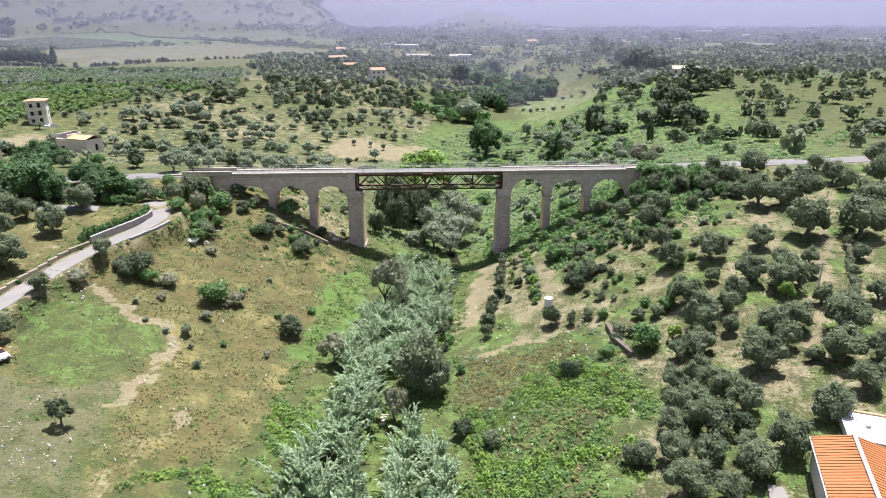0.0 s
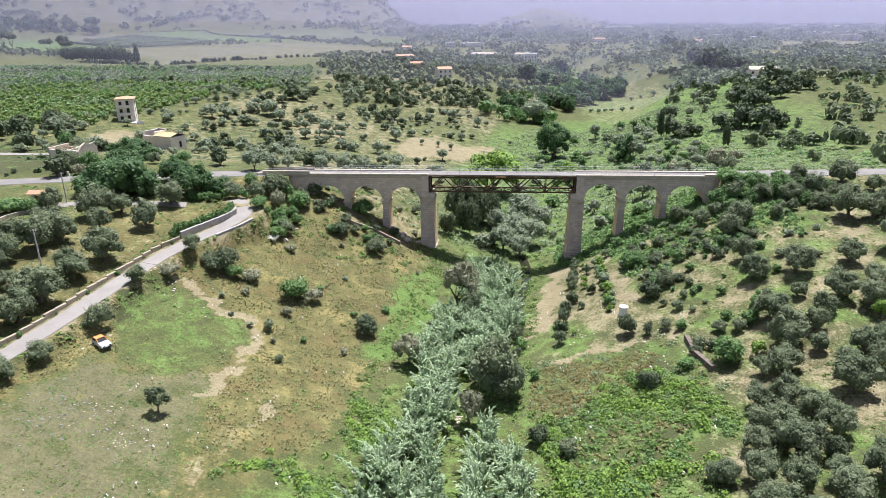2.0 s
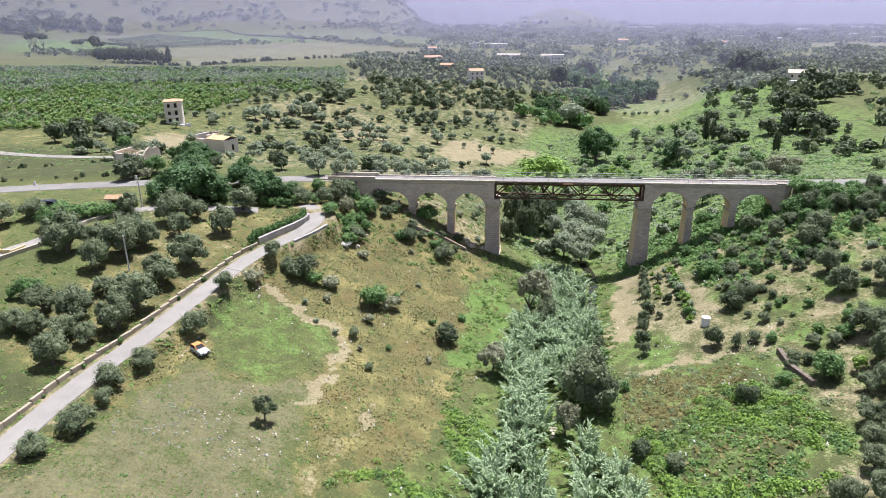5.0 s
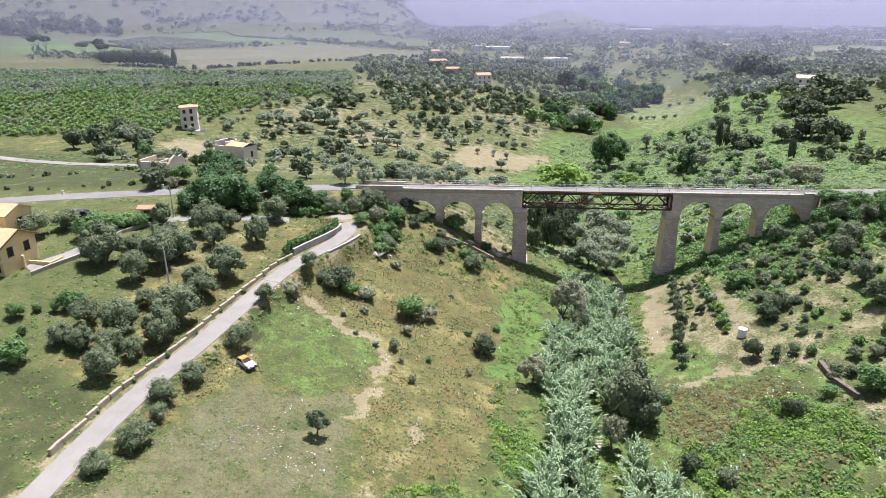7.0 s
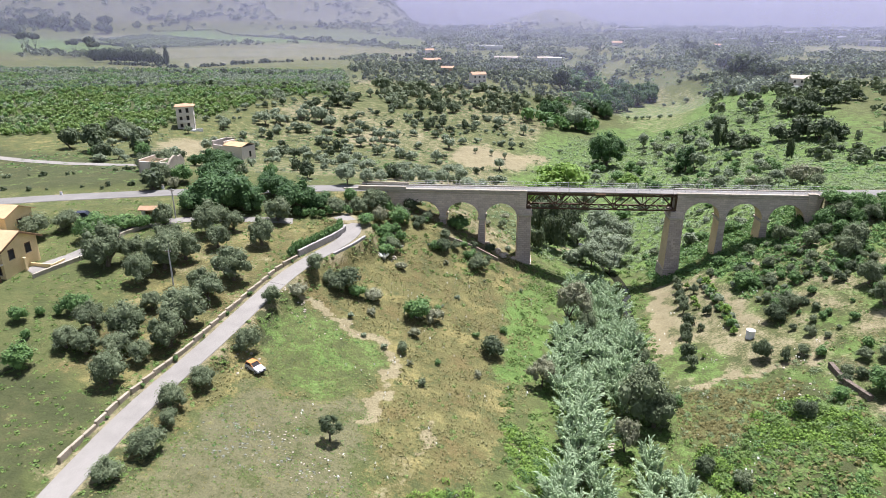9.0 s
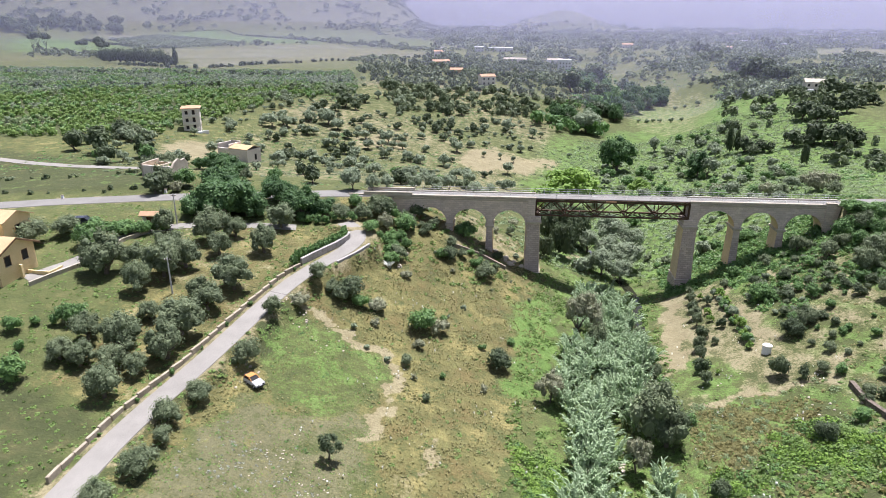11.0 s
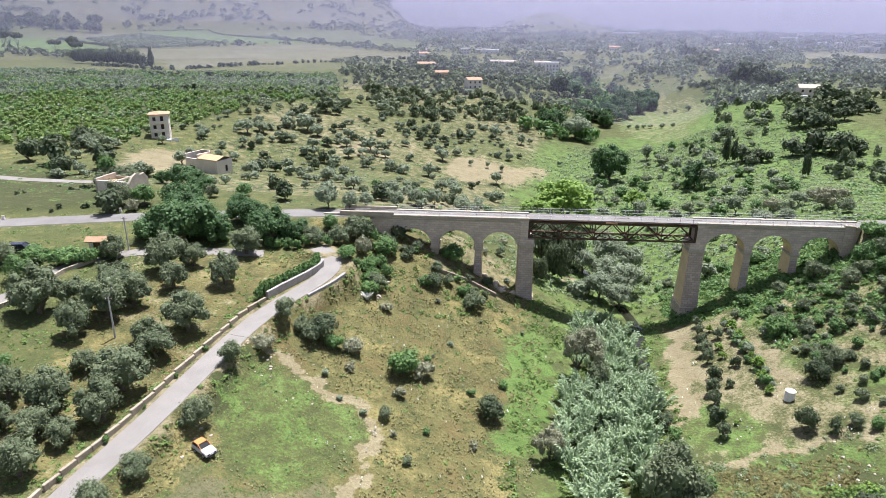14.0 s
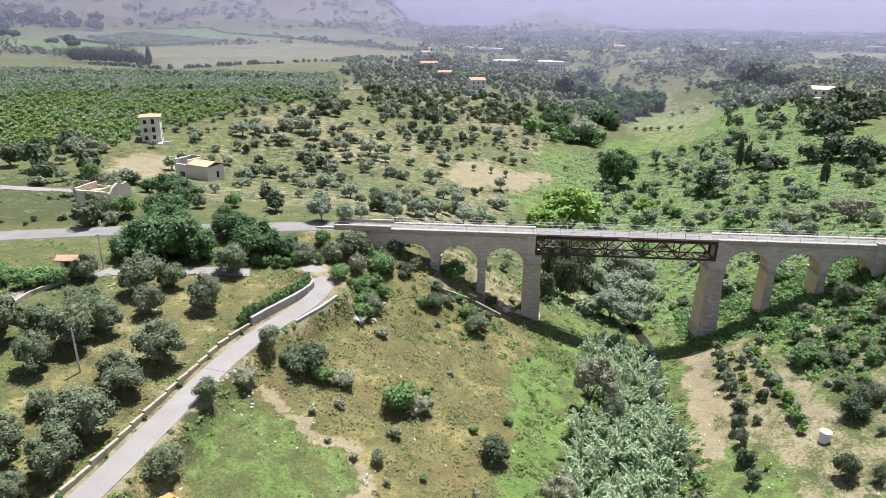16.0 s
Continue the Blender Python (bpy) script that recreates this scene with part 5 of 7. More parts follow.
for x, y, r in ((-47.5, 122.5, 1.7), (-48.6, 120.5, 1.3), (-46.6, 119.6, 1.6), (-47.6, 117.5, 1.2), (-49.0, 118.2, 1.0), (-46, 124.2, 1.5), (-44.5, 122, 1.4)):
    GREENBUSH.put(x, y, r, "bushes at the lane's upper end", "leafy green bush at the lane's upper end", tall=1.2)
BROWN.put(-49.5, 126.0, 2.2, "bushes at the lane's upper end", "rounded brown bush at the lane's upper end", tall=1.5)

for i, (x, y, r) in enumerate(((-157, 205, 3.5), (-151, 202, 3.0), (-127, 169.5, 3.2), (-137, 166, 3.4), (-103.5, 136, 3.2), (-99, 138, 2.8), (-158, 182, 3.5), (-110, 151.5, 3.4), (-141, 170, 2.6), (-162, 190, 3.0), (-114, 148, 2.6), (-106, 146, 2.2), (-96, 143, 2.0), (-88, 147, 1.8), (-82, 150, 2.2))):
    (FAR_DARK, OLIVEBUSH, GREENBUSH)[i % 3].put(x, y, r, "trees around the ruins", "dense dark tree beside a ruined house", tall=1.2)
for x, y, r in ((22.8, 57.9, 1.8), (32.9, 55.4, 2.0), (35.6, 62.8, 2.4), (41.7, 74.0, 2.2), (29.3, 61.7, 1.6), (28.7, 66.3, 1.7)):
    OLIVE.put(x, y, r, "olive grove beyond the stream", tall=1.15)

# dark thicket along the stream at the garden's edge
for i in range(9):
    y = 92 + i * 2.6
    (DARK, GREENBUSH, OLIVEBUSH)[i % 3].put(1.2 + 0.5 * math.sin(i * 1.7), y, 0.9 + 0.35 * (i % 3), "thicket along the stream", "dark leafy bush on the stream bank", tall=1.2)
for i in range(14):
    x, y = -24 + rng.uniform(-22, 6), 150 + rng.uniform(-4, 22)
    (OLIVEBUSH, GREENBUSH, BROWN)[i % 3].put(x, y, rng.uniform(0.8, 1.8), "bushes behind the viaduct")

for x, y, r in ((43.5, 134.2, 2.2), (45.8, 133.6, 2.4), (48.2, 133.8, 2.2), (44.2, 131.2, 1.9), (50.6, 133.5, 2.0), (42.4, 132.6, 1.5)):
    GREENBUSH.put(x, y, r, "bushes at the foot of the viaduct", "dense green bush at the viaduct's foot", tall=0.9)


# ---- undergrowth ----
def scatter_mesh(name, template, quads, at, scale, turn, mat, stretch=None):
    """One mesh of many turned and scaled copies of a small template."""
    n, m = len(at), len(template)
    c, s = np.cos(turn)[:, None], np.sin(turn)[:, None]
    k = np.asarray(scale)[:, None]
    h = k if stretch is None else k * np.asarray(stretch)[:, None]
    v = np.empty((n, m, 3), np.float32)
    v[:, :, 0] = at[:, 0:1] + k * (c * template[None, :, 0] - s * template[None, :, 1])
    v[:, :, 1] = at[:, 1:2] + k * (s * template[None, :, 0] + c * template[None, :, 1])
    v[:, :, 2] = at[:, 2:3] + h * template[None, :, 2]
    q = (quads[None] + (np.arange(n) * m)[:, None, None]).reshape(-1, quads.shape[1])
    return raw_mesh(name, v.reshape(-1, 3), q, mat)


def tuft_template(seed, blades, width, spread, bend):
    """Bent blades springing from one root, each a strip of two quads."""
    rng = np.random.default_rng(seed)
    vs, qs = [], []
    for i in range(blades):
        a = rng.uniform(0, 2 * math.pi)
        d, e = np.array([math.cos(a), math.sin(a), 0]), np.array([-math.sin(a), math.cos(a), 0])
        r, h = spread * rng.uniform(0.3, 1), rng.uniform(0.6, 1.1)
        w = width * rng.uniform(0.7, 1.3)
        mid = d * r * 0.45 + np.array([0, 0, h * 0.62])
        tip = d * (r + bend * rng.uniform(0.5, 1.2)) + np.array([0, 0, h * (1 - 0.35 * bend)])
        b0 = d * 0.1 * r
        k = len(vs)
        vs += [b0 - e * w * 0.6, b0 + e * w * 0.6, mid - e * w, mid + e * w, tip - e * w * 0.15, tip + e * w * 0.15]
        qs += [(k, k + 1, k + 3, k + 2), (k + 2, k + 3, k + 5, k + 4)]
    return np.array(vs), np.array(qs)


def dome_template(seed, cards, size, flat=0.6):
    """A low dome of leaf clusters."""
    rng = np.random.default_rng(seed)
    d = unit_vectors(rng, cards)
    d[:, 2] = np.abs(d[:, 2])
    at = d * rng.uniform(0.55, 1.0, (cards, 1)) * np.array([1, 1, flat])
    nrm = d + 0.7 * unit_vectors(rng, cards)
    nrm[:, 2] += 0.4
    nrm /= np.linalg.norm(nrm, axis=1)[:, None]
    return leaf_cards(rng, at, nrm, size, 0.75)


def spots(seed, n, x0, x1, y0, y1, keep):
    """Random places on the ground inside a rectangle where keep(x, y) says so."""
    rng = np.random.default_rng(seed)
    x, y = rng.uniform(x0, x1, n), rng.uniform(y0, y1, n)
    ok = keep(x, y, rng)
    x, y = x[ok], y[ok]
    return np.stack([x, y, ground(x, y)], 1), rng


def clear_of_roads(x, y):
    return (along(LANE, x, y)[0] > 2.6) & (along(MAIN_ROAD, x, y)[0] > 3.4)


def clear_of_lane_and_road(x, y):
    """Off the roads, where the road across the viaduct does not count."""
    return (along(LANE, x, y)[0] > 2.6) & ((along(MAIN_ROAD, x, y)[0] > 3.4) | ((x > -50) & (x < 42)))


def axis_offset(x, y):
    return x - np.interp(y, SECTION_Y, AXIS_X)


def sow(name, label, category, mat, seed, n, rect, keep, template, size, stretch=(0.8, 1.3), sink=0.05):
    at, rng = spots(seed, n, *rect, keep)
    at[:, 2] -= sink
    m = len(at)
    me = scatter_mesh(name, *template, at, rng.uniform(*size, m), rng.uniform(0, 6.28, m), mat, rng.uniform(*stretch, m))
    return tagged(new(name, me), label, category, kind="stuff")


def patchy(x, y, f=0.12, seed=0.0):
    return 0.5 + 0.25 * (np.sin(x * f * 2.1 + seed + 1.7 * np.sin(y * f * 1.3)) + np.sin(y * f * 2.7 - seed + 1.3 * np.sin(x * f * 1.9)))


def on_slope(x, y, rng):
    o = axis_offset(x, y)
    ok = (o > -58) & (o < -12) & ~inside(x, y, MOWN) & ~inside(x, y, PALE_FIELD) & ~inside(x, y, BRAMBLES_LOW) & clear_of_roads(x, y)
    return ok & (path_mask(x, y, FIELD_PATH, 1.0) < 0.4) & (rng.uniform(0, 1, len(x)) < 0.1 + patchy(x, y, 0.3) ** 1.5)


def on_right(x, y, rng):
    o = axis_offset(x, y)
    ok = (o > 6) & clear_of_roads(x, y) & ~inside(x, y, GARDEN_ALL) & ~inside(x, y, BRAMBLES)
    return ok & (rng.uniform(0, 1, len(x)) < patchy(x, y, 0.17, 2.0))


def on_clumps(x, y, rng):
    return on_slope(x, y, rng) & (patchy(x, y, 0.45, 4.0) + 0.35 * patchy(x, y, 1.1, 1.0) > 0.78)


CLUMP = dome_template(8, 64, 0.17, 0.8)
TUFT, WEED, SHOOT = tuft_template(1, 7, 0.09, 0.55, 0.35), dome_template(2, 18, 0.34), dome_template(3, 26, 0.26, 0.8)
MAT = dome_template(4, 9, 0.42, 0.35)
sow("dry_grass", "tawny dry grass tufts on the slope", "grass", DRY_LEAF, 1, 11000, (-64, -14, 40, 148), on_slope, MAT, (0.12, 0.32), (0.6, 1.3))
sow("straw_grass", "tall golden straw grass on the slope", "grass", STRAW_LEAF, 78, 19000, (-64, -14, 60, 150), on_slope, TUFT, (0.22, 0.48), (0.7, 1.2))
sow("slope_weeds", "low green weeds among dry grass", "weeds", WEED_LEAF, 2, 3800, (-64, -14, 40, 148), on_clumps, WEED, (0.2, 0.5), (0.6, 1.2))
sow("olive_weeds", "low yellowish herbs among dry grass", "weeds", DRY_LEAF, 12, 2600, (-64, -14, 40, 148), on_clumps, MAT, (0.25, 0.6), (0.6, 1.2))
sow("dry_weeds", "brown withered herbs on the slope", "weeds", DRY_LEAF, 13, 900, (-64, -14, 40, 146), on_clumps, WEED, (0.25, 0.7), (0.6, 1.2))
sow("grove_grass", "mixed grass tufts under the olive trees", "grass", WEED_LEAF, 3, 7000, (0, 100, 42, 146), on_right, MAT, (0.15, 0.45), (0.6, 1.3))
sow("grove_dry_grass", "dry grass tufts under the olive trees", "grass", DRY_LEAF, 4, 4000, (0, 100, 42, 146), on_right, MAT, (0.2, 0.5), (0.6, 1.2))
sow("grove_weeds", "green weeds between the olive trees", "weeds", WEED_LEAF, 5, 2600, (0, 100, 42, 146), on_right, WEED, (0.2, 0.6), (0.5, 1.0))
sow("field_grass", "short grass of the trodden field", "grass", WEED_LEAF, 6, 9000, (-64, -36, 42, 92), lambda x, y, rng: (inside(x, y, PALE_FIELD) | inside(x, y, MOWN)) & (rng.uniform(0, 1, len(x)) < patchy(x, y, 0.3)), MAT, (0.1, 0.25))
sow("terrace_grass", "short grass above the lane", "grass", WEED_LEAF, 7, 3500, (-112, -60, 42, 122), lambda x, y, rng: clear_of_roads(x, y) & (rng.uniform(0, 1, len(x)) < patchy(x, y, 0.2)), MAT, (0.18, 0.45))
sow("terrace_weeds", "green weeds above the lane", "weeds", WEED_LEAF, 8, 3500, (-112, -60, 42, 136), lambda x, y, rng: clear_of_roads(x, y) & (axis_offset(x, y) < -58) & (rng.uniform(0, 1, len(x)) < patchy(x, y, 0.2, 1.0)), WEED, (0.15, 0.45), (0.5, 1.0))
def in_brambles(poly, edge, seed):
    def keep(x, y, rng):
        k = soft_inside(x, y, poly, edge) * (0.1 + 1.5 * smoothstep(0.35, 0.7, patchy(x, y, 0.14, 1.3))) * (0.3 + 1.1 * patchy(x, y, 0.7, seed))
        return rng.uniform(0, 1, len(x)) < k * 1.45 - 0.24
    return keep


for k, (mat, n) in enumerate(((BRIGHT_LEAF, 2000), (WEED_LEAF, 1100), (GREEN_LEAF, 450))):
    sow("brambles", ("bright green bramble thicket", "olive-green bramble thicket", "dark green bramble thicket")[k], "brambles", mat, 9 + 20 * k, n, (0, 34, 42, 84), in_brambles(BRAMBLES, 4, k), CLUMP, (0.4, 1.35), (0.6, 1.3))
    sow("brambles", ("bright green bramble thicket", "olive-green bramble thicket", "dark green bramble thicket")[k], "brambles", mat, 10 + 20 * k, n, (-38, -10, 36, 84), in_brambles(BRAMBLES_LOW, 3, k + 0.5), CLUMP, (0.4, 1.2), (0.7, 1.2))
def on_rough_grass(x, y, rng):
    return inside(x, y, BRAMBLES) & (rng.uniform(0, 1, len(x)) < 0.2 + patchy(x, y, 0.35, 2.2))


def on_field(x, y, rng):
    return (inside(x, y, PALE_FIELD) | inside(x, y, MOWN)) & (path_mask(x, y, FIELD_PATH, 0.8) < 0.3) & (rng.uniform(0, 1, len(x)) < patchy(x, y, 0.5, 2.0))


sow("rough_grass", "rough green grass among brambles", "grass", WEED_LEAF, 70, 4200, (2, 34, 42, 88), on_rough_grass, MAT, (0.3, 0.7), (0.6, 1.4))
sow("rough_dry_grass", "rough brown grass among brambles", "grass", DRY_LEAF, 71, 1000, (2, 34, 42, 88), on_rough_grass, MAT, (0.3, 0.8), (0.6, 1.5))
sow("rough_weeds", "small dark weeds among brambles", "weeds", GREEN_LEAF, 72, 700, (2, 34, 42, 88), on_rough_grass, SHOOT, (0.3, 0.7), (0.6, 1.2))
sow("brown_grass", "brown dry grass below the garden", "grass", DRY_LEAF, 76, 2600, (2, 24, 70, 89), lambda x, y, rng: inside(x, y, BROWN_GRASS) & (rng.uniform(0, 1, len(x)) < 0.2 + patchy(x, y, 0.4)), MAT, (0.25, 0.6), (0.6, 1.4))
sow("brown_grass_weeds", "green weeds below the garden", "weeds", VALLEY_LEAF, 77, 420, (2, 28, 68, 92), lambda x, y, rng: ~inside(x, y, GARDEN_ALL) & (rng.uniform(0, 1, len(x)) < patchy(x, y, 0.5, 1.0)), CLUMP, (0.25, 0.75), (0.5, 1.1))
sow("field_weeds", "small dark weeds dotted over the field", "weeds", GREEN_LEAF, 73, 420, (-62, -36, 42, 92), on_field, SHOOT, (0.15, 0.34), (0.6, 1.1))
sow("field_dry_grass", "dry grass tufts in the trodden field", "grass", DRY_LEAF, 74, 5200, (-62, -36, 42, 92), on_field, MAT, (0.1, 0.26), (0.5, 1.2))
sow("lane_verge", "weeds and dry grass on the lane's verge", "weeds", WEED_LEAF, 75, 2600, (-70, -46, 40, 122), lambda x, y, rng: (np.abs(along(LANE, x, y)[0] - 3.6) < 1.5) & (rng.uniform(0, 1, len(x)) < patchy(x, y, 0.3, 1.5)), WEED, (0.2, 0.6), (0.5, 1.1))
sow("stream_herbs", "lush green herbs along the stream", "weeds", WEED_LEAF, 14, 2600, (-24, 8, 44, 138), lambda x, y, rng: (np.abs(axis_offset(x, y) + 3) < 13) & (rng.uniform(0, 1, len(x)) < patchy(x, y, 0.25)), SHOOT, (0.35, 0.8), (0.6, 1.2))
sow("valley_herbs", "lush green herbs on the valley floor", "weeds", VALLEY_LEAF, 15, 5200, (-40, 120, 143, 330), lambda x, y, rng: (axis_offset(x, y) < 75) & (rng.uniform(0, 1, len(x)) < (0.2 + patchy(x, y, 0.09)) * smoothstep(-30, -6, axis_offset(x, y) + 6 * np.sin(y * 0.05))), SHOOT, (0.35, 1.1), (0.5, 0.9))
sow("valley_reeds", "pale green reeds on the valley floor", "reeds", CANE_LEAF, 16, 2400, (-30, 110, 143, 330), lambda x, y, rng: (np.abs(axis_offset(x, y) - 16) < 36) & (rng.uniform(0, 1, len(x)) < patchy(x, y, 0.11, 3.0)), tuft_template(5, 26, 0.035, 0.5, 0.3), (0.8, 1.6), (0.8, 1.2))
sow("pasture_scrub", "low grey-green scrub on the pasture", "scrub", OLIVE_LEAF, 17, 9000, (-160, -10, 145, 420), lambda x, y, rng: (axis_offset(x, y) < -24) & ~inside(x, y, SAND) & ~inside(x, y, YARD) & clear_of_roads(x, y) & (rng.uniform(0, 1, len(x)) < patchy(x, y, 0.07) ** 2), WEED, (0.25, 1.0), (0.5, 1.0))
sow("pasture_weeds", "green weeds on the pasture", "weeds", GREEN_LEAF, 18, 9000, (-170, -10, 143, 420), lambda x, y, rng: (axis_offset(x, y) < -24) & ~inside(x, y, SAND) & ~inside(x, y, YARD) & clear_of_roads(x, y) & (rng.uniform(0, 1, len(x)) < patchy(x, y, 0.05, 1.0) ** 2), WEED, (0.25, 0.9), (0.4, 0.8))
sow("flowers", "small white umbel flowers in the grass", "flowers", BLOSSOM, 19, 900, (-50, 30, 44, 120), lambda x, y, rng: (np.abs(axis_offset(x, y)) > 9) & (patchy(x, y, 0.2, 5.0) > 0.62), dome_template(6, 5, 0.5, 1.4), (0.12, 0.22), (1.5, 2.5), -0.15)


sow("foot_scrub", "dense green scrub under the viaduct", "scrub", GREEN_LEAF, 50, 2400, (10, 52, 112, 152), lambda x, y, rng: (axis_offset(x, y) > 12) & clear_of_lane_and_road(x, y) & ~inside(x, y, GARDEN_ALL) & (rng.uniform(0, 1, len(x)) < patchy(x, y, 0.2) + smoothstep(122, 136, y)), SHOOT, (0.4, 1.2), (0.7, 1.4))
sow("foot_brambles", "brambles and weeds under the arches", "brambles", WEED_LEAF, 51, 1500, (-52, 50, 116, 152), lambda x, y, rng: clear_of_lane_and_road(x, y) & (np.abs(axis_offset(x, y)) < 52) & ~inside(x, y, GARDEN_ALL) & (rng.uniform(0, 1, len(x)) < patchy(x, y, 0.22, 3.0)), SHOOT, (0.3, 0.9), (0.7, 1.3))
sow("valley_grass", "lush green grass on the valley floor", "grass", VALLEY_LEAF, 52, 12000, (-40, 120, 143, 330), lambda x, y, rng: (axis_offset(x, y) < 90) & (rng.uniform(0, 1, len(x)) < smoothstep(-30, -6, axis_offset(x, y) + 6 * np.sin(y * 0.05))), MAT, (0.4, 1.0), (0.6, 1.2))


THISTLE = leaf_material("thistle_leaf", (0.20, 0.21, 0.17), (0.30, 0.315, 0.26), (0.42, 0.435, 0.37))
sow("thistles", "pale silvery thistles in the trodden field", "thistles", THISTLE, 60, 1100, (-62, -36, 46, 72), lambda x, y, rng: inside(x, y, PALE_FIELD) & ((np.hypot(x + 52, (y - 59) * 1.2) + rng.normal(0, 2, len(x)) < 5) | (np.hypot(x + 44, y - 56.5) + rng.normal(0, 1, len(x)) < 2.2)), MAT, (0.12, 0.3))


# ---- giant canes along the stream ----
def cane_template(seed):
    """A dense clump of tall canes: arching stems, each feathered with long drooping blades."""
    rng = np.random.default_rng(seed)
    vs, qs = [], []
    for i in range(20):
        a, lean = rng.uniform(0, 6.28), rng.uniform(0.05, 0.6)
        d = np.array([math.cos(a), math.sin(a), 0])
        side = np.array([-d[1], d[0], 0])
        root = d * rng.uniform(0, 0.35)
        h = rng.uniform(0.6, 1.12)

        def stem(u):
            return root + d * lean * u * u * h + np.array([0, 0, h * u * (1 - 0.15 * lean * u)])
        for j in range(15):
            u = 0.34 + 0.66 * j / 14
            p = stem(u)
            up = stem(min(1.0, u + 0.05)) - stem(u - 0.05)
            up /= np.linalg.norm(up)
            f = up * rng.uniform(0.75, 1.0) + side * (1 if j % 2 else -1) * rng.uniform(0.25, 0.7) + np.array([0, 0, rng.uniform(-0.1, 0.2)])
            f /= np.linalg.norm(f)
            e = np.cross(f, np.cross(up, side) + 0.5 * rng.normal(size=3))
            e /= np.linalg.norm(e)
            ln, w = rng.uniform(0.2, 0.32) * (1.1 - 0.35 * u), rng.uniform(0.022, 0.036)
            mid = p + f * ln * 0.5 + np.array([0, 0, 0.03])
            tip = p + f * ln + np.array([0, 0, -0.35 * ln * rng.uniform(0, 1)]) + d * 0.05
            k = len(vs)
            vs += [p - e * w * 0.4, p + e * w * 0.4, mid - e * w, mid + e * w, tip - e * w * 0.2, tip + e * w * 0.2]
            qs += [(k, k + 1, k + 3, k + 2), (k + 2, k + 3, k + 5, k + 4)]
        e = side * 0.012
        k = len(vs)
        for u in (0.0, 0.5, 1.0):
            vs += [stem(u) - e, stem(u) + e]
        qs += [(k, k + 1, k + 3, k + 2), (k + 2, k + 3, k + 5, k + 4)]
    return np.array(vs), np.array(qs)


CANE_MESHES = [raw_mesh("canes", *cane_template(s), CANE_LEAF) for s in (1, 2, 3, 4, 5)]
rng = random.Random(5)
CANE_EDGE = np.array([(40, -21, 4), (55, -16, 3), (66, -14, 2), (72, -13, -5), (80, -13, -5), (90, -14, -1), (100, -13, 0), (108, -11, 1), (118, -9, 0.4), (127, -9, -0.5), (134, -8, -4.0)])
y = 40.0
while y < 133:
    a, b = np.interp(y, CANE_EDGE[:, 0], CANE_EDGE[:, 1]), np.interp(y, CANE_EDGE[:, 0], CANE_EDGE[:, 2])
    x = a + rng.uniform(0, 1.0)
    while x < b:
        px, py, h = x + rng.uniform(-0.7, 0.7), y + rng.uniform(-0.7, 0.7), rng.uniform(2.8, 5.0)
        if (abs(px + 6.6 + 0.03 * (py - 70)) > 2.1 or py > 86 or py < 50) and math.hypot(px + 2.6, py - 80.7) > 3.2 and math.hypot(px + 9.5, py - 111) > 3.6 and patchy(np.array([px]), np.array([py]), 0.55)[0] > 0.29:
            ob = new("cane_clump", rng.choice(CANE_MESHES))
            ob.matrix_basis = pose(px, py, gz(px, py) - 0.1, 0, 0, rng.uniform(0, 360)) @ Matrix.Diagonal((h * 0.95, h * 0.95, h * 0.9, 1))
            tagged(ob, "silvery green clump of tall giant cane by the stream", "canes", "giant canes along the stream")
        x += rng.uniform(1.6, 2.7)
    y += 2.1


# ---- far trees and orchards ----
def rough_crown(seed, cards, size):
    rng = np.random.default_rng(seed)
    lumps = rng.normal(0, 0.38, (7, 3)) * np.array([1, 1, 0.6]) + np.array([0, 0, 0.75])
    pick, d = rng.integers(0, 7, cards), unit_vectors(rng, cards)
    d[:, 2] = np.where(d[:, 2] < -0.3, -d[:, 2], d[:, 2])
    nrm = d + 0.6 * unit_vectors(rng, cards)
    nrm /= np.linalg.norm(nrm, axis=1)[:, None]
    return leaf_cards(rng, lumps[pick] + d * 0.5, nrm, size, 0.8)


ORCHARD_CROWN = rough_crown(6, 32, 0.33)
FAR_CROWN, FAR_ROUGH, FAR_SMALL = rough_crown(3, 70, 0.29), rough_crown(4, 40, 0.38), rough_crown(5, 24, 0.46)
OLIVE_PLAIN = [(-150, 500), (-100, 690), (60, 690), (22, 420), (-20, 350), (-82, 325)]


def clear_of_houses(x, y):
    """No trees on the camera's side of the farmhouses, so that these stay in view."""
    ok = np.ones(x.shape, bool)
    for hx, hy, r in ((-45, 430, 15), (16, 632, 22), (-72, 486, 10), (134, 368, 13)):
        ok &= np.hypot(x - hx, y - hy) > r
    return ok


def clear_of_fields(x, y):
    ok = clear_of_roads(x, y) & clear_of_houses(x, y)
    for poly in RIGHT_FIELDS + (STUBBLE, MEADOW, ORCHARD, FAR_GREEN, FAR_PASTURE, LEFT_GREEN, FALLOW, TAN_FIELD, HILL_FIELD, SAND, YARD):
        ok &= ~inside(x, y, poly)
    return ok


sow("far_olive_groves", "scattered grey-green olive groves on the plain", "trees", OLIVE_LEAF, 30, 2600, (-160, 70, 300, 700), lambda x, y, rng: inside(x, y, OLIVE_PLAIN) & clear_of_houses(x, y) & (rng.uniform(0, 1, len(x)) < 0.15 + patchy(x, y, 0.03)), FAR_ROUGH, (1.2, 3.0))
sow("far_dark_trees", "dark trees scattered over the plain", "trees", DARK_LEAF, 31, 360, (-160, 70, 300, 700), lambda x, y, rng: inside(x, y, OLIVE_PLAIN) & clear_of_houses(x, y), FAR_CROWN, (1.6, 3.6))
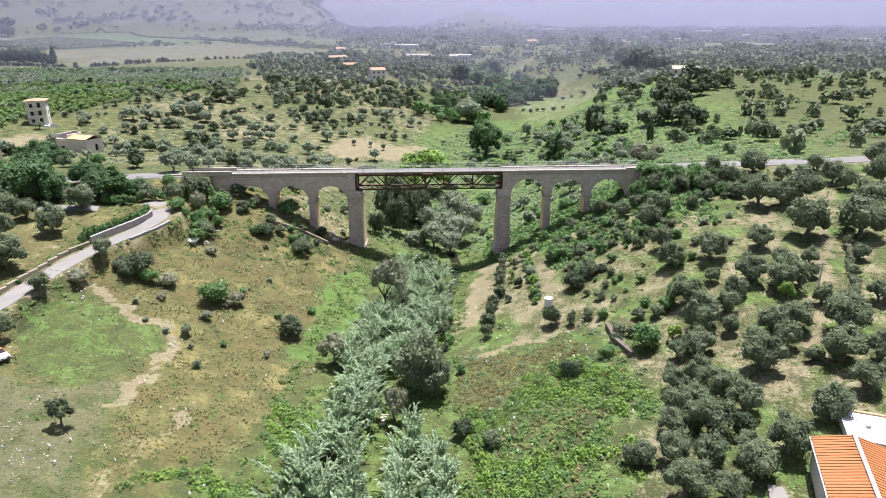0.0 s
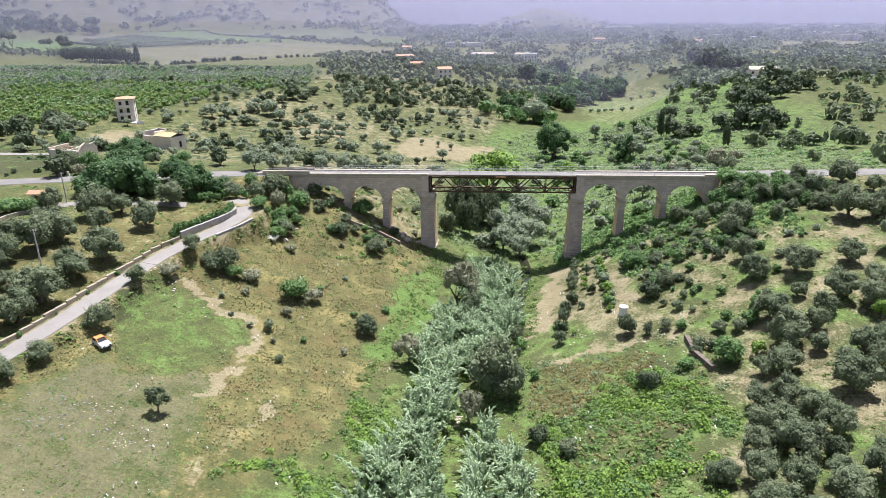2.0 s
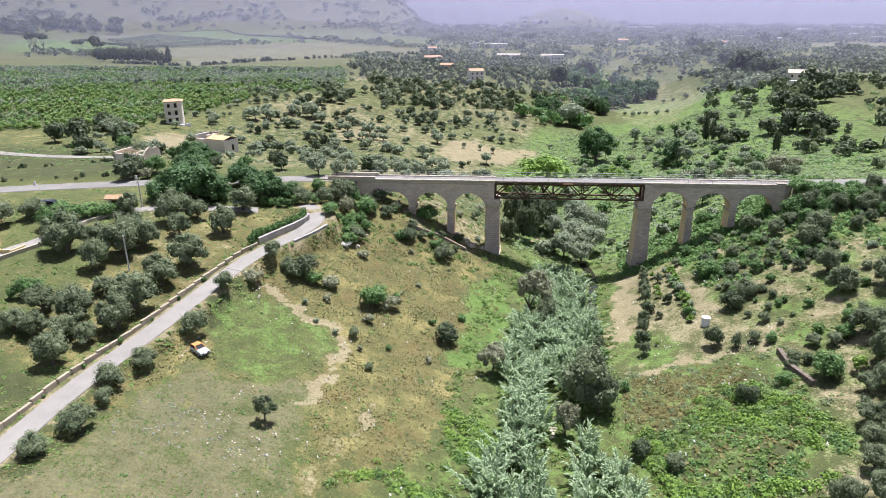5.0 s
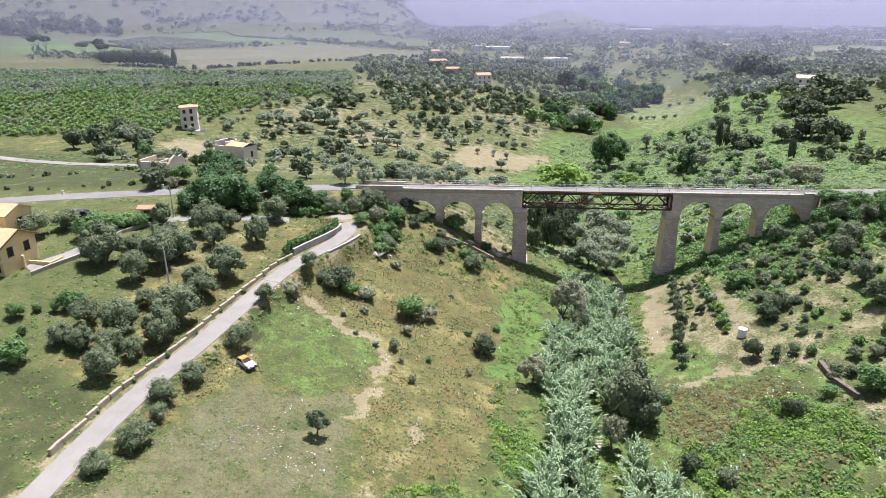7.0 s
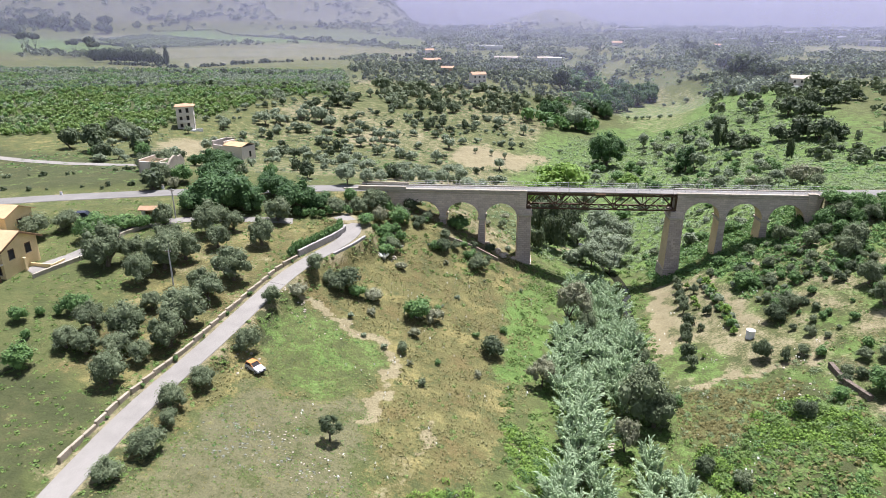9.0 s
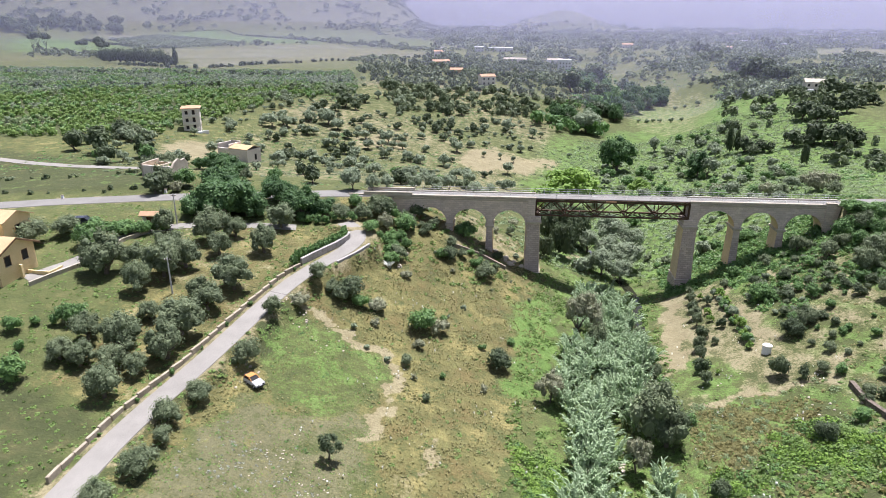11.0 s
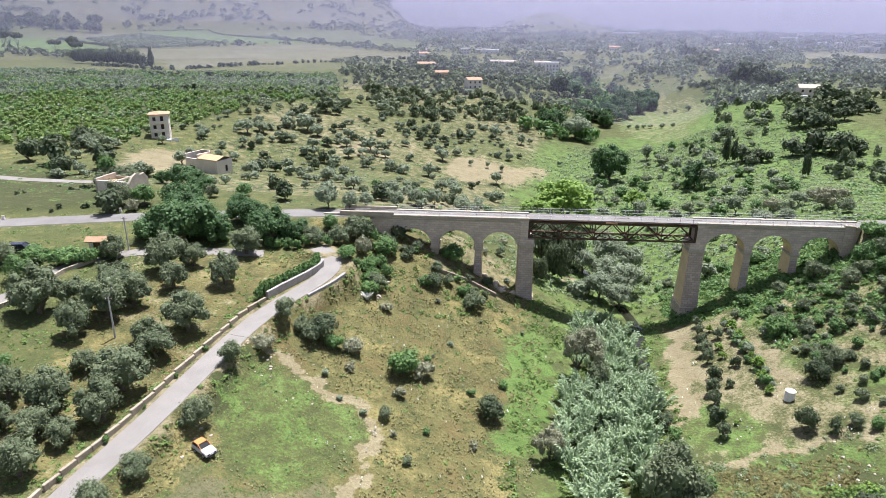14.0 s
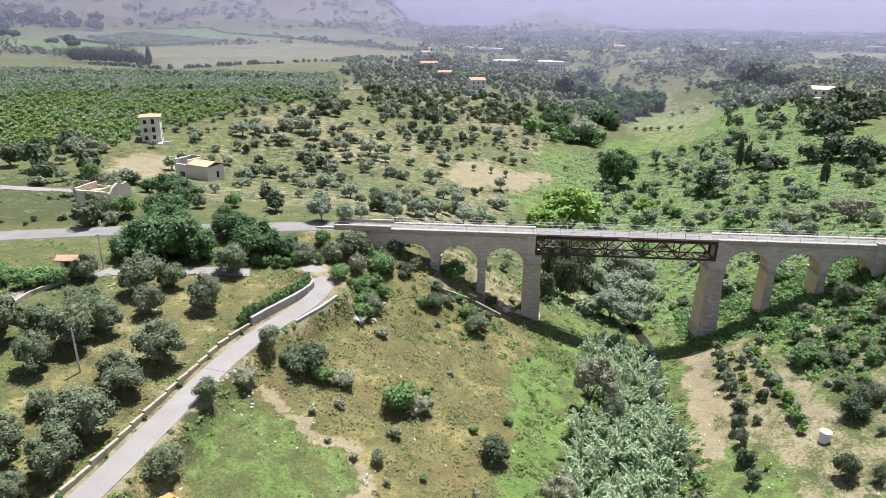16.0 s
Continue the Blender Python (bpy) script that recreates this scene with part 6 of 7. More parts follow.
# silver leaf instead of olive: the haze is put into these trees' colour
sow("valley_side_trees", "olive trees with haze-paled leaves on the far valley side", "trees", SILVER_LEAF, 43, 3300, (75, 460, 400, 760), lambda x, y, rng: clear_of_fields(x, y) & (axis_offset(x, y) > 45) & (rng.uniform(0, 1, len(x)) < 0.1 + patchy(x, y, 0.025)), FAR_SMALL, (1.1, 2.8))
sow("valley_side_trees", "olive and scrub trees on the valley side", "trees", OLIVE_LEAF, 32, 2600, (75, 420, 160, 560), lambda x, y, rng: clear_of_fields(x, y) & (axis_offset(x, y) > 45) & (rng.uniform(0, 1, len(x)) < (0.1 + patchy(x, y, 0.025)) * (0.35 + 0.65 * smoothstep(300, 400, y))), FAR_ROUGH, (1.1, 3.0))
sow("valley_side_dark_trees", "dark evergreen trees on the valley side", "trees", DARK_LEAF, 33, 1300, (75, 420, 160, 720), lambda x, y, rng: clear_of_fields(x, y) & (axis_offset(x, y) > 35) & (rng.uniform(0, 1, len(x)) < patchy(x, y, 0.03, 2.0) ** 1.5 * (0.4 + 0.6 * smoothstep(300, 400, y))), FAR_CROWN, (1.3, 3.8))
sow("valley_side_scrub", "green scrub on the valley side", "scrub", GREEN_LEAF, 34, 2600, (60, 300, 150, 600), lambda x, y, rng: clear_of_fields(x, y) & (axis_offset(x, y) > 30) & (rng.uniform(0, 1, len(x)) < patchy(x, y, 0.04, 1.0)), SHOOT, (0.8, 2.2), (0.5, 1.0))
sow("stream_woods", "green woods along the upper stream", "trees", GREEN_LEAF, 35, 330, (-60, 110, 330, 660), lambda x, y, rng: (axis_offset(x, y) > -48) & (axis_offset(x, y) < -14) & ~inside(x, y, MEADOW) & clear_of_houses(x, y), FAR_CROWN, (2.5, 5.0), (0.9, 1.4))
# orchard in rows
ox, oy = np.meshgrid(np.arange(-470, -100, 3.2), np.arange(165, 490, 3.0))
rng_o = np.random.default_rng(40)
ox, oy = (ox + rng_o.normal(0, 0.5, ox.shape)).ravel(), (oy + 0.12 * ox.ravel().reshape(oy.shape) + rng_o.normal(0, 0.5, oy.shape)).ravel()
keep = inside(ox, oy, ORCHARD) & (rng_o.uniform(0, 1, len(ox)) < 0.82)
ox, oy = ox[keep], oy[keep]
# leaf tone greys and pales with distance for haze, besides random patches
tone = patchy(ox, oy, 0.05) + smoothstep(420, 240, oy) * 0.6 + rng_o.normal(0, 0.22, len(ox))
for mat, low, high, label in ((SILVER_LEAF, -9, 0.42, "haze-greyed citrus trees on the far plain"), (VALLEY_LEAF, 0.42, 0.66, "pale green citrus trees on the plain"), (GREEN_LEAF, 0.66, 0.92, "dense rows of green citrus trees on the plain"), (WEED_LEAF, 0.92, 9, "light green citrus trees among the rows")):
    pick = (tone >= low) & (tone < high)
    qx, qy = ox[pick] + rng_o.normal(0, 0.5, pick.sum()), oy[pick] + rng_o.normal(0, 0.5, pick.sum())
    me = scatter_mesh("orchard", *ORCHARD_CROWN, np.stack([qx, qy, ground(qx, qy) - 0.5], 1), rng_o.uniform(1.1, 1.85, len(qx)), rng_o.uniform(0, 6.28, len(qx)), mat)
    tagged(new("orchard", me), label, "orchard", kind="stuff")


def far_ground(x, y):
    return clear_of_fields(x, y) & (y > 560) & ((y > 690) | (x < -140) | (x > 70)) & (ground(x, y) < 40)


def far_plain(x, y, rng):
    return far_ground(x, y) & (rng.uniform(0, 1, len(x)) < 0.1 + patchy(x, y, 0.012) ** 2)


def in_hedgerows(x, y, rng):
    a, c = x * 0.94 + y * 0.34, y * 0.9 - x * 0.44
    row = (np.abs(np.sin(a / 31 + 0.6 * np.sin(c / 170))) < 0.07) | (np.abs(np.sin(c / 24 + 0.5 * np.sin(a / 140))) < 0.08)
    return far_ground(x, y) & row & (rng.uniform(0, 1, len(x)) < 0.25 + patchy(x, y, 0.014))


sow("far_plain_trees", "silvery olive trees of the distant plain", "trees", OLIVE_LEAF, 36, 12000, (-500, 1300, 560, 1900), far_plain, FAR_SMALL, (1.8, 4.6), (0.6, 1.0))
sow("far_plain_dark_trees", "grey-green tree clumps of the distant plain", "trees", OLIVE_LEAF, 37, 5200, (-500, 1300, 560, 2000), far_plain, FAR_SMALL, (2, 6), (0.6, 1.1))
sow("far_plain_woods", "dark copses on the distant plain", "trees", DARK_LEAF, 45, 5000, (-400, 1600, 700, 2600), lambda x, y, rng: far_ground(x, y) & (patchy(x, y, 0.017, 2.5) > 0.72), FAR_SMALL, (3, 8), (0.7, 1.2))
sow("far_hedgerows", "hedgerows between fields of the distant plain", "hedge", OLIVE_LEAF, 41, 40000, (-450, 1500, 560, 2500), in_hedgerows, FAR_SMALL, (1.8, 5.0), (0.6, 1.1))
sow("hill_scrub", "scattered bushes on the dry hillside", "scrub", OLIVE_LEAF, 38, 11000, (-2100, -280, 1150, 2700), lambda x, y, rng: (ground(x, y) > 20) & (np.hypot(x, y) > 1500) & clear_of_fields(x, y) & (rng.uniform(0, 1, len(x)) < 0.06 + 0.8 * patchy(x, y, 0.011) ** 2.5), FAR_SMALL, (4.0, 9), (0.6, 1.0))
sow("knoll_woods", "dense dark woods on the hill's shoulder", "trees", OLIVE_LEAF, 39, 1300, (-950, -480, 1950, 2650), lambda x, y, rng: (ground(x, y) > 98 + 14 * np.sin(x / 37)) & (x > -0.36 * y), FAR_SMALL, (10, 18), (0.7, 1.1))
sow("dark_plantation", "dense dark plantation below the hill", "trees", OLIVE_LEAF, 44, 5000, (-790, -440, 770, 1325), lambda x, y, rng: inside(x, y, HILL_FIELD), FAR_SMALL, (3.0, 4.8), (0.4, 0.6))
# hedges between the fields
for line in ([(-345, 500), (-279, 474), (-251, 504)], [(-248, 510), (-203, 573), (-116, 683)], [(-754, 1042), (-470, 756), (-441, 968)], [(-792, 1371), (-684, 1443), (-360, 1090), (-130, 832)], [(-300, 330), (-190, 360), (-112, 352)], [(-380, 400), (-270, 425), (-150, 440)], [(-160, 124), (-137, 126.6), (-124, 128.5), (-107, 134)], [(-150, 141), (-129.5, 145.7), (-117, 150)]):
    rng_h = np.random.default_rng(len(line) + abs(line[0][0]))
    d = np.array(line, float)
    s = np.concatenate([[0], np.cumsum(np.hypot(*np.diff(d, axis=0).T))])
    u = rng_h.uniform(0, s[-1], int(s[-1] / 2.6))
    hx, hy = np.interp(u, s, d[:, 0]) + rng_h.normal(0, 0.8, len(u)), np.interp(u, s, d[:, 1]) + rng_h.normal(0, 0.8, len(u))
    me = scatter_mesh("field_hedge", *FAR_ROUGH, np.stack([hx, hy, ground(hx, hy) - 0.3], 1), rng_h.uniform(1.0, 2.2, len(u)) * (0.42 if line[0][1] < 160 else 1), rng_h.uniform(0, 6.28, len(u)), DARK_LEAF)
    tagged(new("field_hedge", me), "dark hedge between two distant fields", "hedge", kind="stuff")
for i in range(15):
    x, y = -370 + i * 5.4, 521 - i * 2.1
    DARK.put(x, y, 5.2 if i < 13 else 3.6, "dark row of trees by the stubble field", "tall dark pine in a dense row", tall=1.75)
DARK.put(-293, 494, 2.6, "dark row of trees by the stubble field", "narrow dark cypress at the row's end", tall=4.2)

# ---- buildings ----
TILE = plain_material("roof_tile", (0.33, 0.20, 0.115), (0.45, 0.29, 0.175), 0.8, 0.9)
RED_SHEET = plain_material("red_roof_sheet", (0.30, 0.115, 0.036), (0.38, 0.155, 0.052), 0.5, 0.7)
OCHRE = plain_material("ochre_plaster", (0.63, 0.48, 0.235), (0.76, 0.60, 0.33), 0.6, 0.9)
CREAM = plain_material("cream_plaster", (0.594, 0.545, 0.462), (0.733, 0.682, 0.594), 0.6, 0.9)
RENDER = plain_material("bare_render", (0.515, 0.455, 0.389), (0.696, 0.621, 0.539), 0.5, 0.92)
WHITE = plain_material("white_paint", (0.676, 0.666, 0.646), (0.816, 0.806, 0.785), 0.8, 0.8)
# near-black colour in place of shaded insides, used for cables too
DARK_FILL = plain_material("dark_fill", (0.02, 0.02, 0.02), (0.04, 0.038, 0.035), 1, 0.9)
WOOD = plain_material("brown_wood", (0.11, 0.06, 0.03), (0.2, 0.115, 0.06), 2, 0.8)
SAND_ROOF = plain_material("sandy_roof", (0.375, 0.262, 0.140), (0.49, 0.355, 0.20), 0.8, 0.95)
GREY_SHEET = plain_material("grey_ridge_sheet", (0.280, 0.266, 0.252), (0.385, 0.371, 0.350), 1, 0.7)
GREY_STONE = plain_material("grey_retaining_stone", (0.25, 0.23, 0.21), (0.42, 0.39, 0.36), 1.2, 0.95, fine=6, relief=0.06)
DUSTY = plain_material("dusty_parapet", (0.235, 0.198, 0.142), (0.37, 0.32, 0.24), 0.8, 0.95, fine=5, relief=0.05)
OLD_WALL = plain_material("old_tan_wall", (0.17, 0.14, 0.105), (0.29, 0.245, 0.19), 1.5, 0.95, fine=5, relief=0.08)
RUBBLE = plain_material("rubble_wall", (0.085, 0.068, 0.052), (0.185, 0.150, 0.118), 2.5, 0.95, fine=5, relief=0.1)


def one(name, mat, parent, fn, label=""):
    bm = bmesh.new()
    fn(bm)
    return part(name, bm, mat, parent, label)


def window_in(house, x, y, z, w, h, face, frame_mat=WOOD):
    """A window or doorway set in a wall, its unlit inside a dark block: face 'x' or 'y' names the wall's normal, with
    its sign.
    """
    s = 1 if face[0] == "+" else -1

    def at(bm, a0, a1, d0, d1, z0, z1):
        if face[1] == "y":
            box(bm, x + a0, x + a1, *sorted((y + s * d0, y + s * d1)), z + z0, z + z1)
        else:
            box(bm, *sorted((x + s * d0, x + s * d1)), y + a0, y + a1, z + z0, z + z1)
    win = one("window", DARK_FILL, house, lambda bm: at(bm, -w / 2, w / 2, -0.1, 0.012, 0, h))
    def rim(bm):
        at(bm, -w / 2 - 0.1, -w / 2, -0.05, 0.05, 0, h)
        at(bm, w / 2, w / 2 + 0.1, -0.05, 0.05, 0, h)
        at(bm, -w / 2 - 0.1, w / 2 + 0.1, -0.05, 0.05, h, h + 0.12)
    one("frame", frame_mat, win, rim)
    if h < 1.8:
        one("sill", PALE_STONE, win, lambda bm: at(bm, -w / 2 - 0.15, w / 2 + 0.15, -0.05, 0.12, -0.1, 0.0))


def gable_roof(bm, x0, x1, y0, y1, eave, ridge, over=0.5, thick=0.16, along_x=True):
    """Two pitched slabs meeting at a ridge."""
    if along_x:
        ym = (y0 + y1) / 2
        for ya, yb in ((y0 - over, ym), (y1 + over, ym)):
            za = eave - (ridge - eave) * over / (abs(ym - y0))
            vs = [bm.verts.new(c) for c in ((x0 - over, ya, za), (x1 + over, ya, za), (x1 + over, yb, ridge), (x0 - over, yb, ridge))]
            up = [bm.verts.new(v.co + Vector((0, 0, thick))) for v in vs]
            bm.faces.new(vs)
            bm.faces.new(up[::-1])
            for i in range(4):
                bm.faces.new((vs[i], vs[(i + 1) % 4], up[(i + 1) % 4], up[i]))
    else:
        xm = (x0 + x1) / 2
        for xa, xb in ((x0 - over, xm), (x1 + over, xm)):
            za = eave - (ridge - eave) * over / (abs(xm - x0))
            vs = [bm.verts.new(c) for c in ((xa, y0 - over, za), (xa, y1 + over, za), (xb, y1 + over, ridge), (xb, y0 - over, ridge))]
            up = [bm.verts.new(v.co + Vector((0, 0, thick))) for v in vs]
            bm.faces.new(vs)
            bm.faces.new(up[::-1])
            for i in range(4):
                bm.faces.new((vs[i], vs[(i + 1) % 4], up[(i + 1) % 4], up[i]))
    bmesh.ops.recalc_face_normals(bm, faces=bm.faces)


def gable_wall(bm, x0, x1, y0, y1, z0, eave, ridge, along_x=True):
    """A house body with pointed end walls."""
    box(bm, x0, x1, y0, y1, z0, eave)
    bmesh.ops.delete(bm, geom=[f for f in bm.faces if f.normal.z > 0.5 or f.calc_center_median().z > eave - 0.01], context="FACES_ONLY")
    if along_x:
        ym = (y0 + y1) / 2
        for x in (x0, x1):
            bm.faces.new([bm.verts.new(c) for c in ((x, y0, eave), (x, y1, eave), (x, ym, ridge))])
    else:
        xm = (x0 + x1) / 2
        for y in (y0, y1):
            bm.faces.new([bm.verts.new(c) for c in ((x0, y, eave), (x1, y, eave), (xm, y, ridge))])
    bmesh.ops.recalc_face_normals(bm, faces=bm.faces)


def hip_roof(bm, hx, hy, eave, ridge, over=0.6, thick=0.18):
    a, b = hx + over, hy + over
    low = [bm.verts.new(c) for c in ((-a, -b, eave), (a, -b, eave), (a, b, eave), (-a, b, eave))]
    top = [bm.verts.new((v.co.x, v.co.y, eave + thick)) for v in low]
    r = abs(hx - hy) * 0.8
    e0, e1 = bm.verts.new((-r if hx > hy else 0, 0 if hx > hy else -r, ridge)), bm.verts.new((r + 0.01 if hx > hy else 0.01, 0 if hx > hy else r + 0.01, ridge))
    bm.faces.new(low[::-1])
    for i in range(4):
        bm.faces.new((low[i], low[(i + 1) % 4], top[(i + 1) % 4], top[i]))
    bm.faces.new((top[0], top[1], e1, e0))
    bm.faces.new((top[1], top[2], e1))
    bm.faces.new((top[2], top[3], e0, e1))
    bm.faces.new((top[3], top[0], e0))
    bmesh.ops.recalc_face_normals(bm, faces=bm.faces)


# three-storey house beyond the road
h = thing("house", -143.5, 228, gz(-143.5, 228) - 0.2, "unfinished three-storey house with an orange hip roof", "house", turn=24)
one("wall", CREAM, h, lambda bm: box(bm, -3.0, 3.0, -3.2, 3.2, -1, 8.2, 0.03))
one("roof", TILE, h, lambda bm: hip_roof(bm, 3.0, 3.2, 8.2, 9.1, 0.45))
for z in (2.7, 5.4):
    one("balcony", CREAM, h, lambda bm: (box(bm, -3.0, 3.0, -4.1, -3.22, z - 0.18, z), box(bm, -3.0, 3.0, -4.1, -3.98, z, z + 0.75)))
for z in (0.3, 2.9, 5.6):
    for x in (-1.5, 0.9):
        window_in(h, x, -3.2, z if x == 0.9 else z + 0.6, 0.8, 2.0 if x == 0.9 else 1.1, "-y")
    window_in(h, -3.0, 0.2, z + 0.7, 0.8, 1.1, "-x")
    window_in(h, 3.0, 0.2, z + 0.7, 0.8, 1.1, "+x")
one("terrace", WHITE, h, lambda bm: (box(bm, -7.0, -3.4, -5.2, -4.95, -1.2, 0.3), box(bm, 3.3, 5.6, -4.4, -4.15, -1.2, 0.3), box(bm, -3.2, 3.2, -5.6, -3.3, -1.2, 0.02)))

# roofless ruin by the road
h = thing("ruined_house", -107.5, 145.5, gz(-107.5, 145.5) - 0.3, "roofless pale stone ruin with broken walls", "ruin", turn=-6)
one("front_wall", RENDER, h, lambda bm: box(bm, -4.2, 3.2, -3.2, -2.75, -1, 3.6, 0.05))
one("back_wall", PALE_STONE, h, lambda bm: box(bm, -4.2, 3.2, 2.9, 3.3, -1, 3.2, 0.05))
one("side_wall", PALE_STONE, h, lambda bm: box(bm, -4.65, -4.22, -3.2, 3.3, -1, 4.0, 0.05))


def broken_gable(bm):
    ring = ((-3.2, -1), (-3.2, 3.2), (-2.0, 4.3), (-0.4, 5.0), (0.9, 4.4), (2.2, 4.6), (3.3, 3.4), (3.3, -1))
    f, b = [bm.verts.new((3.22, y, z)) for y, z in ring], [bm.verts.new((3.7, y, z)) for y, z in ring]
    bm.faces.new(f[::-1])
    bm.faces.new(b)
    for i in range(8):
        bm.faces.new((f[i], f[(i + 1) % 8], b[(i + 1) % 8], b[i]))
    bmesh.ops.recalc_face_normals(bm, faces=bm.faces)


one("gable", PALE_STONE, h, broken_gable)
one("inner_wall", PALE_STONE, h, lambda bm: box(bm, -0.9, -0.5, -2.7, 2.85, -1, 3.3, 0.05))
one("floor_slab", SAND_ROOF, h, lambda bm: box(bm, -4.2, 3.2, -2.7, 2.85, 2.35, 2.55))

# half-roofed ruin above
h = thing("ruined_house", -109.5, 191, gz(-109.5, 191) - 0.3, "half-roofed stone ruin with a sandy roof", "ruin", turn=-20)
one("wall", RENDER, h, lambda bm: (box(bm, -5.6, 5.6, -3.0, -2.55, -1.5, 4.4, 0.04), box(bm, -5.6, 5.6, 2.55, 3.0, -1.5, 4.6, 0.04), box(bm, -6.0, -5.58, -3.0, 3.0, -1.5, 5.6, 0.04), box(bm, 5.58, 6.0, -3.0, 3.0, -1.5, 4.4, 0.04), box(bm, -1.9, -1.5, -2.53, 2.53, -1.5, 5.6, 0.04)))
one("roof", SAND_ROOF, h, lambda bm: gable_roof(bm, -1.3, 5.9, -2.9, 2.9, 4.5, 5.3, 0.2))
window_in(h, -3.4, -3.0, -0.2, 1.8, 2.5, "-y", RENDER)
window_in(h, 6.0, 0.6, 1.0, 0.9, 1.8, "+x", RENDER)
one("parapet", PALE_STONE, h, lambda bm: box(bm, -5.6, -1.9, 2.6, 2.98, 4.62, 5.8, 0.04))

# yellow house above the lane
h = thing("house", -105.7, 87.4, gz(-105.7, 87.4) - 1.2, "ochre two-storey house with a tan gable roof", "house", turn=-3)
one("wall", OCHRE, h, lambda bm: gable_wall(bm, -5.5, 5.5, -3.7, 3.7, -1.5, 5.4, 7.1))
roof = one("roof", SAND_ROOF, h, lambda bm: gable_roof(bm, -5.5, 5.5, -3.7, 3.7, 5.4, 7.1, 0.65), "faded tan tiled roof")
one("verge_board", WOOD, roof, lambda bm: (beam(bm, (6.1, -4.4, 5.0), (6.1, 0, 7.05), 0.12, 0.25), beam(bm, (6.1, 4.4, 5.0), (6.1, 0, 7.05), 0.12, 0.25)))
for x in (-4.4, -2.2, 0.2, 2.6, 4.3):
    window_in(h, x, -3.7, 0.3 if x in (-2.2, 2.6) else 1.0, 1.2, 2.2 if x in (-2.2, 2.6) else 1.3, "-y")
    window_in(h, x, -3.7, 3.3, 1.1, 1.4, "-y")
for y in (-1.8, 1.6):
    window_in(h, 5.5, y, 3.1, 1.0, 1.5, "+x")
one("balcony", CREAM, h, lambda bm: (box(bm, -5.5, 5.5, -4.9, -3.72, 2.75, 2.92), box(bm, -5.5, 5.5, -4.9, -4.82, 2.92, 3.35)))
for x in (-5.2, -1.8, 1.8, 5.2):
    one("column", WOOD, h, lambda bm: box(bm, x - 0.15, x + 0.15, -4.85, -4.55, -1.2, 5.0))
one("porch_wall", OCHRE, h, lambda bm: (box(bm, 5.52, 9.3, 1.2, 1.45, -1, 1.3), box(bm, 9.1, 9.3, 1.45, 4.5, -1, 1.1), box(bm, 5.9, 6.3, -0.4, 0.0, -1, 2.8)))
h = thing("house", -112, 97, gz(-112, 97) - 0.4, "ochre neighbouring house with a tan roof", "house", turn=-3)
one("wall", OCHRE, h, lambda bm: gable_wall(bm, -4.0, 4.6, -3.0, 3.0, -1, 5.0, 6.2))
one("roof", SAND_ROOF, h, lambda bm: gable_roof(bm, -4.0, 4.6, -3.0, 3.0, 5.0, 6.2, 0.5))
window_in(h, 4.6, 0, 2.4, 1.0, 1.4, "+x")
window_in(h, 2.0, -3.0, 2.4, 1.0, 1.4, "-y")

# red-roofed warehouse
h = thing("warehouse", 38.9, 47.6, gz(37, 50) - 0.2, "low warehouse with a corrugated red roof", "warehouse", turn=-19.5)
one("wall", RENDER, h, lambda bm: gable_wall(bm, -2.9, 3.4, -8.5, 4.6, -1.5, 3.7, 4.6, False))
roof = one("roof", RED_SHEET, h, lambda bm: gable_roof(bm, -2.9, 3.4, -8.5, 4.6, 3.75, 4.65, 0.35, 0.06, False), "corrugated brick-red sheet roof")
for side in (-1, 1):
    def ribs(bm):
        y = -8.7
        while y < 4.9:
            xe = -3.25 if side < 0 else 3.75
            beam(bm, (xe, y, 3.72), (0.25, y, 4.74), 0.12, 0.07)
            y += 0.42
    one("roof_ribs", RED_SHEET, roof, ribs)
one("ridge_cap", GREY_SHEET, roof, lambda bm: box(bm, 0.05, 0.45, -8.9, 4.98, 4.72, 4.86, 0.03))
one("gutter", GREY_SHEET, h, lambda bm: box(bm, -3.42, -3.27, -8.8, 4.9, 3.5, 3.66))
h = thing("flat_roof_shed", 46.5, 55.3, gz(45, 56) - 0.2, "flat white-roofed shed beside the warehouse", "shed", turn=-20)
one("wall", RENDER, h, lambda bm: box(bm, -3.8, 6, -2.4, 2.6, -1.5, 0.9))
one("roof", WHITE, h, lambda bm: box(bm, -4.0, 6.2, -2.6, 2.8, 0.92, 1.1, 0.03))
one("edge_trim", SAND_ROOF, h, lambda bm: box(bm, -4.0, 6.2, 2.55, 2.8, 1.11, 1.3))
one("vent", GREY_SHEET, h, lambda bm: (box(bm, -2.0, -1.6, -0.2, 0.2, 1.1, 1.4), box(bm, -3.3, -3.0, 0.9, 1.2, 1.1, 1.3)))
bm = bmesh.new()
box(bm, -1.6, 1.6, -5, 3.4, -0.4, 0.06, 0.02)
ob = part("concrete_yard", bm, CONCRETE)
ob.matrix_basis = pose(33.3, 47.5, gz(33.3, 48.5) + 0.05, 0, 0, -19)
tagged(ob, "pale concrete yard beside the warehouse", "pavement", kind="structure")


def far_house(x, y, w, d, hgt, turn, wall_mat, roof_mat, label, flat=False, up=0.0):
    hh = thing("farmhouse", x, y, gz(x, y) - 0.4 + up, label, "house", turn=turn)
    one("wall", wall_mat, hh, lambda bm: box(bm, -w / 2, w / 2, -d / 2, d / 2, -1.5, hgt) if flat else gable_wall(bm, -w / 2, w / 2, -d / 2, d / 2, -1.5, hgt, hgt + d * 0.16))
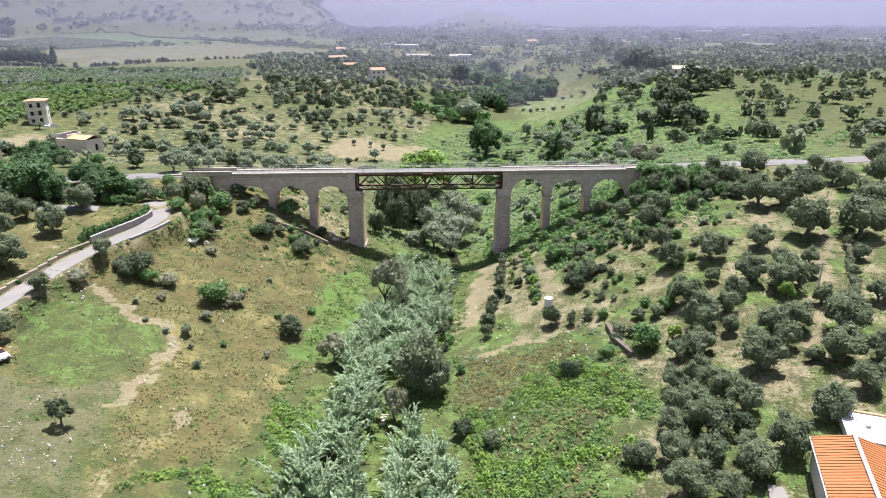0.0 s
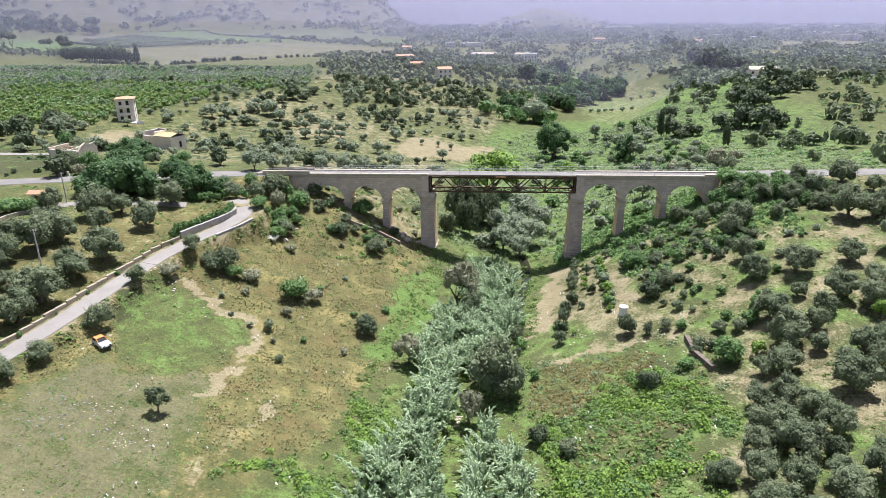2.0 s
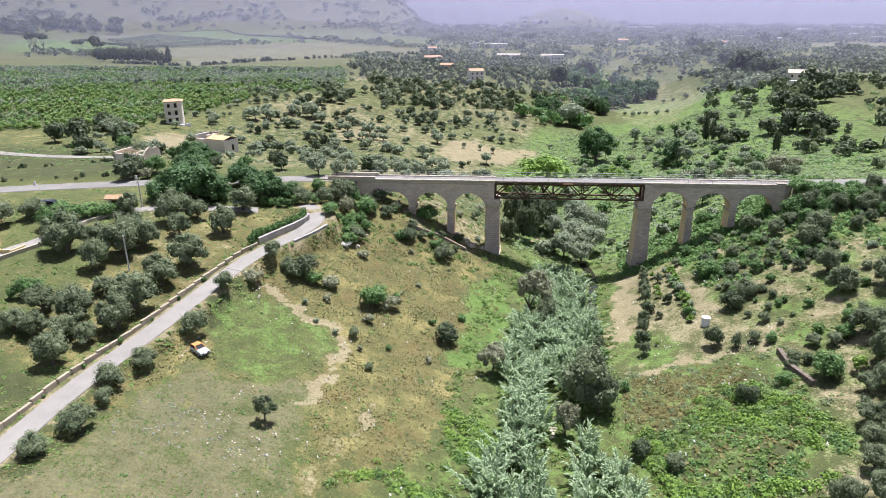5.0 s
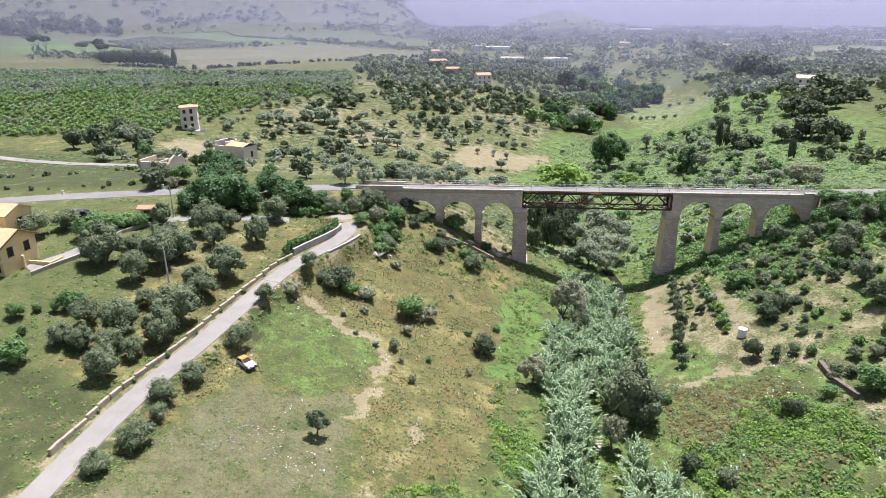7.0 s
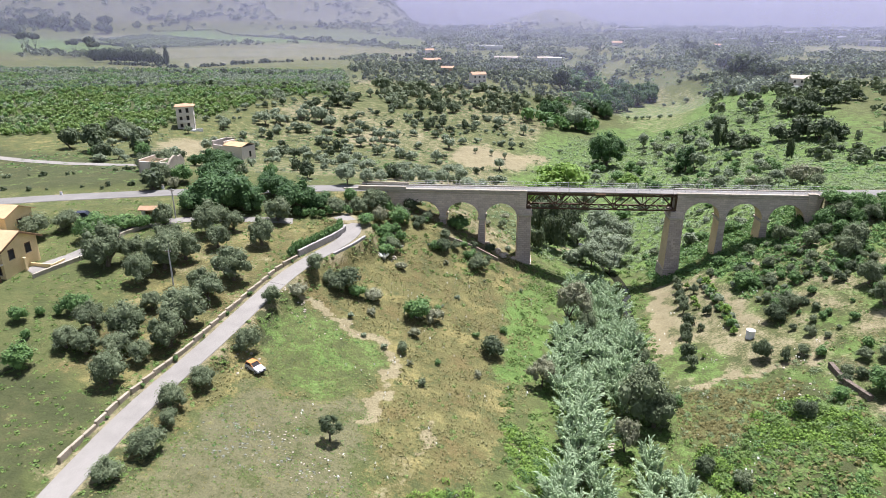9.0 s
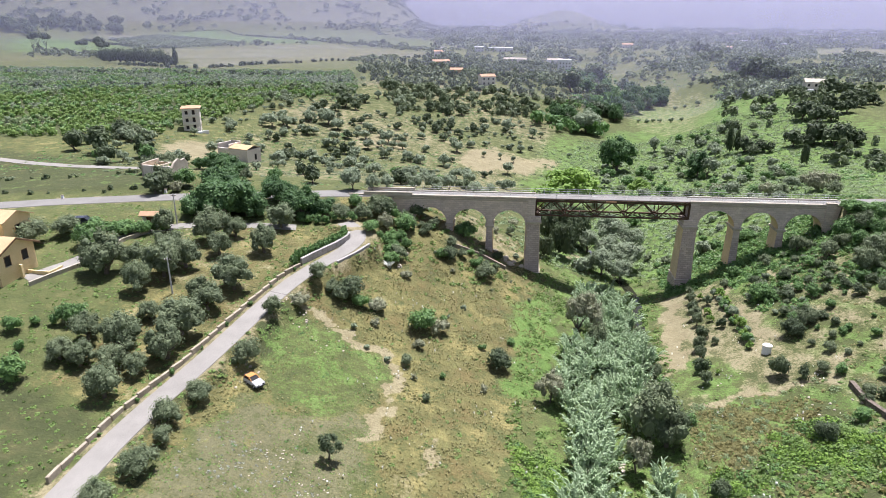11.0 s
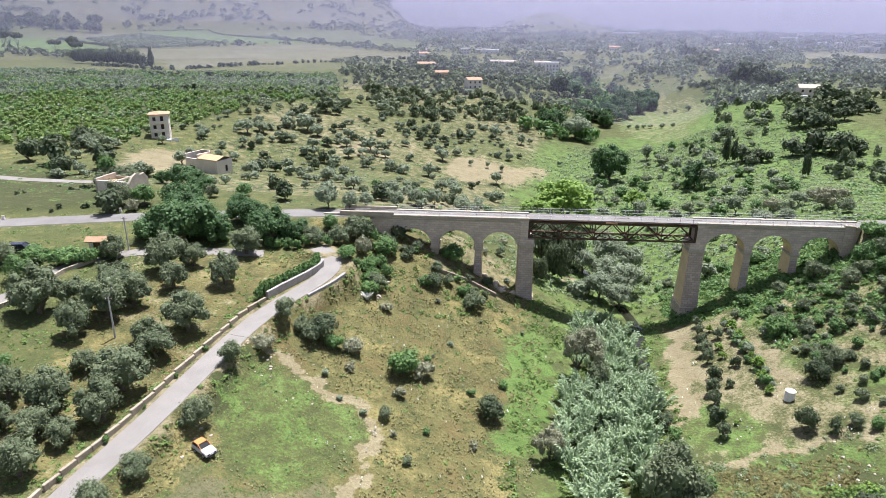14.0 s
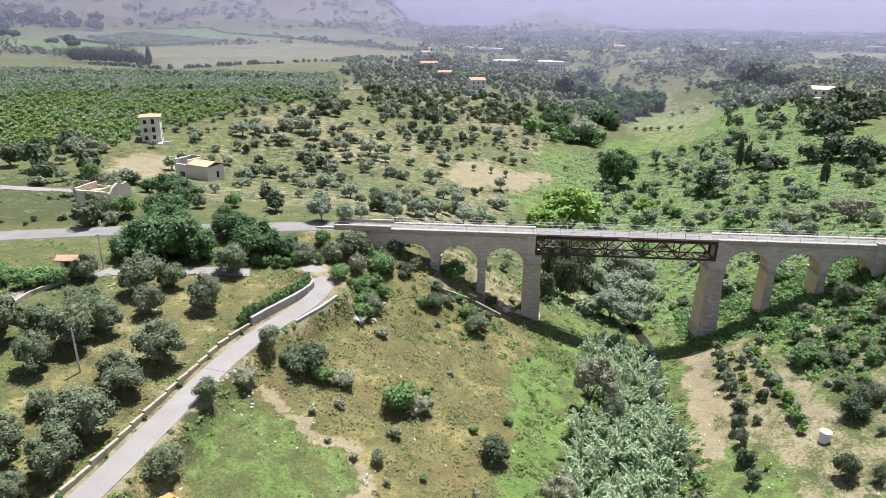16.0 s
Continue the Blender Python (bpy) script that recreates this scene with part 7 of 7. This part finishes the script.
    one("roof", roof_mat, hh, lambda bm: box(bm, -w / 2 - 0.3, w / 2 + 0.3, -d / 2 - 0.3, d / 2 + 0.3, hgt + 0.01, hgt + 0.25) if flat else gable_roof(bm, -w / 2, w / 2, -d / 2, d / 2, hgt, hgt + d * 0.16, 0.4))
    n = max(2, min(5, int(w / 3)))
    for lvl in range(max(1, int(hgt / 2.9))):
        for i in range(n):
            window_in(hh, -w / 2 + w * (i + 0.5) / n, -d / 2, 0.9 + lvl * 2.9, 1.1, 1.3, "-y", wall_mat)
    return hh


far_house(-46.5, 442, 9.5, 8, 6.0, 22, CREAM, TILE, "pale two-storey farmhouse with a tiled roof")
# height raised to show over the woods from the camera
far_house(16.5, 650, 12.0, 9, 10.5, 3, WHITE, WHITE, "tall white flat-roofed farmhouse", True)
far_house(136, 379, 14, 9, 6.0, -12, RENDER, PALE_STONE, "large tan farmhouse on the valley side")
far_house(129.5, 374, 4, 4, 3.0, -12, WHITE, WHITE, "small white outbuilding by the farmhouse", True)
far_house(-78, 831, 11, 9, 6.5, 4, WHITE, WHITE, "white farm building on the plain", True)
far_house(-52, 850, 30, 10, 5, 2, WHITE, WHITE, "long white farm shed on the plain", True)
far_house(-92, 560, 14, 8, 4, 14, SAND_ROOF, TILE, "low farm shed with orange roof")
far_house(-72, 493, 9, 7, 4, 8, SAND_ROOF, TILE, "low tan shed among olive trees")
far_house(-112, 700, 9, 8, 5, 10, CREAM, TILE, "cream farmhouse beside the field road")
far_house(-30, 700, 26, 8, 4, -4, CREAM, PALE_STONE, "row of low cream sheds on the plain")
far_house(10, 720, 16, 8, 4, 6, WHITE, PALE_STONE, "low white shed with a pale roof")
far_house(350, 1028, 9, 8, 6, -12, WHITE, WHITE, "small white house on the plain", True)
far_house(565, 1327, 46, 14, 5, -16, WHITE, WHITE, "long white warehouse on the far plain", True)
far_house(483, 1021, 26, 14, 8, -18, WHITE, GREY_SHEET, "pale warehouse on the plain", True)
far_house(351, 1224, 20, 10, 4, -12, WHITE, WHITE, "long white shed on the far plain", True)
far_house(250, 930, 14, 10, 4, -10, CREAM, TILE, "pale shed on the far plain")
far_house(120, 960, 14, 10, 5, -6, CREAM, TILE, "pale farmhouse on the far plain")
far_house(295, 1934, 70, 16, 8, -8, WHITE, WHITE, "row of white sheds on the far plain", True)
far_house(808, 2019, 40, 16, 9, -18, WHITE, WHITE, "white warehouse on the far plain", True)
far_house(850, 1873, 60, 18, 7, -20, WHITE, WHITE, "long white warehouse on the far plain", True)
for k in range(7):
    far_house(-160 + 34 * k, 2226 + 9 * k, 18 + 5 * (k % 3), 12, 7 + 3 * (k % 2), 2, WHITE, WHITE, "white building of a far village", True)
far_house(640, 1700, 36, 14, 6, -16, WHITE, WHITE, "white warehouse on the far plain", True)
far_house(460, 1650, 24, 12, 6, -12, WHITE, TILE, "white farm building on the far plain", True)
strip("field_road", np.array([(-111, 683, 0), (-118, 760, 0), (-121, 814, 0), (-140, 940, 0), (-179, 1179, 0.0)]), (-3, 0, 3), CONCRETE, (0.1, 0.2, 0.1), "pale dirt road across the plain", "road", 8.0, True)
strip("side_road", np.array([(-210, 178, 0), (-165, 165, 0), (-132, 158, 0), (-118, 156, 0.0)]), (-1.7, 0, 1.7), CONCRETE, (0.1, 0.15, 0.1), "pale gravel side road", "road", 3.0, True)

# ---- walls, poles and other things ----
def wall_run(name, pts, height, thick, mat, label, category, cap=None, sink=0.6, flat_top=False):
    """A wall that follows the ground along a polyline, built in short lengths."""
    root = thing(name, *pts[0][:2], gz(*pts[0][:2]), label, category)
    inv = root.matrix_basis.inverted()
    for (xa, ya), (xb, yb) in zip(pts[:-1], pts[1:]):
        ln = math.hypot(xb - xa, yb - ya)
        n = max(1, round(ln / 2.5))
        for i in range(n):
            a, b = Vector((xa + (xb - xa) * i / n, ya + (yb - ya) * i / n, 0)), Vector((xa + (xb - xa) * (i + 1) / n, ya + (yb - ya) * (i + 1) / n, 0))
            za, zb = gz(a.x, a.y), gz(b.x, b.y)
            s = (b - a).normalized().cross(Vector((0, 0, 1))) * thick / 2
            bm = bmesh.new()
            vs = [bm.verts.new(inv @ (p + Vector((0, 0, z)))) for p, z in ((a - s, za - sink), (b - s, zb - sink), (b + s, zb - sink), (a + s, za - sink), (a - s, za + height), (b - s, zb + height), (b + s, zb + height), (a + s, za + height))]
            for f in ((0, 3, 2, 1), (4, 5, 6, 7), (0, 1, 5, 4), (1, 2, 6, 5), (2, 3, 7, 6), (3, 0, 4, 7)):
                bm.faces.new([vs[k] for k in f])
            bmesh.ops.recalc_face_normals(bm, faces=bm.faces)
            bmesh.ops.bevel(bm, geom=bm.edges[:], offset=0.03, segments=1, affect="EDGES")
            part("wall_section", bm, mat, root)
    return root


def beside(line, offset, start, stop, step):
    """Places along a polyline, moved sideways (positive: to its right)."""
    d = np.asarray(line, float)
    s = np.concatenate([[0], np.cumsum(np.hypot(*np.diff(d[:, :2], axis=0).T))])
    u = np.arange(start, min(stop, s[-1]), step)
    x, y = np.interp(u, s, d[:, 0]), np.interp(u, s, d[:, 1])
    gx2, gy2 = np.gradient(x), np.gradient(y)
    ln = np.hypot(gx2, gy2)
    return [(float(a + offset * v / k), float(b - offset * w / k)) for a, b, w, v, k in zip(x, y, gx2, gy2, ln)]


# low parapet of separate blocks on the lane's upper side
low_wall = thing("lane_parapet", -63, 92, gz(-63, 92), "low dusty cream parapet along the lane", "wall")
inv = low_wall.matrix_basis.inverted()
for i, (x, y) in enumerate(beside(LANE, 2.55, 24, 76, 2.05)):
    bm = bmesh.new()
    box(bm, -1.015, 1.015, -0.19, 0.19, -0.6, 0.68 + 0.05 * ((i * 7) % 4) - 0.16 * (i % 9 == 5), 0.05)
    ob = part("block", bm, DUSTY, low_wall)
    nx2, ny2 = beside(LANE, 2.55, 24 + i * 2.05 + 0.4, 24 + i * 2.05 + 3, 2.05)[0]
    ob.matrix_basis = inv @ pose(x, y, gz(x, y), 0, 0, math.degrees(math.atan2(ny2 - y, nx2 - x)) if (nx2 - x or ny2 - y) else 0)
for i, (x, y) in enumerate(beside(LANE, 2.15, 22, 74, 3.1)):
    if i % 2:
        GREENBUSH.put(x, y, 0.26 + 0.12 * (i % 3), "plants along the parapet", "small green plant at the lane's edge", tall=1.3)
wall_run("retaining_wall", beside(LANE, 2.7, 8.5, 24, 1.2), 1.3, 0.5, GREY_STONE, "grey retaining wall above the lane's bend", "wall")
wall_run("retaining_wall", beside(LANE, -2.3, 10.5, 19.5, 1.2), 0.3, 0.45, GREY_STONE, "grey kerb wall on the lane's outer side", "wall", sink=2.2)
for x, y in beside(LANE, 3.8, 8, 24, 1.2):
    GREENBUSH.put(x, y, 1.1, "hedge above the lane", "clipped green hedge plant above the wall", tall=1.9)
wall_run("slope_wall", [(-36, 130.2), (-30, 131.6), (-24.5, 131.2)], 0.8, 0.45, OLD_WALL, "broken rubble wall under the arches", "wall", sink=1.5)
wall_run("rubble_bank", [(26.0, 88), (26.2, 83.5), (27.4, 79.0)], 0.75, 0.7, RUBBLE, "low rubble wall overgrown with weeds", "wall")
wall_run("garden_wall", [(-97, 84.7), (-95.2, 89), (-93.6, 93.5), (-93.3, 98), (-93.1, 103.4), (-91, 108.6)], 0.7, 0.3, PALE_STONE, "low pale wall along a garden drive", "wall")
strip("garden_drive", np.array([(-99, 86.5, 0), (-96.6, 91, 0), (-95, 97, 0), (-94.8, 104, 0), (-90.5, 110.8, 0), (-84, 114.5, 0), (-70, 117.5, 0.0), (-66, 118.5, 0)]), (-1.3, 0, 1.3), CONCRETE, (0.08, 0.1, 0.08), "pale concrete garden drive", "road", 1.5, True)
g = thing("porch", -91.5, 111.8, gz(-91.5, 111.8), "small gate porch with a tiled roof", "porch", turn=8)
for x in (-1.9, 1.9):
    one("pillar", CREAM, g, lambda bm: box(bm, x - 0.3, x + 0.3, -0.4, 0.4, -0.4, 2.3, 0.03))
one("roof", TILE, g, lambda bm: gable_roof(bm, -2.4, 2.4, -0.9, 0.9, 2.3, 2.8, 0.2))
one("gate", WOOD, g, lambda bm: box(bm, -1.58, 1.58, -0.06, 0.06, 0.05, 1.8))


def pole(x, y, h, label, mat, lamp=False, lean=0.0):
    p = thing("utility_pole", x, y, gz(x, y) - 0.3, label, "pole", "utility poles")
    one("post", mat, p, lambda bm: tube(bm, [(0, 0, 0), (lean * h * 0.5, 0, h * 0.5), (lean * h, 0, h)], [0.14, 0.12, 0.09], 8))
    one("crossarm", RUST, p, lambda bm: beam(bm, (lean * h - 0.5, 0, h - 0.35), (lean * h + 0.5, 0, h - 0.35), 0.07, 0.08))
    for k in (-0.42, 0.42):
        one("insulator", WHITE, p, lambda bm: tube(bm, [(lean * h + k, 0, h - 0.3), (lean * h + k, 0, h - 0.15)], [0.05, 0.03], 6))
    return Vector((x + lean * h, y, gz(x, y) - 0.3 + h))


for x, y in ((-120.5, 125.2), (-101.2, 133.0)):
    mark = thing("road_marker", x, y, gz(x, y) - 0.2, "small white marker stone at the road's edge", "marker", "marker stones along the road")
    one("stone", WHITE, mark, lambda bm: tapered(bm, -0.22, 0.22, -0.18, 0.18, 0, 1.0, 0.06, 0.05, 0.05))
    one("cap", PALE_STONE, mark, lambda bm: box(bm, -0.26, 0.26, -0.22, 0.22, 1.0, 1.12, 0.03))


CEMENT = plain_material("weathered_pole", (0.42, 0.40, 0.38), (0.58, 0.56, 0.53), 2, 0.85)
tops = [pole(-76.1, 88.8, 6.4, "pale weathered utility pole among olive trees", CEMENT), pole(-88.1, 113.5, 6.4, "pale weathered utility pole by the road", CEMENT), pole(54.9, 85.2, 5.2, "thin grey utility pole in the grove", CEMENT)]


def cable(a, b, sag, label):
    pts = [a.lerp(b, k / 12) - Vector((0, 0, sag * 4 * (k / 12) * (1 - k / 12))) for k in range(13)]
    bm = bmesh.new()
    tube(bm, pts, [0.018] * 13, 4)
    tagged(part("cable", bm, DARK_FILL), label, "cable")


cable(tops[0], tops[1], 0.7, "thin dark overhead cable between poles")
cable(tops[0], Vector((-56, 92, gz(-56, 92) + 3.0)), 0.8, "thin dark overhead cable over the lane")

# round water tank in the garden
tank = thing("water_tank", 18.9, 100.3, gz(18.9, 100.3) - 0.1, "small round white concrete water tank", "tank")
one("wall", WHITE, tank, lambda bm: tube(bm, [(0, 0, -0.3), (0, 0, 1.35)], [0.72, 0.7], 20))
one("lid", CREAM, tank, lambda bm: tube(bm, [(0, 0, 1.35), (0, 0, 1.5)], [0.77, 0.75], 20))

# ---- cars ----
PAINT_WHITE = plain_material("chalky_white_paint", (0.440, 0.432, 0.416), (0.600, 0.592, 0.576), 2, 0.5)
PAINT_ORANGE = plain_material("rusted_orange_roof", (0.42, 0.17, 0.05), (0.55, 0.25, 0.08), 3, 0.8)
PAINT_DARK = plain_material("dark_blue_paint", (0.03, 0.035, 0.05), (0.05, 0.055, 0.075), 2, 0.25)
RUBBER = plain_material("tyre_rubber", (0.02, 0.02, 0.02), (0.035, 0.035, 0.035), 3, 0.9)
GLASS = plain_material("dark_car_glass", (0.02, 0.025, 0.03), (0.03, 0.035, 0.04), 1, 0.08)


def car(x, y, turn, paint, roof_paint, label, length=3.7, width=1.55, height=1.4, wrecked=False):
    c = thing("car", x, y, gz(x, y), label, "car", turn=turn)
    hl, hw = length / 2, width / 2

    def shell(bm):
        side = [(-hl, 0.35), (-hl, 0.85), (-hl + 0.15, 0.92), (hl - 1.05, 0.9), (hl - 0.15, 0.75), (hl, 0.6), (hl, 0.33)]
        a, b = [bm.verts.new((p, -hw, q)) for p, q in side], [bm.verts.new((p, hw, q)) for p, q in side]
        bm.faces.new(a)
        bm.faces.new(b[::-1])
        for i in range(len(side)):
            bm.faces.new((a[i], b[i], b[(i + 1) % len(side)], a[(i + 1) % len(side)]))
        bmesh.ops.recalc_face_normals(bm, faces=bm.faces)
        bmesh.ops.bevel(bm, geom=bm.edges[:], offset=0.06, segments=2, affect="EDGES")
    one("body", paint, c, shell)

    def cabin(bm, z0, z1, inset):
        side = [(-hl + 0.1, z0), (-hl + 0.32, z1), (hl - 1.75, z1), (hl - 1.1, z0)]
        a, b = [bm.verts.new((p, -hw + inset + 0.1 * (q == z1), q)) for p, q in side], [bm.verts.new((p, hw - inset - 0.1 * (q == z1), q)) for p, q in side]
        bm.faces.new(a)
        bm.faces.new(b[::-1])
        for i in range(4):
            bm.faces.new((a[i], b[i], b[(i + 1) % 4], a[(i + 1) % 4]))
        bmesh.ops.recalc_face_normals(bm, faces=bm.faces)
    # the wreck's cabin is a dark solid in place of its shaded inside
    one("cabin_glass", DARK_FILL if wrecked else GLASS, c, lambda bm: cabin(bm, 0.88, height - 0.07, 0.06))
    one("roof", roof_paint, c, lambda bm: box(bm, -hl + 0.26, hl - 1.7, -hw + 0.12, hw - 0.12, height - 0.06, height + 0.02, 0.03))
    for sx in (-1, 1):
        for (xa, za), (xb, zb) in (((-hl + 0.1, 0.88), (-hl + 0.3, height - 0.03)), ((hl - 1.1, 0.88), (hl - 1.73, height - 0.03)), ((-0.25, 0.88), (-0.3, height - 0.03))):
            one("pillar", roof_paint, c, lambda bm: beam(bm, (xa, sx * (hw - 0.05), za), (xb, sx * (hw - 0.14), zb), 0.07, 0.09))
        for px in (-hl + 0.7, hl - 0.7):
            wh = one("wheel", RUBBER, c, lambda bm: tube(bm, [(px, sx * (hw - 0.16), 0.28), (px, sx * (hw + 0.02), 0.28)], [0.28, 0.28], 14))
            one("rim", STEEL, wh, lambda bm: tube(bm, [(px, sx * (hw + 0.015), 0.28), (px, sx * (hw + 0.035), 0.28)], [0.16, 0.15], 10))
        one("headlight", GLASS, c, lambda bm: box(bm, hl - 0.04, hl + 0.015, sx * (hw - 0.3) - 0.14, sx * (hw - 0.3) + 0.14, 0.52, 0.66))
    for px in (hl, -hl):
        one("bumper", RUBBER, c, lambda bm: box(bm, px - 0.06, px + 0.07, -hw + 0.04, hw - 0.04, 0.3, 0.46, 0.03))
    return c


car(-56.7, 73.2, -32, PAINT_WHITE, PAINT_ORANGE, "wrecked white hatchback with a rusty orange roof", 3.0, 1.4, 1.3, wrecked=True)
car(-103.8, 108.6, 12, PAINT_DARK, PAINT_DARK, "dark parked car beside the hedge", 4.2, 1.7, 1.45)

# ---- young tree, agave, stones, hedges ----
sap = Kind("young_tree", "sparse young tree with thin crooked boughs", "tree", DARK_LEAF, (80,),
           dict(lumps=15, cards=900, size=0.07, shape=(0.85, 0.85, 0.75), lift=1.1, lump=(0.18, 0.32), slim=0.6, hollow=0.55),
           dict(height=0.85, radius=0.06, forks=5, reach=0.6))
sap.put(-43.6, 63.2, 1.85)
sap.put(33.5, 58.9, 1.5, label="thin half-bare young tree in the grove")
AGAVE = raw_mesh("agave", *tuft_template(9, 46, 0.085, 0.85, 0.1), BLOSSOM)
ob = new("agave", AGAVE)
ob.matrix_basis = pose(-46.3, 113.3, gz(-46.3, 113.3) - 0.1) @ Matrix.Diagonal((1.6, 1.6, 1.3, 1))
tagged(ob, "pale spiky agave plant on the slope", "plant")


def stone_mesh(seed):
    rng_s = np.random.default_rng(seed)
    bm = bmesh.new()
    bmesh.ops.create_icosphere(bm, subdivisions=1, radius=1)
    for v in bm.verts:
        v.co *= float(rng_s.uniform(0.7, 1.2))
        v.co.z *= 0.6
    m = bpy.data.meshes.new("stone")
    bm.to_mesh(m)
    bm.free()
    m.materials.append(PALE_STONE)
    return m


STONES = [stone_mesh(s) for s in range(4)]
rng = random.Random(11)
for cx, cy, sx, sy, n, size in ((-52, 87, 6, 8, 22, 0.18), (-58.5, 75, 2, 3, 14, 0.25), (-50, 62, 6, 5, 30, 0.14), (-44, 57, 3, 3, 26, 0.14), (-46, 119, 3, 4, 12, 0.6), (-24, 136, 4, 3, 16, 0.7), (-57, 91.5, 2, 1.5, 12, 0.3), (-7, 76, 1, 4, 18, 0.3), (10, 95, 8, 6, 12, 0.2), (20, 84, 6, 3, 10, 0.25)):
    for i in range(n):
        x, y = cx + rng.gauss(0, 0.5) * sx, cy + rng.gauss(0, 0.5) * sy
        r = size * rng.uniform(0.5, 1.3)
        ob = new("stone", STONES[rng.randrange(4)])
        ob.matrix_basis = pose(x, y, gz(x, y) + 0.1 * r, 0, 0, rng.uniform(0, 360)) @ Matrix.Diagonal((r, r * rng.uniform(0.6, 1), r, 1))
        tagged(ob, "pale loose stone lying in the grass", "stone", "loose pale stones")
for i, (x, y, r) in enumerate(((13.4, 128.5, 1.2), (12.9, 124.5, 1.2), (12.4, 120.9, 1.4), (11.9, 117.4, 1.5), (11.6, 114.4, 1.3), (11.2, 109.4, 1.2), (9.6, 105, 1.4), (9.1, 101.8, 1.4), (8.3, 97.4, 1.3), (8, 93.6, 1.2), (15.1, 121.2, 1.1), (14.8, 111, 1.0), (12.6, 106.1, 0.7), (18.4, 93.5, 1.7), (21.4, 91.6, 1.0))):
    (OLIVE, OLIVE, DARK)[i % 3 if i != 13 else 2].put(x, y, r, "small trees in the garden", "small rounded dark olive tree in the garden", tall=1.45)
for x, y, r in ((14.2, 117.5, 0.9), (14.0, 114.5, 0.8), (14.6, 124.5, 0.8), (10.5, 96.2, 0.5)):
    BRIGHT.put(x, y, r, "fruit shrubs in the garden", "light green fruit shrub in the garden", tall=1.1)
for i in range(22):
    x, y = 17.4 + 0.5 * math.sin(i * 2.3), 126 - i * 1.12
    (BRIGHT, GREENBUSH, WILLOW)[i % 3].put(x, y, 0.65 + 0.2 * (i % 4), "row of vines on the terrace", "leafy vine plant on a terrace edge", tall=1.0)
for i in range(9):
    x, y = -100 + i * 1.4, 107.6 + i * 0.45
    GREENBUSH.put(x, y - 1.2, 1.0, "garden hedge by the car", "dense green hedge plant by the drive", tall=1.5)
for i in range(7):
    x, y = -66 + i * 1.7, 121.5 + 0.3 * i
    GREENBUSH.put(x, y, 1.2, "hedge beside the road", "low green hedge plant beside the road", tall=1.2)

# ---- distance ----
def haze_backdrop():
    """A glowing sheet: bright haze over far mountains and sky put into its emission, beyond the last ground that can be
    told apart.
    """
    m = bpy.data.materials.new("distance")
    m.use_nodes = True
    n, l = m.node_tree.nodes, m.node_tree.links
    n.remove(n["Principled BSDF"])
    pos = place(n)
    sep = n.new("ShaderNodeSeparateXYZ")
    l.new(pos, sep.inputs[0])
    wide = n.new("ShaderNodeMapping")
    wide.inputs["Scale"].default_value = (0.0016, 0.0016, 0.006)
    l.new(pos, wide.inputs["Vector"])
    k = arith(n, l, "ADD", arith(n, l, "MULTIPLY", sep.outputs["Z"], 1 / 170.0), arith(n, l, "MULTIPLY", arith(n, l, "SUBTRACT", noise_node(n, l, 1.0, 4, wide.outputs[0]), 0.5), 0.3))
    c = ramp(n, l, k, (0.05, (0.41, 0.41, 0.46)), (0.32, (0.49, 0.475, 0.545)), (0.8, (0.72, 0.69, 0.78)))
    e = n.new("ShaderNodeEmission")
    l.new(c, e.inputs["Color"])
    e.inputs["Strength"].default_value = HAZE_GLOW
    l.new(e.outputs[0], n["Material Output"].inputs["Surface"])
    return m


def arc(name, radius, low, high, mat, label):
    """An upright curved sheet round the far side of the place."""
    verts = []
    for k in range(81):
        a = radians(-80 + 2 * k)
        verts += [(radius * math.sin(a), radius * math.cos(a), low), (radius * math.sin(a), radius * math.cos(a), high)]
    faces = [(2 * k, 2 * k + 2, 2 * k + 3, 2 * k + 1) for k in range(80)]
    return tagged(new(name, mesh_from(name, verts, faces, mat)), label, name, kind="structure")


def haze_sheet(share):
    """Translucent lilac sheet in place of hazy air: most light goes straight through, a share of it is scattered."""
    m = bpy.data.materials.new("haze_sheet")
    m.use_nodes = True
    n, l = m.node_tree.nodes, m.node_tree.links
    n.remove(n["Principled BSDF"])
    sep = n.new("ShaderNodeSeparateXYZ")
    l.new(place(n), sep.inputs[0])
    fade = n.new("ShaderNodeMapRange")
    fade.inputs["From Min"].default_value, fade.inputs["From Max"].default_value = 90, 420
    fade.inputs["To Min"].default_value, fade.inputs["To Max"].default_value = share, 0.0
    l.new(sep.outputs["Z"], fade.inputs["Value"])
    clear, veil, both = n.new("ShaderNodeBsdfTransparent"), n.new("ShaderNodeBsdfTranslucent"), n.new("ShaderNodeMixShader")
    veil.inputs["Color"].default_value = (0.345, 0.35, 0.485, 1)
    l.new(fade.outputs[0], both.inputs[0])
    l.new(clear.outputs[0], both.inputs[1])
    l.new(veil.outputs[0], both.inputs[2])
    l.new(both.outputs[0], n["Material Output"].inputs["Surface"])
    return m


arc("backdrop", 3000, -60, 420, haze_backdrop(), "glowing backdrop sheet coloured as pale lilac haze")
# added curved sheets that pale the plain in steps, standing in for haze
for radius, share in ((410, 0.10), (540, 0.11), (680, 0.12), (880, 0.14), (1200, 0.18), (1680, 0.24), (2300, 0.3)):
    arc("haze", radius, -40, 430, haze_sheet(share), "translucent lilac sheet standing in for haze")
